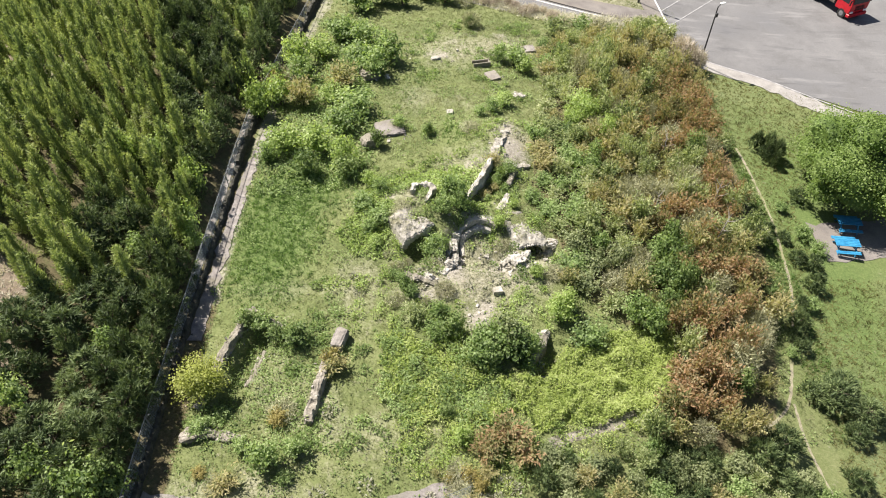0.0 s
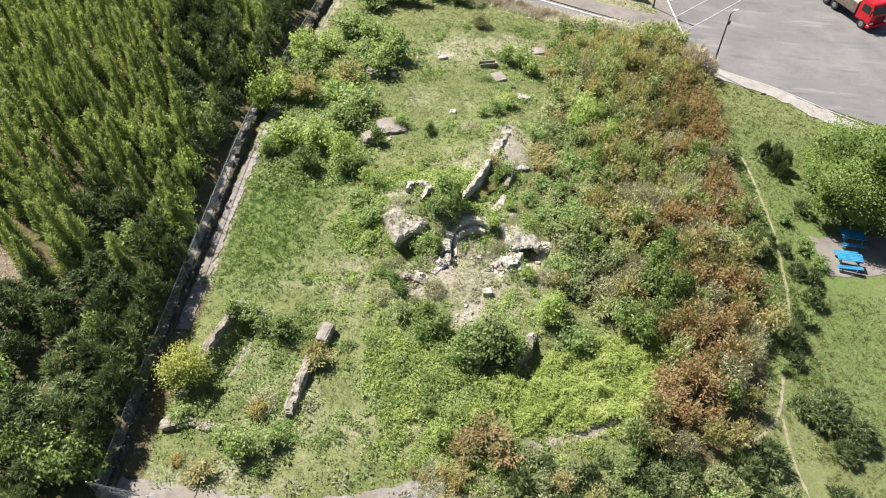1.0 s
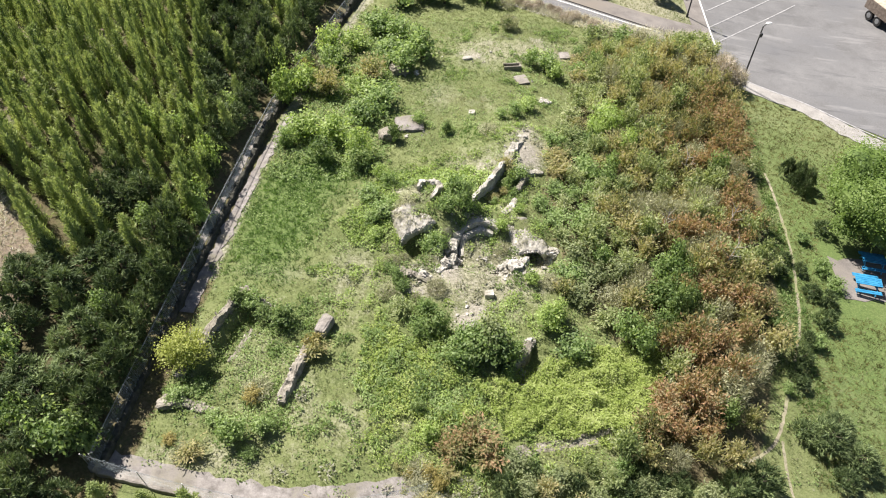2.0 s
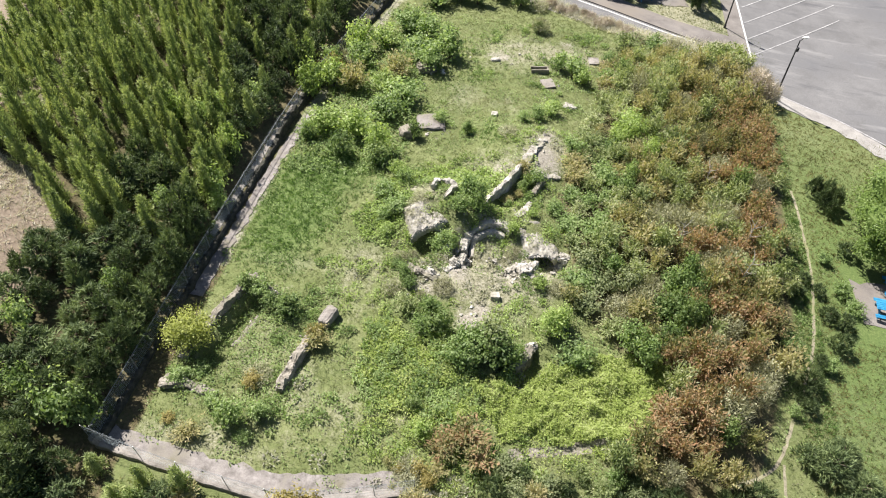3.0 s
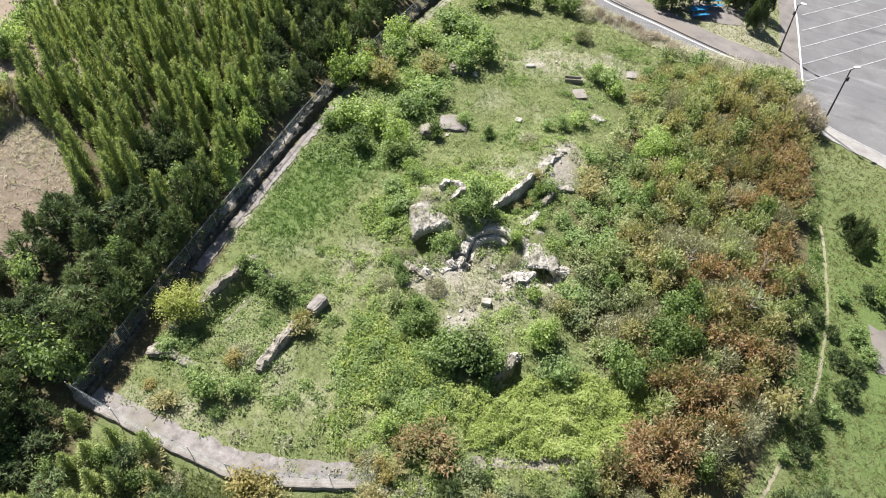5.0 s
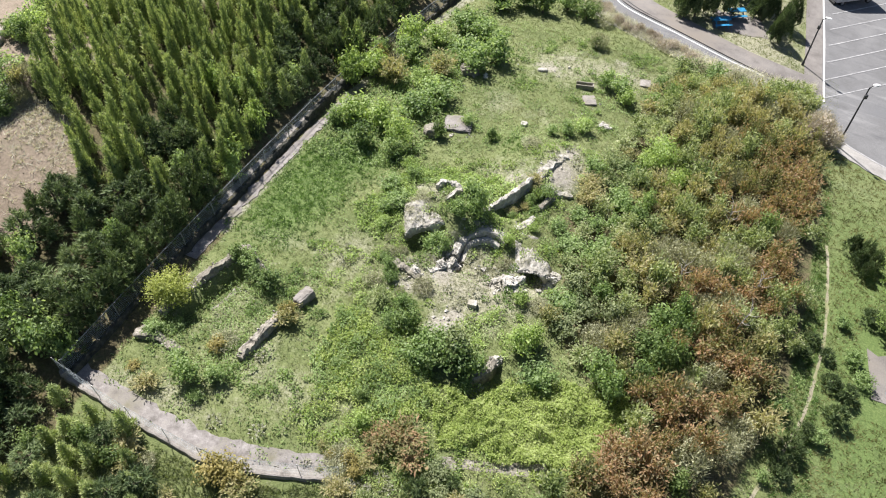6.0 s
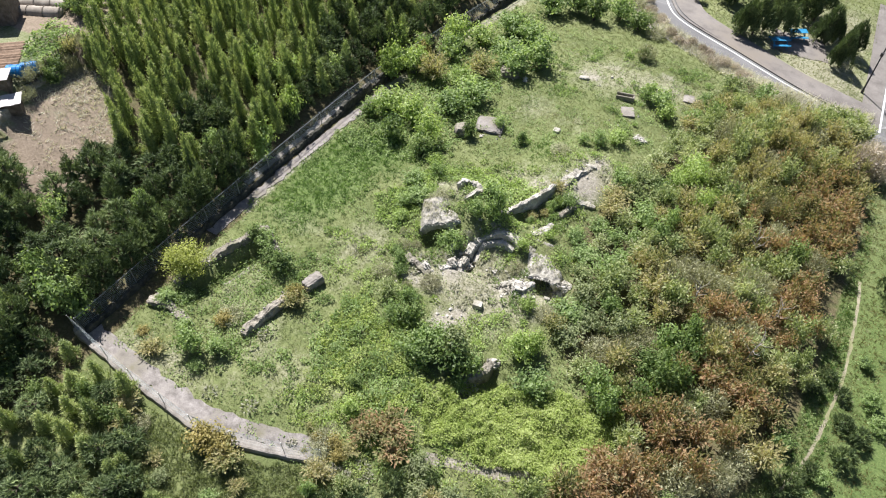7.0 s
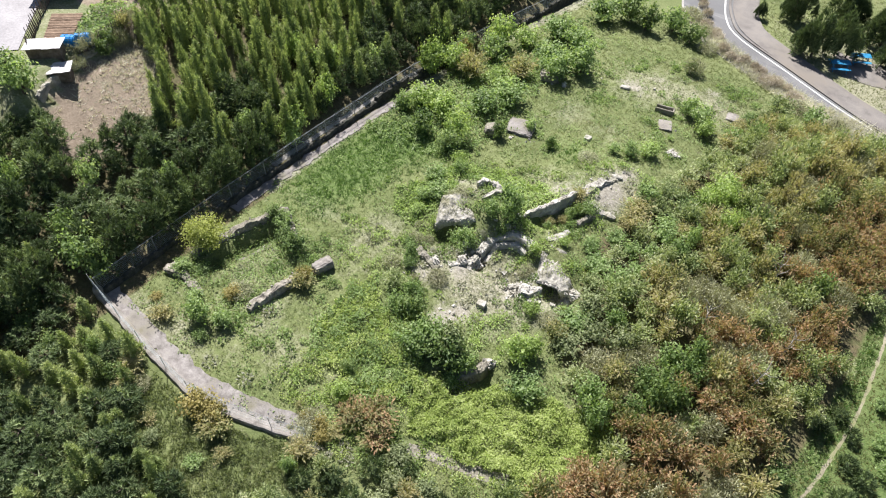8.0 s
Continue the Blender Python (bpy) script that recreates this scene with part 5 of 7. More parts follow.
for x, y in spots:
    d = wall_x(y) - x
    belt = CYPRESS_BELT(x, y) and math.hypot(x + 19.4, y - 27.9) > 2.2
    if belt or (y < 11 and R.uniform() < 0.1):
        p, size, tall = cypresses[R.integers(5)], R.uniform(0.8, 1.25), R.uniform(0.75, 1.25)
    elif y > 30 and R.uniform() < 0.3:
        p, size, tall = cypresses[R.integers(5)], R.uniform(0.9, 1.4), R.uniform(0.7, 1.0)
    elif R.uniform() < 0.05:
        p, size, tall = greens[R.integers(3)], R.uniform(0.9, 1.3), R.uniform(1.3, 1.9)
    else:
        p, size, tall = pines[R.integers(6)], R.uniform(0.75, 1.3), R.uniform(0.7, 1.25) * (1.15 if y > 34 else 1)
    if y < 26.8 and d < 2.4:
        p, size, tall = pines[R.integers(6)], R.uniform(0.9, 1.15), R.uniform(1.1, 1.35)
    count += 1
    if count <= 330:
        planted(p, x, y, size, tall, R.uniform(0, 360), R.uniform(-4, 4))
    else:
        far_wood.plant(p, x, y, size, tall, R.uniform(0, 360))


def in_south(x, y):
    return -24 < x < -1.5 and max(1.8 + 0.8 * (x + 8.1), 1.8 - 0.63 * (x + 8.1)) - 5.0 < y < (10.7 if x < -9 else 9.6) and not (x > -7 and y > 7.2)


for x, y in scattered(R, in_south, (-24, -3, 0, 12), 0.98, 2600):
    k = R.uniform()
    if k < (0.42 if y > 5 else 0.12):
        planted(cypresses[R.integers(5)], x, y, R.uniform(0.8, 1.1), R.uniform(0.45, 0.75), R.uniform(0, 360))
    elif k < 0.9:
        planted(pines[R.integers(6)], x, y, R.uniform(0.8, 1.15), R.uniform(0.5, 0.85), R.uniform(0, 360))
    else:
        planted(deeps[R.integers(3)], x, y, R.uniform(0.6, 0.9), R.uniform(0.8, 1.1), R.uniform(0, 360))

# thicket on the eastern slope: rust-brown where the leaves have withered, green between
PATCHES = [(rusts, 18.6, 45.4, 1.9), (rusts, 18.4, 50.2, 1.8), (rusts, 20.6, 48.2, 1.9), (rusts, 20.4, 38.4, 1.9), (rusts, 17.2, 42.6, 1.4), (rusts, 18.4, 33.8, 1.7), (rusts, 17.6, 26.2, 1.5), (rusts, 20.3, 50.5, 2.2), (rusts, 21.9, 46.2, 2.0), (rusts, 15.9, 32.4, 1.8), (rusts, 18.5, 29.5, 1.9), (rusts, 15.6, 24.6, 1.7), (rusts, 17.7, 23.2, 1.7), (rusts, 15.2, 20.5, 1.7), (rusts, 13.3, 19.3, 1.4), (rusts, 21.0, 29.0, 1.2),
           (rusts, 20.0, 43.6, 1.8), (rusts, 18.0, 47.5, 1.6), (deeps, 14.9, 27.4, 2.0), (deeps, 19.0, 41.0, 1.5), (deeps, 17.0, 20.6, 1.3), (limes, 10.8, 44.3, 1.6), (limes, 12.2, 42.2, 1.2), (greens, 9.9, 38.3, 1.6), (greens, 6.2, 32.4, 1.6),
           (greens, 8.6, 32.8, 1.7), (greens, 12.0, 24.0, 1.7), (greens, 13.4, 25.4, 1.3), (greens, 8.8, 36.0, 1.5), (greens, 15.4, 29.8, 1.4), (greens, 19.5, 22.0, 1.5), (greys, 9.0, 25.3, 1.7), (greys, 9.8, 28.0, 1.6), (greys, 8.0, 29.4, 1.6),
           (dries, 13.4, 35.1, 1.2), (dries, 17.4, 36.6, 1.0), (dries, 11.2, 27.0, 0.9)]
count = 0
spots = scattered(R, in_thicket, (4, 14, 26, 60), 1.1, 7000)
spots = [p for p in spots if math.hypot(p[0] - 5.0, p[1] - 38.1) > 2.0 and math.hypot(p[0] - 5.2, p[1] - 31.2) > 2.4 and math.hypot(p[0] - 6.8, p[1] - 30.0) > 1.6
         and p[0] < np.interp(p[1], (18.9, 20.5, 22.8, 25.3, 28.3, 31.9, 35.2, 40.7, 43.3), (19.4, 20.5, 21.3, 22.3, 23.3, 23.9, 24.2, 24.1, 23.9)) - 1.7]
spots.sort(key=lambda p: p[1] - 0.3 * p[0])
for x, y in spots:
    near, kinds = max((math.exp(-((x - a) ** 2 + (y - b) ** 2) / (r * r)), i) for i, (_, a, b, r) in enumerate(PATCHES))
    k = R.uniform()
    if k < 0.25 + 0.7 * near and near > 0.3:
        p = PATCHES[kinds][0]
        p = p[R.integers(len(p))]
    elif x < 11.5:
        p = (thick_greens + thick_greens + olives + greens)[R.integers(14)]
    elif k > 0.93:
        p = dries[R.integers(3)]
    elif k > 0.82:
        p = rusts[R.integers(4)]
    else:
        p = (olives + olives + thick_greens)[R.integers(10)]
    swell = noise.noise((x * 0.38, y * 0.38, 31)) + 0.4 * noise.noise((x * 0.9, y * 0.9, 32))
    big = 0.95 + 0.3 * max(-0.6, min(0.9, swell))
    grown = float(np.interp(x + 0.9 * swell, (6.5, 9.0, 11.0, 14.0, 21.0, 23.0), (0.75, 1.0, 1.6, 2.0, 1.9, 1.5))) * (1 + 0.3 * swell) * R.uniform(0.75, 1.15)
    count += 1
    if count <= 10:
        planted(p, x, y, big * R.uniform(0.9, 1.35), grown, R.uniform(0, 360), R.uniform(-6, 6))
    else:
        far_thicket.plant(p, x, y, big * R.uniform(0.9, 1.35), grown, R.uniform(0, 360))
far_wood.build("plantation_wood", "dense plantation of dark pines and pale cypresses", "wood")
far_thicket.build("shrub_thicket", "dense thicket of green and rust-brown shrubs", "thicket")

# single plants of the site: kind, x, y, radius, height
PLANTS = [
    (yellows, -12.45, 18.3, 1.05, 0.78), (greens, *(-8.58, 14.52), 0.85, 0.9), (greens, *(-7.26, 14.96), 0.6, 0.6), (ambers, -8.4, 16.7, 0.5, 0.4), (ambers, -6.1, 20.3, 0.5, 0.5), (ambers, -11.7, 13.8, 0.35, 0.2), (dries, -10.9, 13.2, 0.4, 0.2), (limes, -14.0, 42.6, 0.7, 1.1), (greens, -13.7, 45.0, 0.7, 0.9), (ambers, -13.5, 46.8, 0.6, 0.8), (dries, -13.3, 48.6, 0.6, 0.6), (greens, -13.9, 47.6, 0.6, 0.8), (deeps, *(-11.0, 22.55), 0.6, 0.6), (greens, *(-10.23, 22.66), 0.6, 0.6), (deeps, *(-8.03, 21.45), 0.65, 0.7), (deeps, *(-9.24, 21.89), 0.6, 0.5),
    (olives, *(-5.83, 19.91), 0.65, 0.5), (greens, *(-11.33, 16.83), 0.6, 0.4), (dries, *(-8.25, 17.16), 0.6, 0.35), (greens, *(-12.1, 16.06), 0.6, 0.4), (olives, *(-10.34, 13.31), 0.7, 0.4), (greens, *(-9.9, 15.18), 0.45, 0.35), (greens, *(-7.59, 13.64), 0.4, 0.3),
    (limes, *(-11.55, 38.72), 1.1, 0.9), (limes, *(-9.02, 38.28), 1.15, 1.0), (deeps, *(-9.46, 35.86), 0.9, 0.9), (limes, *(-7.04, 36.96), 0.95, 1.05), (deeps, *(-6.49, 35.53), 0.9, 0.75), (greens, *(-12.54, 37.4), 0.7, 0.7),
    (greens, *(-6.71, 43.45), 1.1, 0.9), (greens, *(-7.59, 41.25), 1.0, 0.85), (greens, *(-5.5, 49.06), 1.1, 1.1), (greens, *(-4.51, 51.48), 1.2, 1.2), (greens, *(-7.04, 50.6), 1.1, 1.0), (olives, *(-8.25, 47.3), 1.0, 0.9), (greens, *(-9.35, 55.55), 1.2, 1.0), (limes, *(-10.56, 52.14), 0.9, 0.9), (greens, *(-7.15, 54.78), 1.1, 1.0), (limes, *(-8.58, 45.1), 0.9, 0.7),
    (deeps, *(-4.73, 39.27), 0.55, 0.65), (greens, *(-3.3, 41.58), 0.5, 0.5), (deeps, *(-1.1, 40.7), 0.4, 0.5), (dries, 2.64, 58.74, 0.7, 0.8), (deeps, 2.5, 58.5, 0.5, 0.5), (limes, *(-14.19, 43.12), 0.9, 1.3), (limes, *(-12.76, 44.66), 0.8, 1.2), (olives, *(-11.0, 44.44), 1.0, 1.1),
    (greens, *(0.66, 32.56), 0.95, 1.05), (greens, *(0.11, 31.46), 0.7, 0.7), (greens, -0.75, 29.0, 0.75, 0.75), (dries, *(-2.86, 27.06), 0.6, 0.5), (greens, *(-2.42, 25.96), 0.5, 0.45), (dries, *(0.11, 25.52), 0.7, 0.5), (deeps, *(0.55, 22.66), 0.75, 0.9), (greens, *(-0.22, 23.54), 0.6, 0.7), (thick_greens, *(-1.65, 23.54), 0.7, 0.5),
    (greens, *(3.08, 21.89), 0.95, 1.0), (deeps, *(4.18, 21.34), 0.9, 1.0), (greens, *(1.98, 20.79), 0.9, 0.8), (greens, *(4.84, 20.68), 0.7, 0.6), (limes, *(6.93, 24.2), 0.85, 0.95), (greens, *(8.47, 22.66), 0.9, 0.7), (dries, *(-2.86, 24.64), 0.7, 0.5), (limes, *(3.63, 31.13), 0.45, 0.5), (dries, *(3.85, 29.92), 0.6, 0.35),
    (limes, 4.75, 33.0, 0.4, 0.35), (greens, *(4.51, 36.3), 0.6, 0.5), (olives, *(3.52, 36.74), 0.55, 0.4), (greens, *(3.74, 44.0), 0.7, 0.5), (limes, *(4.84, 45.1), 0.7, 0.5), (greens, 2.9, 43.2, 0.5, 0.4), (greens, *(6.16, 51.7), 0.9, 0.9), (greens, *(5.06, 52.36), 0.7, 0.8), (limes, *(7.04, 50.6), 0.7, 0.7), (dries, *(1.98, 40.7), 0.6, 0.3), (greens, 6.9, 40.4, 0.7, 0.7),
    (limes, *(5.83, 27.39), 0.55, 0.45), (dries, *(7.04, 27.5), 0.8, 0.5), (olives, *(7.92, 26.84), 0.7, 0.7), (greens, *(-5.28, 32.34), 0.7, 0.5), (greens, *(-4.18, 33.66), 0.6, 0.6), (greens, *(-4.07, 31.02), 0.7, 0.5), (dries, *(-2.64, 31.79), 0.5, 0.25),
    (rusts, *(3.3, 16.28), 1.0, 0.75), (rusts, *(2.31, 15.4), 0.8, 0.6), (rusts, *(3.96, 15.29), 0.8, 0.6), (limes, *(0.99, 16.06), 0.55, 0.55), (deeps, *(0.22, 17.49), 0.4, 0.45), (ambers, -4.2, 10.7, 0.85, 0.75), (ambers, -3.4, 10.9, 0.7, 0.6), (limes, -16.2, 33.0, 0.9, 1.5), (limes, -15.8, 29.3, 0.8, 1.3), (greens, -16.2, 12.6, 1.0, 1.5), (greens, -15.2, 12.9, 0.8, 1.2), (limes, -15.3, 28.3, 0.6, 0.8), (olives, *(-2.64, 10.45), 0.8, 0.6), (olives, *(-9.02, 9.9), 0.7, 0.5), (dries, *(0.77, 13.86), 0.6, 0.4),
    (rusts, *(22.22, 55.99), 0.9, 1.0), (pinks, 22.2, 55.6, 1.0, 1.5), (pinks, 23.2, 55.0, 0.8, 1.3), (pinks, 22.4, 57.2, 0.8, 1.2), (pinks, 21.4, 54.6, 0.8, 1.4), (dries, *(22.0, 57.64), 0.8, 0.9), (reeds, *(20.46, 59.62), 0.9, 1.1), (reeds, *(19.14, 59.4), 0.9, 1.0), (reeds, *(21.34, 58.96), 0.8, 1.0), (reeds, *(18.04, 58.52), 0.9, 1.0), (reeds, *(19.8, 58.3), 0.9, 1.0), (greens, 3.75, 35.5, 0.4, 0.4), (limes, 4.0, 36.0, 0.4, 0.45), (olives, 2.9, 34.0, 0.35, 0.3),
    (greens, *(13.2, 58.96), 1.0, 0.9), (thick_greens, *(10.56, 58.08), 1.0, 0.9), (dries, *(14.96, 59.84), 0.9, 0.7), (dries, *(11.66, 60.06), 0.9, 0.6), (deeps, *(0.22, 63.58), 1.0, 0.9), (greens, *(-1.98, 64.46), 1.1, 1.1), (deeps, *(-3.96, 62.7), 1.1, 1.2), (deeps, *(-5.94, 63.14), 1.2, 1.3), (greens, *(-7.92, 61.6), 1.2, 1.2), (dries, *(-1.76, 68.2), 0.9, 0.6), (dries, *(0.22, 66.0), 0.8, 0.5), (dries, *(1.98, 63.36), 0.8, 0.5),
    (greens, 2.3, 21.6, 0.85, 1.0), (greys, 3.7, 22.2, 0.85, 1.15), (greens, 4.9, 21.9, 0.7, 0.9), (deeps, 2.9, 20.9, 0.8, 0.8), (greens, -0.4, 22.3, 0.6, 0.7), (limes, 7.4, 24.9, 0.7, 0.9),
    (dries, -2.2, 27.6, 0.4, 0.3), (greens, -2.9, 26.6, 0.35, 0.35), (dries, -3.4, 28.2, 0.4, 0.3), (dries, -1.0, 24.6, 0.4, 0.3), (greens, -1.9, 25.2, 0.4, 0.4), (dries, -2.6, 30.9, 0.35, 0.2), (dries, 3.6, 29.4, 0.4, 0.2), (dries, 4.2, 30.0, 0.4, 0.25),
    (limes, -12.2, 50.6, 0.9, 1.4), (greens, -11.6, 48.4, 0.9, 1.0), (limes, -5.0, 34.6, 0.5, 0.5), (greens, -4.6, 30.2, 0.5, 0.5), (limes, -4.3, 29.0, 0.5, 0.4), (greens, 1.0, 31.9, 0.6, 0.8), (greens, -0.3, 29.2, 0.65, 0.75),
    (limes, -18.5, 35.9, 0.85, 1.15), (greens, -18.9, 35.0, 0.7, 1.0), (limes, -20.4, 34.2, 0.85, 1.15), (greens, -21.2, 34.9, 0.7, 1.0), (greens, -16.8, 39.0, 0.7, 1.0), (limes, -15.4, 45.7, 0.7, 1.2), (greens, -17.3, 31.4, 0.7, 1.1), (limes, -16.4, 26.8, 0.6, 1.0), (greys, -20.3, 37.6, 0.6, 1.0),
    (greens, 3.0, 33.7, 0.3, 0.3), (olives, 3.55, 34.7, 0.32, 0.3), (limes, 3.7, 35.3, 0.35, 0.3), (dries, -2.7, 30.4, 0.4, 0.3), (dries, -3.1, 31.2, 0.35, 0.25), (greens, -33.4, 30.4, 0.9, 1.0), (limes, -32.9, 31.6, 0.8, 1.1), (greens, -34.4, 32.9, 0.9, 1.1), (deeps, -32.2, 29.8, 0.8, 1.0), (greens, -35.2, 34.6, 0.9, 1.1), (deeps, -36.0, 36.6, 1.0, 1.2), (greens, -34.4, 36.0, 1.0, 1.2),
    # meadow
    (shrub_pines, 22.9, 26.5, 0.4, 0.45), (shrub_pines, 21.9, 24.5, 0.45, 0.55), (greens, 21.3, 23.2, 0.4, 0.4), (shrub_pines, 23.5, 27.2, 0.4, 0.5), (shrub_pines, 24.3, 33.2, 0.4, 0.45),
    (shrub_pines, *(25.52, 30.8), 0.55, 0.6), (shrub_pines, *(24.64, 31.24), 0.5, 0.5), (shrub_pines, *(27.06, 37.62), 0.6, 0.6), (shrub_pines, *(22.66, 25.52), 0.6, 0.7), (shrub_pines, *(25.08, 28.93), 0.6, 0.7), (shrub_pines, *(22.22, 23.87), 0.5, 0.5), (greens, *(24.2, 27.06), 0.5, 0.5), (shrub_pines, *(23.54, 18.04), 0.6, 0.6), (shrub_pines, *(22.44, 15.18), 0.6, 0.7), (greens, *(21.56, 27.94), 0.6, 0.6),
    (shrub_pines, *(22.66, 32.56), 0.5, 0.5), (greens, *(25.96, 33.66), 0.6, 0.6), (greens, *(26.62, 32.34), 0.6, 0.5), (shrub_pines, *(21.78, 20.46), 0.6, 0.6), (shrub_pines, *(18.48, 16.94), 0.8, 0.9), (shrub_pines, *(16.94, 16.06), 0.8, 0.9), (shrub_pines, *(23.32, 33.88), 0.45, 0.45), (greens, *(25.19, 36.3), 0.5, 0.4),
]
for kinds, x, y, size, tall in PLANTS:
    if kinds is dries and -4 < x < 8 and 24 < y < 31:
        size, tall = 0.7 * size, 0.75 * tall
    planted(kinds[R.integers(len(kinds))], x, y, (1.65 if y > 40 and x < -4 else 1.4) * size * R.uniform(0.92, 1.08), (1.7 if y > 34 and x < 8 else 1.5) * tall, R.uniform(0, 360))

for x, y, s, t in ((-6.6, 7.7, 0.9, 0.5), (-5.6, 7.0, 0.95, 0.55), (-7.4, 8.5, 0.9, 0.5), (-4.6, 6.2, 0.9, 0.5), (-8.6, 7.4, 0.9, 0.55), (-3.4, 7.4, 0.7, 0.4), (-10.0, 8.8, 1.0, 0.6)):
    planted(cypresses[R.integers(4)], x, y, s, t, R.uniform(0, 360))
for kinds, x, y, s in ((dries, -9.0, 9.9, 0.8), (olives, -8.3, 9.2, 0.8), (dries, -7.7, 9.6, 0.7), (olives, -5.8, 8.7, 0.6), (greys, -4.8, 8.2, 0.6), (greens, -2.2, 8.6, 0.6), (olives, -1.4, 9.8, 0.6)):
    planted(kinds[R.integers(3)], x, y, s, 0.75 * s, R.uniform(0, 360))
# dry weeds over the broken end of the concrete strip
for x, y, r, t in ((0.9, 13.3, 0.55, 0.5), (0.3, 13.9, 0.4, 0.35), (1.3, 14.1, 0.6, 0.55), (1.0, 12.7, 0.5, 0.45), (1.8, 13.6, 0.55, 0.55), (0.2, 12.9, 0.3, 0.25), (2.2, 14.3, 0.6, 0.5), (-0.3, 14.1, 0.35, 0.3), (0.6, 14.7, 0.4, 0.35)):
    p = [dries, olives, ambers][R.integers(3)]
    planted(p[R.integers(len(p))], x, y, r, t, R.uniform(0, 360))
# shrubs on the garden terrace and its brink
for y in np.arange(21.6, 30.5, 0.75):
    p = [olives, dries, deeps, deeps][R.integers(4)]
    planted(p[R.integers(3)], terrace_x(y) - R.uniform(0.0, 0.7), y, R.uniform(0.65, 0.9), R.uniform(0.85, 1.25), R.uniform(0, 360))
planted(greens[0], -27.2, 17.3, 1.6, 1.9, 40)
planted(deeps[1], -28.6, 17.6, 1.4, 1.6, 120)
# pale dry growth between the grass and the lane
for x in np.arange(-3.0, 13.0, 0.85):
    px = x + R.uniform(-0.4, 0.4)
    planted(pinks[R.integers(2)], px, float(np.interp(px, (-3, -1, 1, 3, 5, 7, 10, 13), (73.6, 70.0, 67.0, 65.0, 63.8, 63.0, 62.1, 61.4))) + R.uniform(-0.6, 0.5), R.uniform(0.4, 0.8), R.uniform(0.35, 0.85), R.uniform(0, 360))
# belt of shrubs along the southern edge
def off_path_line(x, y):
    return not (x > 15.5 and y > 15.2) and math.hypot(x - 20.6, y - 15.0) > 1.0


south_scrub = Wood()
for x, y in scattered(R, lambda x, y: 1.5 < x < 21 and (8.0 if x < 4 else 9.0) < y < (12.6 if x < 5 else 15.0 + 0.1 * x) and off_path_line(x, y), (1, 3, 22, 18), 0.86, 2600):
    p = [olives, greys, greys, thick_greens, shrub_pines, shrub_pines, greens][R.integers(7)]
    south_scrub.plant(p[R.integers(len(p))], x, y, R.uniform(0.55, 0.95), R.uniform(0.6, 1.15), R.uniform(0, 360))
south_scrub.build("southern_scrub", "dense low scrub of olive shrubs and young pines", "scrub")

# trees round the car park and the picnic places
big_leaf = broad(LEAF_SPRING, "large fresh green spreading tree over picnic tables", "broadleaf_tree", "tree", 4.3, 6.2, 30000, 0.15, 44, thick=0.2, n=1)[0]
planted(big_leaf, 31.3, 38.3, 1.12, 1.2)
meadow_pine = [tree("pine_tree", pine_crown(R, 1.3, 2.6, 260, PINE, 0.32, 0.055), trunk_with_limbs(R, 0.9, 2.2, 0.1, 6), "bushy dark green young pine in the meadow", "tree") for _ in range(2)]
for x, y, s, t in [(25.5, 43.6, 0.5, 0.75), (26.3, 43.2, 0.55, 0.9), (26.9, 42.6, 0.55, 0.85), (25.9, 42.3, 0.5, 0.8), (26.4, 41.6, 0.45, 0.65), (*(22.99, 20.24), 1.0, 0.8), (*(23.76, 21.12), 0.8, 0.7), (*(24.64, 19.36), 0.9, 0.7)]:
    planted(meadow_pine[R.integers(2)], x, y, s, t, R.uniform(0, 360))
tall_pine = [tree("pine_tree", pine_crown(R, 2.3, 5.0, 420, PINE, 0.5, 0.08), trunk_with_limbs(R, 1.8, 4.4, 0.16, 8), "tall dark pine shading the picnic tables", "tree") for _ in range(2)]
for x, y, s, t in [(*(9.68, 69.96), 1.0, 1.0), (*(11.33, 71.72), 0.9, 1.0), (*(16.06, 73.26), 0.8, 0.9), (*(17.93, 70.18), 0.62, 0.85), (*(18.7, 73.15), 0.6, 0.8), (*(6.6, 75.35), 0.9, 0.9), (*(14.3, 77.0), 1.1, 1.1), (*(9.9, 78.1), 1.1, 1.1), (*(3.41, 73.04), 0.3, 0.4)]:
    planted(tall_pine[R.integers(2)], x, y, 0.68 * s, t, R.uniform(0, 360))
    for k in range(2):
        a = R.uniform(0, 6.283)
        planted(tall_pine[R.integers(2)], x + 1.2 * s * math.cos(a), y + 1.2 * s * math.sin(a), 0.5 * s, t * R.uniform(0.55, 0.85), R.uniform(0, 360), R.uniform(-6, 6))
for p in pinks + ambers + shrub_pines + reeds + pines + cypresses + greens + deeps + limes + yellows + olives + rusts + dries + greys + thick_greens + [big_leaf] + meadow_pine + tall_pine:
    for o in (p, *p.children_recursive)[::-1]:
        bpy.data.objects.remove(o)


# ---- grass and creepers ----
def tufts(name, pts, blades, tall, wide, material, label, category="grass", lean=0.9, seed=3, lift=-0.03):
    rng = np.random.default_rng(seed)
    pts = np.asarray(pts)
    z = height(pts[:, 0], pts[:, 1]) + lift
    p = np.repeat(np.column_stack([pts, z]), blades, 0)
    p[:, :2] += rng.normal(size=(len(p), 2)) * 0.07
    a = np.column_stack([rng.normal(size=(len(p), 2)) * lean, np.ones(len(p))])
    h = Heap()
    h.blades(blade_shapes(rng, p, unit(a), tall, wide * 1.25, 0.1))
    return tagged(new(name, h.mesh(name, material)), label, category, kind="stuff")


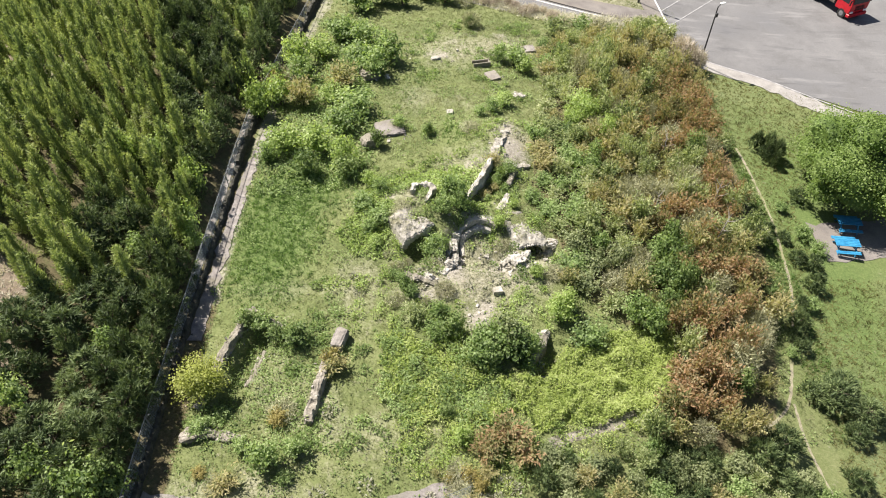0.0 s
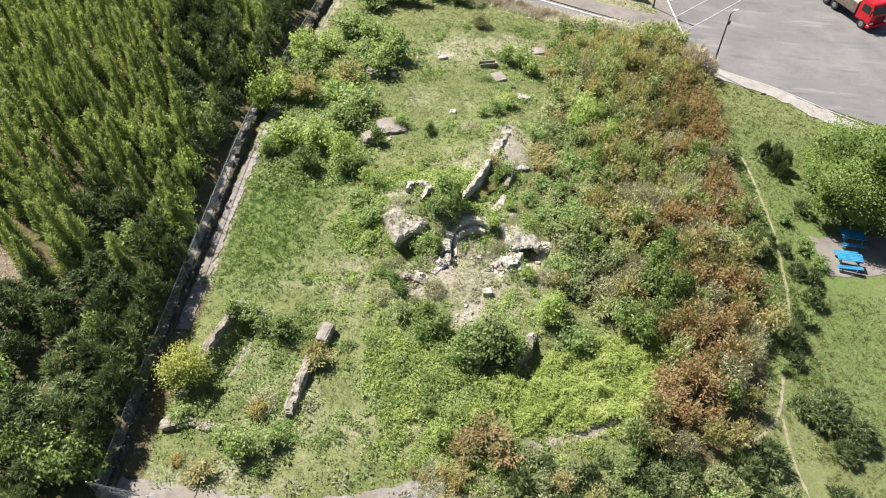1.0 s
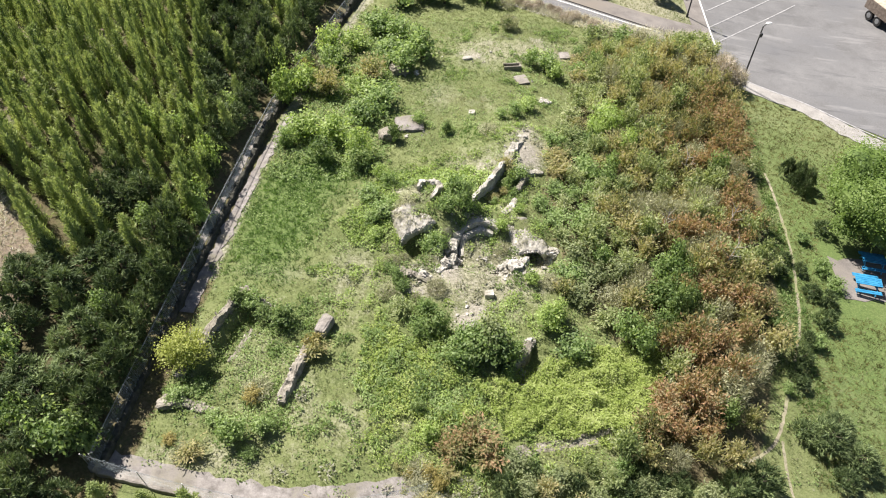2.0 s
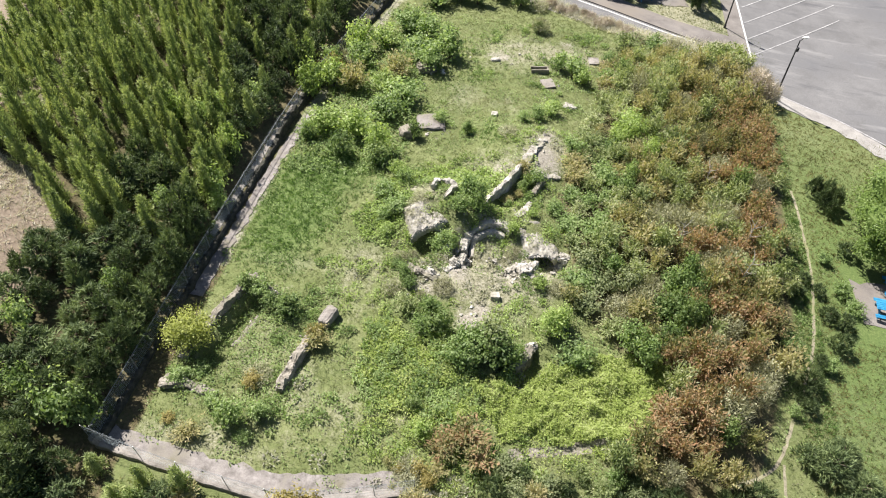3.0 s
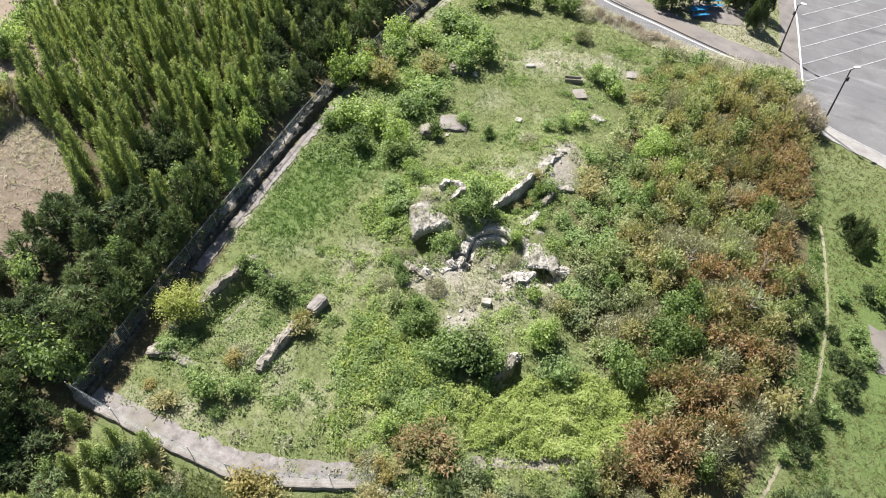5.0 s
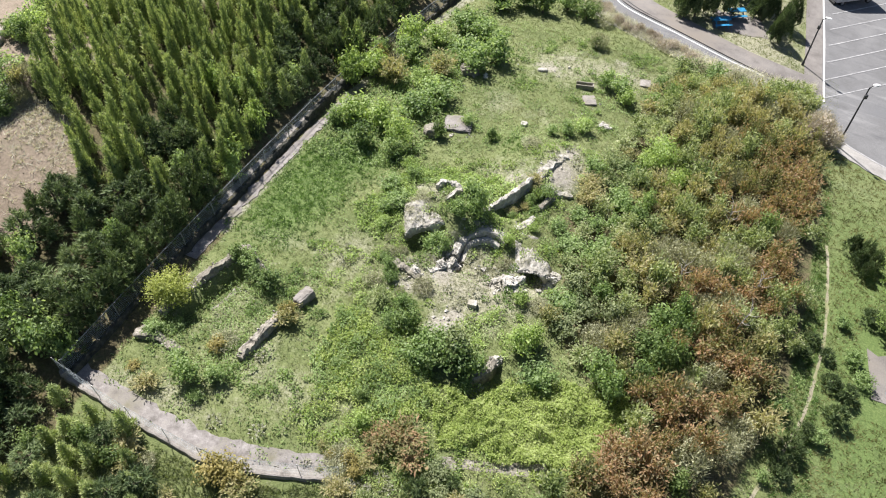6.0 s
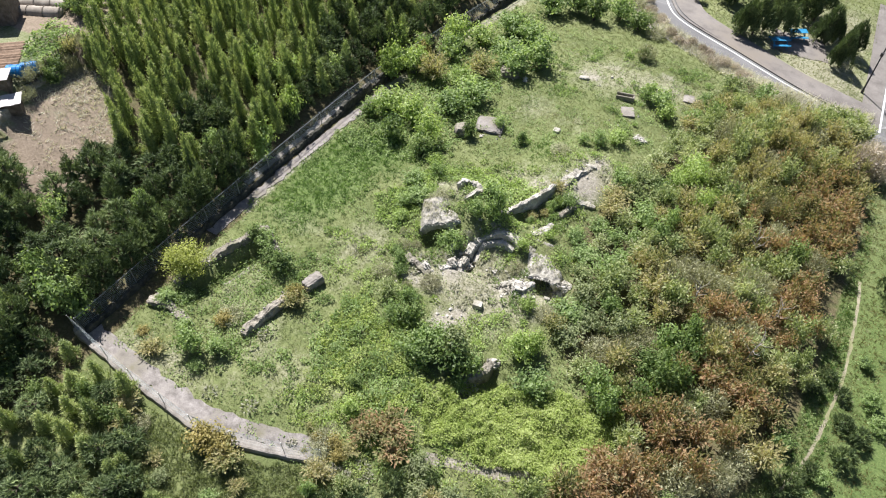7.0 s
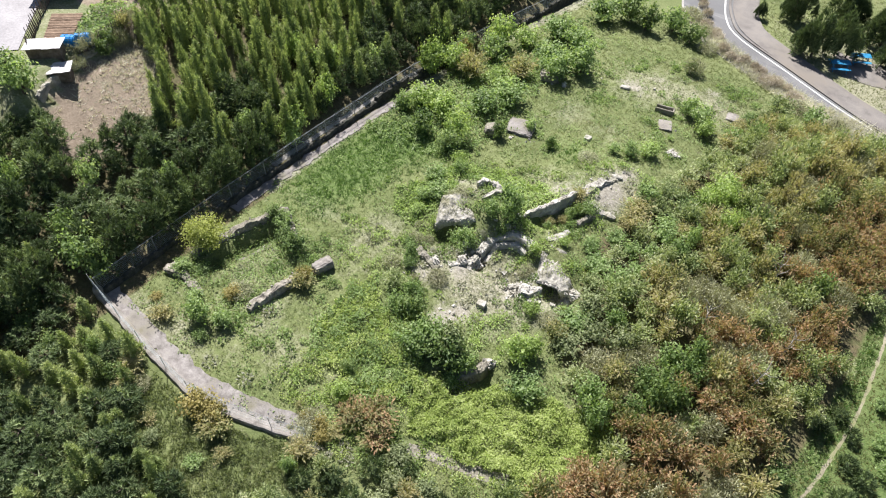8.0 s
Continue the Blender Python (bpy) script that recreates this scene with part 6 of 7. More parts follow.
def strewn(rng, n, area, keep):
    x, y = rng.uniform(area[0], area[2], n), rng.uniform(area[1], area[3], n)
    k = np.array([keep(a, b) for a, b in zip(x, y)])
    return np.column_stack([x, y])[k]


IVY = within([(3.3, 19.36), (5.06, 20.02), (7.37, 21.56), (10.01, 23.54), (14.08, 23.98), (13.64, 20.02), (10.89, 17.49), (6.6, 17.16), (4.62, 16.94)])
VINES = within([(-3.6, 19.69), (-2.97, 23.1), (-0.11, 22.44), (3.52, 19.58), (3.3, 17.16), (-1.1, 16.5), (-3.0, 17.05)])
CREEP = within([(-6.82, 29.7), (-5.06, 34.76), (-1.32, 35.86), (3.3, 36.96), (1.1, 33.22), (-3.52, 33.66), (-2.97, 27.94), (-5.28, 28.16)])
NORTH = within([(-12.98, 33.0), (-13.2, 37.4), (-10.45, 48.4), (-9.35, 59.4), (-5.28, 57.2), (-5.72, 44.0), (-5.06, 36.3), (-7.7, 34.1)])


WAY = smooth_line([(23.87, 43.34), (24.09, 40.7), (24.2, 35.2), (23.87, 31.9), (23.32, 28.27), (22.33, 25.3), (21.34, 22.77), (20.46, 20.46), (19.36, 18.92), (17.16, 17.49)], 0.3) + smooth_line([(20.46, 19.8), (20.35, 17.6), (20.68, 15.4), (21.45, 12.1)], 0.3)
WAY_AT = np.array([(p.x, p.y) for p in WAY])


def off_path(x, y):
    return np.min(np.hypot(WAY_AT[:, 0] - x, WAY_AT[:, 1] - y)) > 0.17


def open_site(x, y):
    if in_thicket(x, y) or IVY(x, y) or x < wall_x(y) + 1.1:
        return False
    return R.uniform() > 1.1 * share_of("bare", x, y) and (y < np.interp(x, (-14, -7, -3.5, 0, 4, 8, 12, 20), (68, 68, 67.5, 66, 63.3, 61.5, 60.5, 60)) or x > 19)


def site_area(x, y):
    south = 12.05 + (0.12 * x * x * 0.02 if x < 0 else 0.25 * x)
    return open_site(x, y) and x < 24.2 and y > south and (x < 16 or off_path(x, y))


grass = strewn(R, 68000, (-15, 11, 24, 67), site_area)
lush_flag = np.array([share_of("lush", x, y) > R.uniform(0.2, 0.7) for x, y in grass])
dry_flag = np.array([share_of("dry", x, y) > R.uniform(0.25, 1.0) for x, y in grass])
tufts("lush_grass", grass[lush_flag], 7, 0.26, 0.04, GRASS_LUSH, "tall bright green grass below the fence", seed=4)
tufts("straw_grass", grass[dry_flag & ~lush_flag], 6, 0.20, 0.024, GRASS_DRY, "dry straw-coloured grass among the ruins", seed=5, lean=1.4)
tufts("meadow_grass", grass[~dry_flag & ~lush_flag], 7, 0.17, 0.028, GRASS, "rough green grass and weeds on the slope", seed=6, lean=1.2)
east = strewn(R, 19000, (22, 8, 42, 55), lambda x, y: off_path(x, y) and y < 55.0 - 0.35 * (x - 24) and not (26.5 < x < 37 and 30 < y < 38) and not in_thicket(x, y))
tufts("east_meadow_grass", east[::6], 7, 0.2, 0.034, GRASS, "pale meadow grass beside the path", seed=7, lean=1.2)
tufts("east_meadow_grass", np.concatenate([east[k::6] for k in range(1, 6)]), 7, 0.2, 0.034, GRASS_MEADOW, "green meadow grass beside the path", seed=17, lean=1.2)
south = strewn(R, 9000, (-16, 2, 24, 12.5), lambda x, y: y < np.interp(x, (-16, -5, -2, 1.3, 2, 2.1), (10.6, 10.6, 11.1, 12.6, 13, 14)) and y > min(1.8 + 0.8 * (x + 8.1), 10.5) - 2)
court = strewn(np.random.default_rng(33), 2600, (-2.6, 24.2, 5.6, 30.4), lambda x, y: math.hypot((x - 1.6) / 3.8, (y - 27.3) / 3.0) < 1 + 0.4 * noise.noise((x, y, 7)) and noise.noise((x * 0.8, y * 0.8, 15)) > -0.12)
tufts("court_weeds", court[::2], 5, 0.16, 0.024, GRASS, "thin green weeds on the pale floor of the ruin", seed=31, lean=1.3)
tufts("court_straw", court[1::2], 5, 0.18, 0.02, GRASS_DRY, "thin dry weeds on the pale floor of the ruin", seed=32, lean=1.4)
tufts("south_grass", south, 5, 0.26, 0.045, GRASS, "rough grass outside the fence", seed=8)
tall_south = strewn(R, 3600, (-10, 6, 2, 12.6), lambda x, y: y < np.interp(x, (-16, -5, -2, 1.3), (10.4, 10.5, 11.0, 12.6)))
tufts("south_tall_grass", tall_south, 6, 0.34, 0.03, LEAF_GREY, "tall grass outside the fence", seed=21, lean=0.6)
def clods(n, seed):
    """Clods of dry clay on the bare field."""
    rng = np.random.default_rng(seed)
    heap = Heap()
    for x, y in strewn(rng, n, (-29, 15.5, -21, 26.5), in_dirt):
        r = 0.02 + 0.07 * rng.uniform() ** 4
        heap.add(*shard(rng, (x, y, H(x, y) + 0.2 * r), r))
    return tagged(new("clay_clods", heap.mesh("clay_clods", SOIL)), "dry clay clods on the bare field", "soil", kind="stuff")


clods(420, 5)
field = strewn(R, 2600, (-30, 15, -20, 28), lambda x, y: in_dirt(x, y) and R.uniform() < 0.25 + 0.1 * (y - 20))
tufts("field_straw", field, 6, 0.42, 0.03, PALE_STRAW, "dry straw tufts on the clay field", seed=22, lean=1.5)
islands = strewn(R, 11000, (1, 64, 21, 86), lambda x, y: y > np.interp(x, (1.1, 2.4, 4.5, 9.6, 14.4, 18.3, 20.6), (77.4, 74, 71.3, 68.8, 67.0, 66.3, 66.2)) and x < 20.4 and not (11 < x < 17.6 and 68.9 < y - 0.22 * (x - 11.5) < 72.7))
tufts("verge_grass", islands, 3, 0.22, 0.045, GRASS, "dry mown grass under the pines", seed=9, lean=1.3)


def ragged(test, seed, by=0.9):
    """A region with a wandering edge."""
    def inside(x, y):
        return test(x + by * noise.noise((x * 0.8, y * 0.8, seed)) + 0.5 * by * noise.noise((x * 2.3, y * 2.3, seed)), y + by * noise.noise((x * 0.8, y * 0.8, seed + 7)) + 0.5 * by * noise.noise((x * 2.3, y * 2.3, seed + 7)))
    return inside


def creeper(name, keep, n, area, leaf, material, label, deep=0.35, seed=1):
    """A sheet of overlapping leaves at varying height above the ground."""
    rng = np.random.default_rng(seed)
    p = strewn(rng, n, area, keep)
    lift = np.array([0.06 + deep * max(0.0, 0.5 + noise.noise((x * 0.9, y * 0.9, seed)) + 0.5 * noise.noise((x * 2.6, y * 2.6, seed))) * rng.uniform(0.6, 1.05) for x, y in p])
    q = np.column_stack([p, height(p[:, 0], p[:, 1]) + lift])
    h = Heap()
    run = np.column_stack([rng.normal(size=(len(q), 2)) + np.array([0.5, -0.5]), 0.25 + 0.3 * rng.normal(size=len(q))])
    h.leaves(leaf_strips(rng, q, unit(run), leaf * 1.6, leaf * 0.62, 0.3))
    return tagged(new(name, h.mesh(name, material)), label, "creeper", kind="stuff")


STRIP = np.array([(p.x, p.y) for p in smooth_line([(5.5, 16.05), (6.7, 16.45), (8.2, 17.0), (9.6, 17.6), (10.6, 18.0)], 0.2)])


def off_strip(x, y):
    return np.min(np.hypot(STRIP[:, 0] - x, STRIP[:, 1] - y)) > 0.26 + 0.3 * noise.noise((x * 1.5, y * 1.5, 6))


ivy_bed = ragged(IVY, 1)
creeper("vine_carpet", lambda x, y: off_strip(x, y) and ivy_bed(x, y), 100000, (1, 15, 16, 26), 0.095, VINE, "bright yellow-green vine carpet over the slope", 0.6, 1)
creeper("vine_patch", ragged(lambda x, y: VINES(x, y) and noise.noise((x * 0.5, y * 0.5, 4)) > -0.1, 2), 24000, (-7, 15, 6, 25), 0.115, VINE, "green creeper over the slope below the ruin", 0.4, 2)
creeper("vine_patch_dark", ragged(lambda x, y: VINES(x, y) and noise.noise((x * 0.6, y * 0.6, 9)) > -0.15, 9), 24000, (-7, 15, 6, 25), 0.115, LEAF_GREEN, "darker green creeper among the vines", 0.5, 6)
creeper("weeds", lambda x, y: site_area(x, y) and noise.noise((x * 0.55, y * 0.55, 3)) + 0.6 * noise.noise((x * 1.9, y * 1.9, 5)) > 0.10, 80000, (-14, 12, 24, 60), 0.10, LEAF_GREEN, "low green weeds scattered through the grass", 0.16, 7)
creeper("weed_patch", ragged(CREEP, 5), 16000, (-8, 26, 5, 38), 0.15, LEAF_LIME, "low light-green weeds round the ruin walls", 0.3, 3)
creeper("weed_bank", ragged(NORTH, 6), 18000, (-14, 32, -3, 61), 0.16, LEAF_GREEN, "green weeds under the northern bushes", 0.35, 4)
ROOM = within([(-12.76, 15.4), (-11.33, 23.76), (-5.94, 22.55), (-7.04, 15.18)])
creeper("room_weeds", ragged(lambda x, y: ROOM(x, y) and noise.noise((x * 0.7, y * 0.7, 2)) > -0.1, 8), 10000, (-14, 14, -4, 25), 0.10, LEAF_GREEN, "light green weeds filling the small ruined room", 0.35, 8)


def weed_clumps(name, spots, leaf, material, label, seed=1):
    """Low weeds and seedlings: many small tufts of upright leaves, each at its x, y with its radius and height."""
    rng = np.random.default_rng(seed)
    h = Heap()
    for x, y, r, t in spots:
        n = int(26 + 90 * r)
        a, d = rng.uniform(0, 6.283, n), r * np.sqrt(rng.uniform(0, 1, n))
        px, py = x + np.cos(a) * d, y + np.sin(a) * d
        up = t * rng.uniform(0.25, 1.0, n) * (1 - 0.5 * (d / r) ** 2)
        q = np.column_stack([px, py, height(px, py) + up])
        out = np.column_stack([np.cos(a) * d / r, np.sin(a) * d / r, np.full(n, 0.7)])
        h.leaves(leaf_strips(rng, q, out, leaf * 1.4, leaf * 0.6, 0.5))
    return tagged(new(name, h.mesh(name, material)), label, "weeds", kind="stuff")


def clump_spots(n, area, keep, r0, r1, t0, t1):
    return [(x, y, R.uniform(r0, r1), R.uniform(t0, t1)) for x, y in strewn(R, n, area, keep)]


near_ruin = ragged(within([(-6.5, 24), (-5.5, 35), (-1, 38), (6, 44), (8, 36), (8, 25), (4, 19.5), (-4, 20)]), 21)
below = ragged(within([(-2.4, 14.5), (-2.6, 20.5), (0, 23.5), (4, 21), (12, 24), (11, 17), (4, 13.8)]), 22)
weed_clumps("weed_tufts", clump_spots(1500, (-13.5, 13, 9, 60), lambda x, y: site_area(x, y) and noise.noise((x * 0.35, y * 0.35, 17)) + 0.5 * noise.noise((x * 1.3, y * 1.3, 18)) > 0.12 and share_of("lush", x, y) < 0.5, 0.15, 0.42, 0.12, 0.38), 0.12, LEAF_GREEN, "small green weed tufts in the grass", 31)
weed_clumps("light_weed_tufts", clump_spots(420, (-8, 13, 9, 44), lambda x, y: site_area(x, y) and (near_ruin(x, y) or below(x, y)) and share_of("dry", x, y) < 0.8, 0.2, 0.5, 0.2, 0.5), 0.12, LEAF_LIME, "light green leafy weeds round the ruin", 32)
weed_clumps("vine_mounds", clump_spots(330, (-6, 13, 13, 25), lambda x, y: below(x, y) and y < 23.5 and off_strip(x, y - 0.3) and off_strip(x, y), 0.3, 0.65, 0.25, 0.6), 0.10, VINE, "mounded bright green creepers on the slope", 33)
weed_clumps("dry_weed_tufts", clump_spots(420, (-6, 12.5, 9, 44), lambda x, y: site_area(x, y) and (share_of("dry", x, y) > 0.45 or y < 14), 0.15, 0.4, 0.12, 0.32), 0.13, GRASS_DRY, "dry straw-coloured weed tufts", 34)
GARDEN = within([(-29.0, 23.2), (-30.4, 23.4), (-33.2, 26.0), (-33.4, 28.0), (-31, 28.5), (-29.2, 26.5)])
creeper("garden_weeds", ragged(GARDEN, 12, 0.4), 5000, (-35, 22, -28, 30), 0.18, LEAF_GREEN, "green vegetables and weeds beside the tilled bed", 0.4, 13)
verge = strewn(R, 8500, (-2, 59, 22, 71), lambda x, y: abs(y - (62.0 + 0.028 * (x - 14) ** 2 - 0.4)) < 1.3)
tufts("dry_verge_grass", verge, 6, 0.6, 0.035, PALE_STRAW, "tall pale dry grass along the lane", seed=12, lean=0.9)


# ---- dead trees in the thicket ----
def dead_tree(x, y, tall, lean, turn):
    root = empty("dead_tree", x, y, H(x, y), turn, "bare grey dead tree standing in the thicket", "dead tree")
    bm = bmesh.new()
    top = Vector((lean, 0, tall))
    rod(bm, (0, 0, -0.2), top * 0.6, 0.05, 0.035, 7)
    rod(bm, top * 0.59, top, 0.035, 0.012, 6)
    part("trunk", bm, DEADWOOD, root)
    for i in range(7):
        s = 0.45 + 0.07 * i
        a = i * 2.3
        bm = bmesh.new()
        k = top * s + Vector((math.cos(a) * 0.45, math.sin(a) * 0.45, 0.35))
        rod(bm, top * s, k, 0.022, 0.012, 5)
        rod(bm, k, k + Vector((math.cos(a + 0.6) * 0.3, math.sin(a + 0.6) * 0.3, 0.3)), 0.012, 0.005, 4)
        part("branch", bm, DEADWOOD, root)


for x, y, t, l, a in ((18.2, 31.0, 3.6, 0.5, 20), (19.0, 34.5, 3.2, 0.4, 60), (14.5, 33.0, 3.0, 0.3, 100), (16.8, 40.0, 3.0, -0.4, 30)):
    dead_tree(x, y, t, l, a)


# ---- picnic tables ----
def picnic_table(x, y, turn, label):
    root = empty("picnic_table", x, y, H(x, y) + 0.03, turn, label, "picnic table", "blue picnic tables")
    for i in range(5):
        bm = bmesh.new()
        box(bm, -0.85, -0.37 + i * 0.15, 0.71, 0.85, -0.235 + i * 0.15, 0.75, 0.006)
        part("top_board", bm, BLUE, root)
    for s in (-1, 1):
        for k in range(2):
            bm = bmesh.new()
            box(bm, -0.85, s * 0.72 - 0.145 + k * 0.15, 0.42, 0.85, s * 0.72 - 0.01 + k * 0.15, 0.455, 0.006)
            part("seat_board", bm, BLUE, root)
    for sx in (-0.6, 0.6):
        for s in (-1, 1):
            bm = bmesh.new()
            rod(bm, (sx, s * 0.18, 0.70), (sx, s * 0.68, 0.0), 0.04, 0.04, 6)
            part("leg", bm, BLUE, root)
        bm = bmesh.new()
        box(bm, sx - 0.03, -0.85, 0.375, sx + 0.03, 0.85, 0.418)
        part("crossbar", bm, BLUE, root)
    return root


picnic_table(*(29.92, 35.09), -6, "blue painted wooden picnic table in deep shade")
picnic_table(*(28.875, 32.89), -6, "blue painted wooden picnic table at the paving edge")
picnic_table(*(12.3, 69.8), 28, "blue painted picnic table under the pines")
picnic_table(*(13.45, 72.46), 28, "blue painted picnic table beside the lawn")


# ---- street lamps ----
def street_lamp(x, y, tall, turn, label):
    root = empty("street_lamp", x, y, H(x, y), turn, label, "street lamp", "street lamps")
    bm = bmesh.new()
    rod(bm, (0, 0, -0.2), (0, 0, tall), 0.085, 0.05, 12)
    part("pole", bm, DARK_POLE, root)
    bm = bmesh.new()
    rod(bm, (0, 0, 0), (0, 0, 0.35), 0.13, 0.11, 12)
    part("base_collar", bm, DARK_POLE, root)
    bm = bmesh.new()
    rod(bm, (0, 0, tall - 0.05), (0.25, 0, tall + 0.2), 0.04, 0.035, 8)
    part("arm", bm, DARK_POLE, root)
    bm = bmesh.new()
    bmesh.ops.create_uvsphere(bm, u_segments=16, v_segments=8, radius=1, matrix=Matrix.Translation((0.42, 0, tall + 0.24)) @ Matrix.Diagonal((0.30, 0.14, 0.08, 1)))
    part("lamp_head", bm, LAMP_WHITE, root, "white oval lamp head")
    bm = bmesh.new()
    box(bm, -0.12, -0.22, tall - 0.95, 0.12, -0.04, tall - 0.6, 0.02)
    part("junction_box", bm, DARK_POLE, root)
    return root


street_lamp(*(24.2, 56.1), 5.9, 20, "dark steel street lamp with a white oval head")
street_lamp(*(20.6, 67.6), 4.8, -20, "dark steel street lamp beside the paved strip")


# ---- vehicles ----
def wheel_set(root, spots, r, w):
    for x, y in spots:
        bm = bmesh.new()
        rod(bm, (x, y - w / 2, r), (x, y + w / 2, r), r, r, 20)
        t = part("wheel", bm, TYRE, root)
        bm = bmesh.new()
        s = 1 if y > 0 else -1
        rod(bm, (x, y + s * w * 0.48, r), (x, y + s * w * 0.53, r), r * 0.58, r * 0.5, 16)
        part("rim", bm, STEEL, t, "grey steel rim")


def truck(x, y, turn):
    """A tipper lorry; its front is towards its own +x."""
    root = empty("truck", x, y, H(x, y) + 0.055, turn, "red lorry with a sandy load parked on asphalt", "truck")
    bm = bmesh.new()
    prof = [(-1.0, 0.75), (0.95, 0.75), (1.05, 1.25), (1.0, 1.75), (0.72, 2.75), (0.55, 2.92), (-0.95, 2.92), (-1.0, 2.8)]
    vs = [[bm.verts.new((px, s, pz)) for px, pz in prof] for s in (-1.2, 1.2)]
    bm.faces.new(vs[0])
    bm.faces.new(vs[1][::-1])
    for i in range(len(prof)):
        j = (i + 1) % len(prof)
        bm.faces.new((vs[0][j], vs[0][i], vs[1][i], vs[1][j]))
    bmesh.ops.bevel(bm, geom=bm.edges[:], offset=0.06, segments=2, affect="EDGES")
    cab = part("cab", bm, RED, root)
    bm = bmesh.new()
    tilt = Matrix.Translation((0.90, 0, 2.22)) @ Euler((0, radians(-15.6), 0)).to_matrix().to_4x4()
    box(bm, -0.015, -1.02, -0.40, 0.02, 1.02, 0.40, 0.01, tilt)
    part("windscreen", bm, GLASS, cab, "dark windscreen")
    for s in (-1, 1):
        bm = bmesh.new()
        box(bm, -0.55, s * 1.205 - 0.008, 1.75, 0.55, s * 1.205 + 0.008, 2.5)
        part("side_window", bm, GLASS, cab)
        bm = bmesh.new()
        box(bm, 0.85, s * 1.42 - 0.09, 1.75, 0.93, s * 1.42 + 0.09, 2.35, 0.02)
        box(bm, 0.84, min(s * 1.2, s * 1.36), 2.2, 0.88, max(s * 1.2, s * 1.36), 2.24)
        part("mirror", bm, TYRE, cab)
        bm = bmesh.new()
        box(bm, 0.96, s * 0.9 - 0.18, 0.86, 1.09, s * 0.9 + 0.18, 1.05, 0.02)
        part("headlight", bm, LAMP_WHITE, cab)
    bm = bmesh.new()
    box(bm, 0.7, -1.22, 0.42, 1.16, 1.22, 0.78, 0.05)
    part("bumper", bm, RED, root)
    bm = bmesh.new()
    for i in range(4):
        box(bm, 1.03, -0.6, 1.12 + 0.13 * i, 1.075, 0.6, 1.18 + 0.13 * i)
    part("grille", bm, TYRE, cab)
    bm = bmesh.new()
    box(bm, -6.2, -0.45, 0.75, -1.02, 0.45, 0.98)
    part("chassis", bm, TYRE, root)
    bm = bmesh.new()
    box(bm, -6.3, -1.22, 1.0, -1.2, 1.22, 1.12)
    for s in (-1, 1):
        box(bm, -6.3, s * 1.19 - 0.04, 1.125, -1.2, s * 1.19 + 0.04, 2.1, 0.01)
    box(bm, -1.28, -1.145, 1.125, -1.2, 1.145, 2.3, 0.01)
    box(bm, -6.3, -1.145, 1.125, -6.22, 1.145, 2.1, 0.01)
    part("load_bed", bm, WOOD, root)
    n = 9
    v = [(-6.2 + 4.9 * i / (n - 1), -1.13 + 2.26 * j / (n - 1), 1.75 + 0.35 * math.sin(math.pi * i / (n - 1)) * math.sin(math.pi * j / (n - 1)) + 0.08 * noise.noise((i, j, 4))) for i in range(n) for j in range(n)]
    v += [(px, py, 1.13) for px, py, _ in v]
    f = [(i * n + j, (i + 1) * n + j, (i + 1) * n + j + 1, i * n + j + 1) for i in range(n - 1) for j in range(n - 1)]
    part("load", mesh_of("load", v, f, LOAD), None, root, "sandy load heaped in the bed")
    wheel_set(root, [(0.1, 1.05), (0.1, -1.05), (-4.0, 1.0), (-4.0, -1.0), (-5.3, 1.0), (-5.3, -1.0)], 0.5, 0.32)


truck(*(43.56, 68.2), -68)


def van(x, y, turn):
    root = empty("van", x, y, H(x, y) + 0.055, turn, "white van parked in a bay", "van")
    bm = bmesh.new()
    prof = [(-2.6, 0.45), (2.45, 0.45), (2.6, 0.9), (2.35, 1.25), (1.65, 1.95), (1.3, 2.1), (-2.5, 2.1), (-2.62, 1.9)]
    vs = [[bm.verts.new((px, s, pz)) for px, pz in prof] for s in (-0.95, 0.95)]
    bm.faces.new(vs[0])
    bm.faces.new(vs[1][::-1])
    for i in range(len(prof)):
        j = (i + 1) % len(prof)
        bm.faces.new((vs[0][j], vs[0][i], vs[1][i], vs[1][j]))
    bmesh.ops.bevel(bm, geom=bm.edges[:], offset=0.08, segments=2, affect="EDGES")
    body = part("body", bm, WHITE, root)
    bm = bmesh.new()
    box(bm, -0.015, -0.8, -0.42, 0.02, 0.8, 0.42, 0.01, Matrix.Translation((2.03, 0, 1.63)) @ Euler((0, radians(-45), 0)).to_matrix().to_4x4())
    part("windscreen", bm, GLASS, body, "dark windscreen")
    for s in (-1, 1):
        for x0, x1 in ((0.75, 1.55), (-0.6, 0.6), (-2.2, -0.8)):
            bm = bmesh.new()
            box(bm, x0, s * 0.952 - 0.01, 1.3, x1, s * 0.952 + 0.01, 1.85)
            part("side_window", bm, GLASS, body)
        bm = bmesh.new()
        box(bm, 2.46, s * 0.68 - 0.17, 0.80, 2.62, s * 0.68 + 0.17, 0.98, 0.02)
        part("headlight", bm, LAMP_WHITE, body)
    bm = bmesh.new()
    box(bm, 2.4, -0.93, 0.3, 2.68, 0.93, 0.55, 0.04)
    part("bumper", bm, TYRE, root)
    wheel_set(root, [(1.6, 0.82), (1.6, -0.82), (-1.6, 0.82), (-1.6, -0.82)], 0.34, 0.24)


van(*(24.53, 84.04), 216)


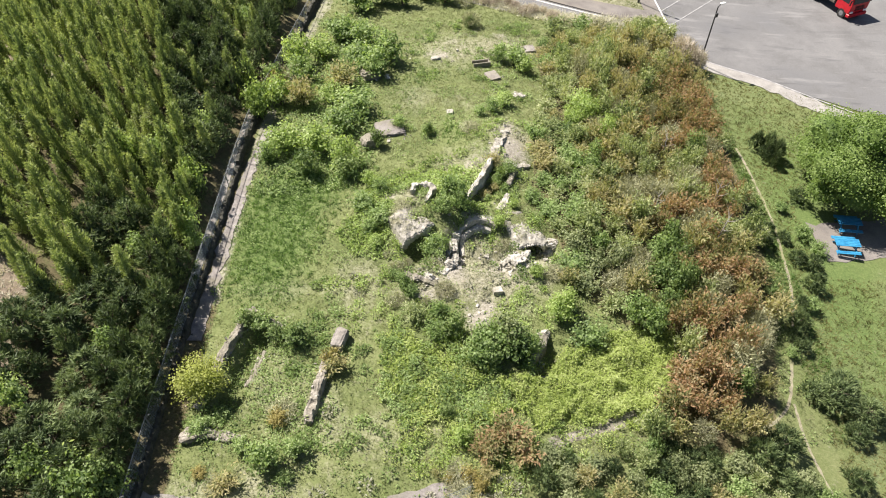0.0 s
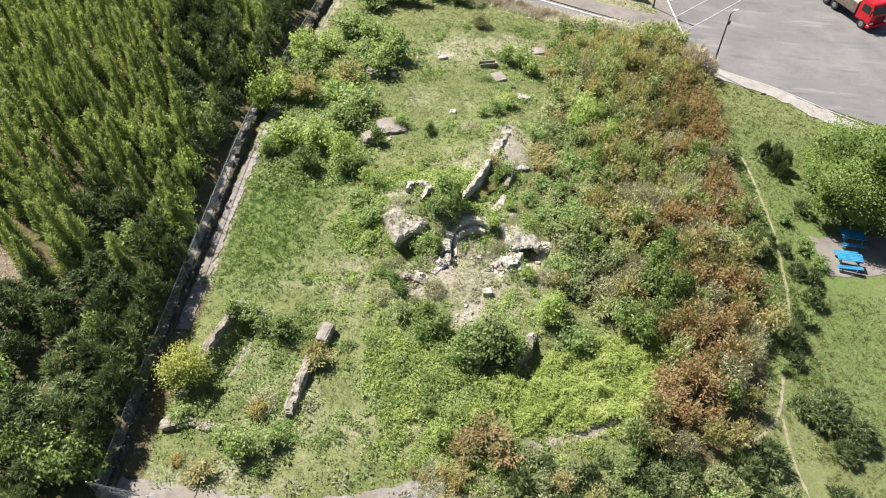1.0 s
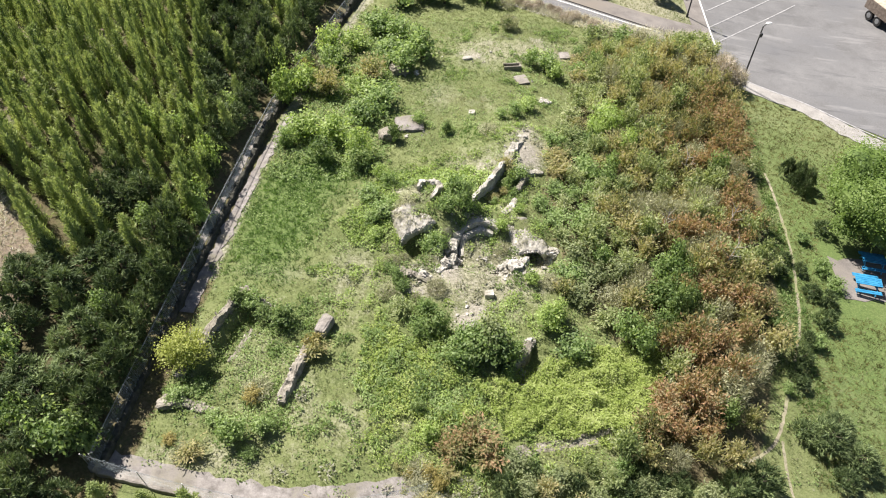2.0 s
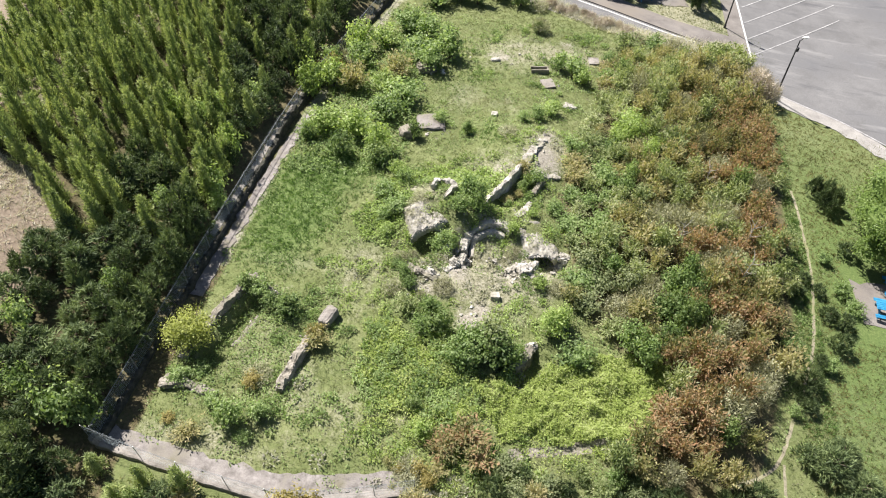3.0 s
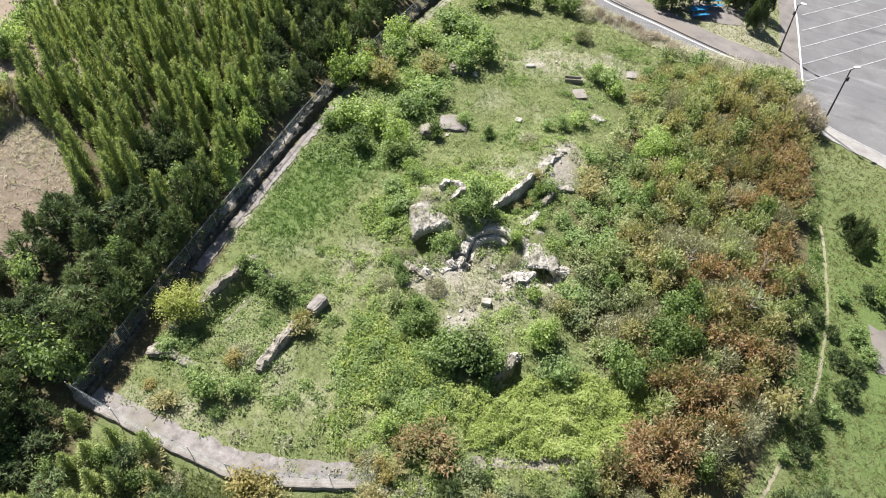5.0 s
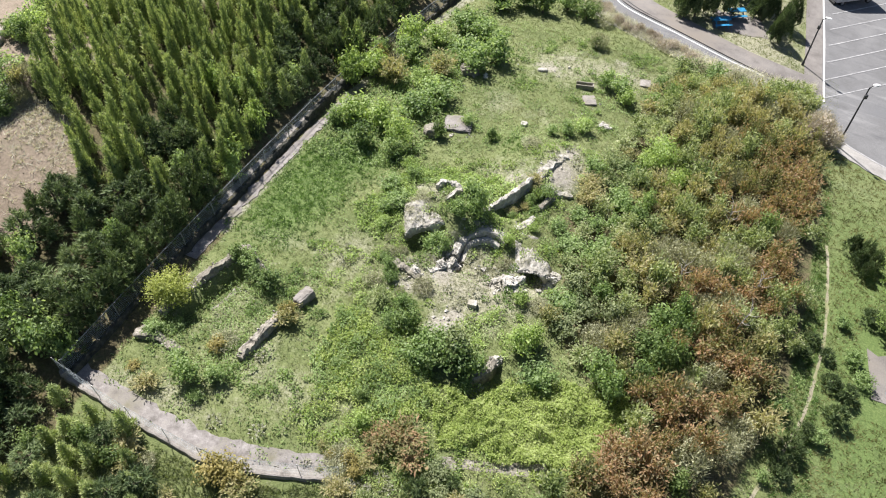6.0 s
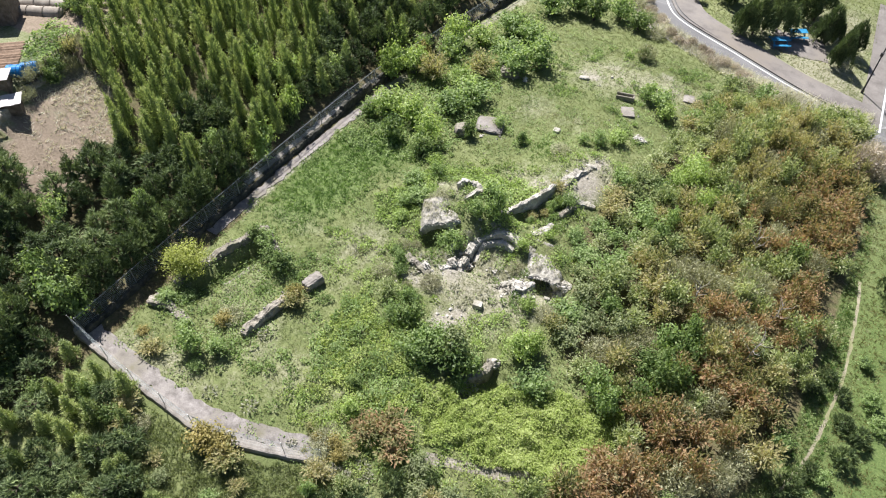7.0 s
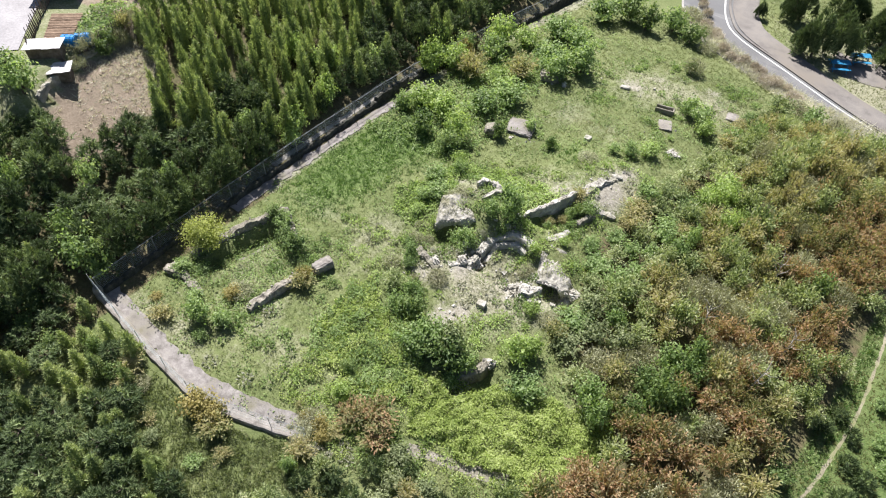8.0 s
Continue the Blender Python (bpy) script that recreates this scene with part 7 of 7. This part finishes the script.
# ---- smallholding behind the plantation ----
def shed(x, y, turn, w, d, tall, label):
    root = empty("shed", x, y, H(x, y), turn, label, "shed")
    for i, (x0, y0, x1, y1) in enumerate([(-w / 2, -d / 2, w / 2, -d / 2 + 0.08), (-w / 2, d / 2 - 0.08, w / 2, d / 2), (-w / 2, -d / 2 + 0.085, -w / 2 + 0.08, d / 2 - 0.085), (w / 2 - 0.08, -d / 2 + 0.085, w / 2, d / 2 - 0.085)]):
        bm = bmesh.new()
        box(bm, x0, y0, -0.3, x1, y1, tall)
        part("wall", bm, WOOD, root)
    for k in range(4):
        bm = bmesh.new()
        x0 = -w / 2 - 0.15 + (w + 0.3) * k / 4
        box(bm, x0, -d / 2 - 0.2, tall + 0.02 + 0.03 * (k % 2), x0 + (w + 0.3) / 4 + 0.05, d / 2 + 0.2, tall + 0.05 + 0.03 * (k % 2))
        part("roof_sheet", bm, WHITE, root, "weathered white roof sheet")


shed(-29.7, 20.6, 42, 2.2, 0.95, 0.8, "low timber shed with pale roof sheets")
shed(-27.95, 20.25, 50, 1.2, 0.9, 0.6, "small timber hutch with a white roof sheet")


shed(-37.2, 26.2, 42, 3.2, 2.4, 2.1, "dark timber garden house with a white roof")


def barrel(x, y, turn, label):
    root = empty("water_barrel", x, y, H(x, y), turn, label, "barrel", "blue barrels")
    bm = bmesh.new()
    rod(bm, (-0.5, 0, 0.45), (0.5, 0, 0.45), 0.42, 0.42, 18)
    bmesh.ops.bevel(bm, geom=[e for e in bm.edges if len(e.link_faces) == 2 and e.calc_face_angle(0) > 1], offset=0.05, segments=2, affect="EDGES")
    part("drum", bm, BIN, root)
    for px in (-0.2, 0.2):
        bm = bmesh.new()
        rod(bm, (px - 0.03, 0, 0.45), (px + 0.03, 0, 0.45), 0.445, 0.445, 18)
        part("hoop", bm, BIN, root)


barrel(-29.35, 22.2, 32, "blue plastic drum lying by the garden fence")
barrel(-29.3, 23.1, 48, "smaller blue plastic drum by the fence")


def tarp_shelter(x, y, turn):
    """Two low humps of canvas over hoops, sagging between them."""
    root = empty("garden_tunnel", x, y, H(x, y), turn, "low grey-brown canvas tunnels in the garden", "garden tunnel")
    for k, off in enumerate((-0.55, 0.6)):
        n, m, v = 22, 11, []
        for i in range(n):
            for j in range(m):
                a = math.pi * j / (m - 1)
                r = 0.5 * (1 - 0.06 * math.sin(i * 1.4) ** 2) + 0.03 * noise.noise((i * 0.5, j * 0.7, k))
                v.append((-1.9 + 3.8 * i / (n - 1), off + r * 1.05 * math.cos(a), r * 1.15 * math.sin(a) - 0.05))
        f = [(i * m + j, (i + 1) * m + j, (i + 1) * m + j + 1, i * m + j + 1) for i in range(n - 1) for j in range(m - 1)]
        f += [tuple(range(m)), tuple(reversed(range((n - 1) * m, n * m)))]
        part("canvas", mesh_of("canvas", v, f, CANVAS, True), None, root)
        for i in (-1.88, -0.6, 0.65, 1.88):
            bm = bmesh.new()
            for j in range(8):
                a, b = math.pi * j / 8, math.pi * (j + 1) / 8
                rod(bm, (i, off + 0.55 * math.cos(a), 0.6 * math.sin(a) - 0.05), (i, off + 0.55 * math.cos(b), 0.6 * math.sin(b) - 0.05), 0.018, 0.018, 5)
            part("hoop", bm, WOOD, root)


tarp_shelter(-35.7, 28.9, 25)


def garden_bed(pts, label):
    cx, cy = np.mean([p[0] for p in pts]), np.mean([p[1] for p in pts])
    root = empty("garden_bed", cx, cy, H(cx, cy), 0, label, "garden bed")
    (x0, y0), (x1, y1), (x2, y2), (x3, y3) = pts
    n, m, v = 34, 10, []
    for i in range(n):
        for j in range(m):
            s, t = i / (n - 1), j / (m - 1)
            px = (x0 * (1 - s) + x1 * s) * (1 - t) + (x3 * (1 - s) + x2 * s) * t
            py = (y0 * (1 - s) + y1 * s) * (1 - t) + (y3 * (1 - s) + y2 * s) * t
            v.append((px - cx, py - cy, H(px, py) - H(cx, cy) + 0.09 + 0.05 * math.sin(s * 62) + 0.03 * noise.noise((px * 3, py * 3, 1))))
    f = [(i * m + j, (i + 1) * m + j, (i + 1) * m + j + 1, i * m + j + 1) for i in range(n - 1) for j in range(m - 1)]
    part("tilled_earth", mesh_of("tilled_earth", v, f, BED), None, root, "tilled brown furrows")


garden_bed([(-31.6, 21.4), (-34.4, 23.8), (-32.7, 25.3), (-30.2, 22.7)], "tilled brown vegetable bed")


def paling(pts, label, seed=0):
    rng = np.random.default_rng(seed)
    line = smooth_line(pts, 0.16)
    root = empty("paling_fence", line[0].x, line[0].y, H(line[0].x, line[0].y), 0, label, "fence")
    ox, oy, oz = root.location
    for p in line:
        bm = bmesh.new()
        t = rng.uniform(0.8, 1.3)
        rod(bm, (0, 0, -0.15), (rng.normal() * 0.06, rng.normal() * 0.06, t), 0.04, 0.025, 5)
        part("stake", bm, WOOD, root).location = (p.x - ox, p.y - oy, H(p.x, p.y) - oz)


paling([(-30.6, 19.9), (-31.9, 20.8), (-34.4, 22.9), (-36.4, 24.9)], "rough grey stake fence round the garden", 1)
paling([(-28.7, 22.3), (-29.0, 24.2), (-29.2, 26.5)], "leaning grey stake fence on the bank", 2)
ribbon("ground_yard", [(-33.6, 17.6), (-36.8, 20.5), (-40.8, 24.5), (-45, 29)], 5.5, 0.06, YARD, 4, label="bright white concrete yard", category="yard")
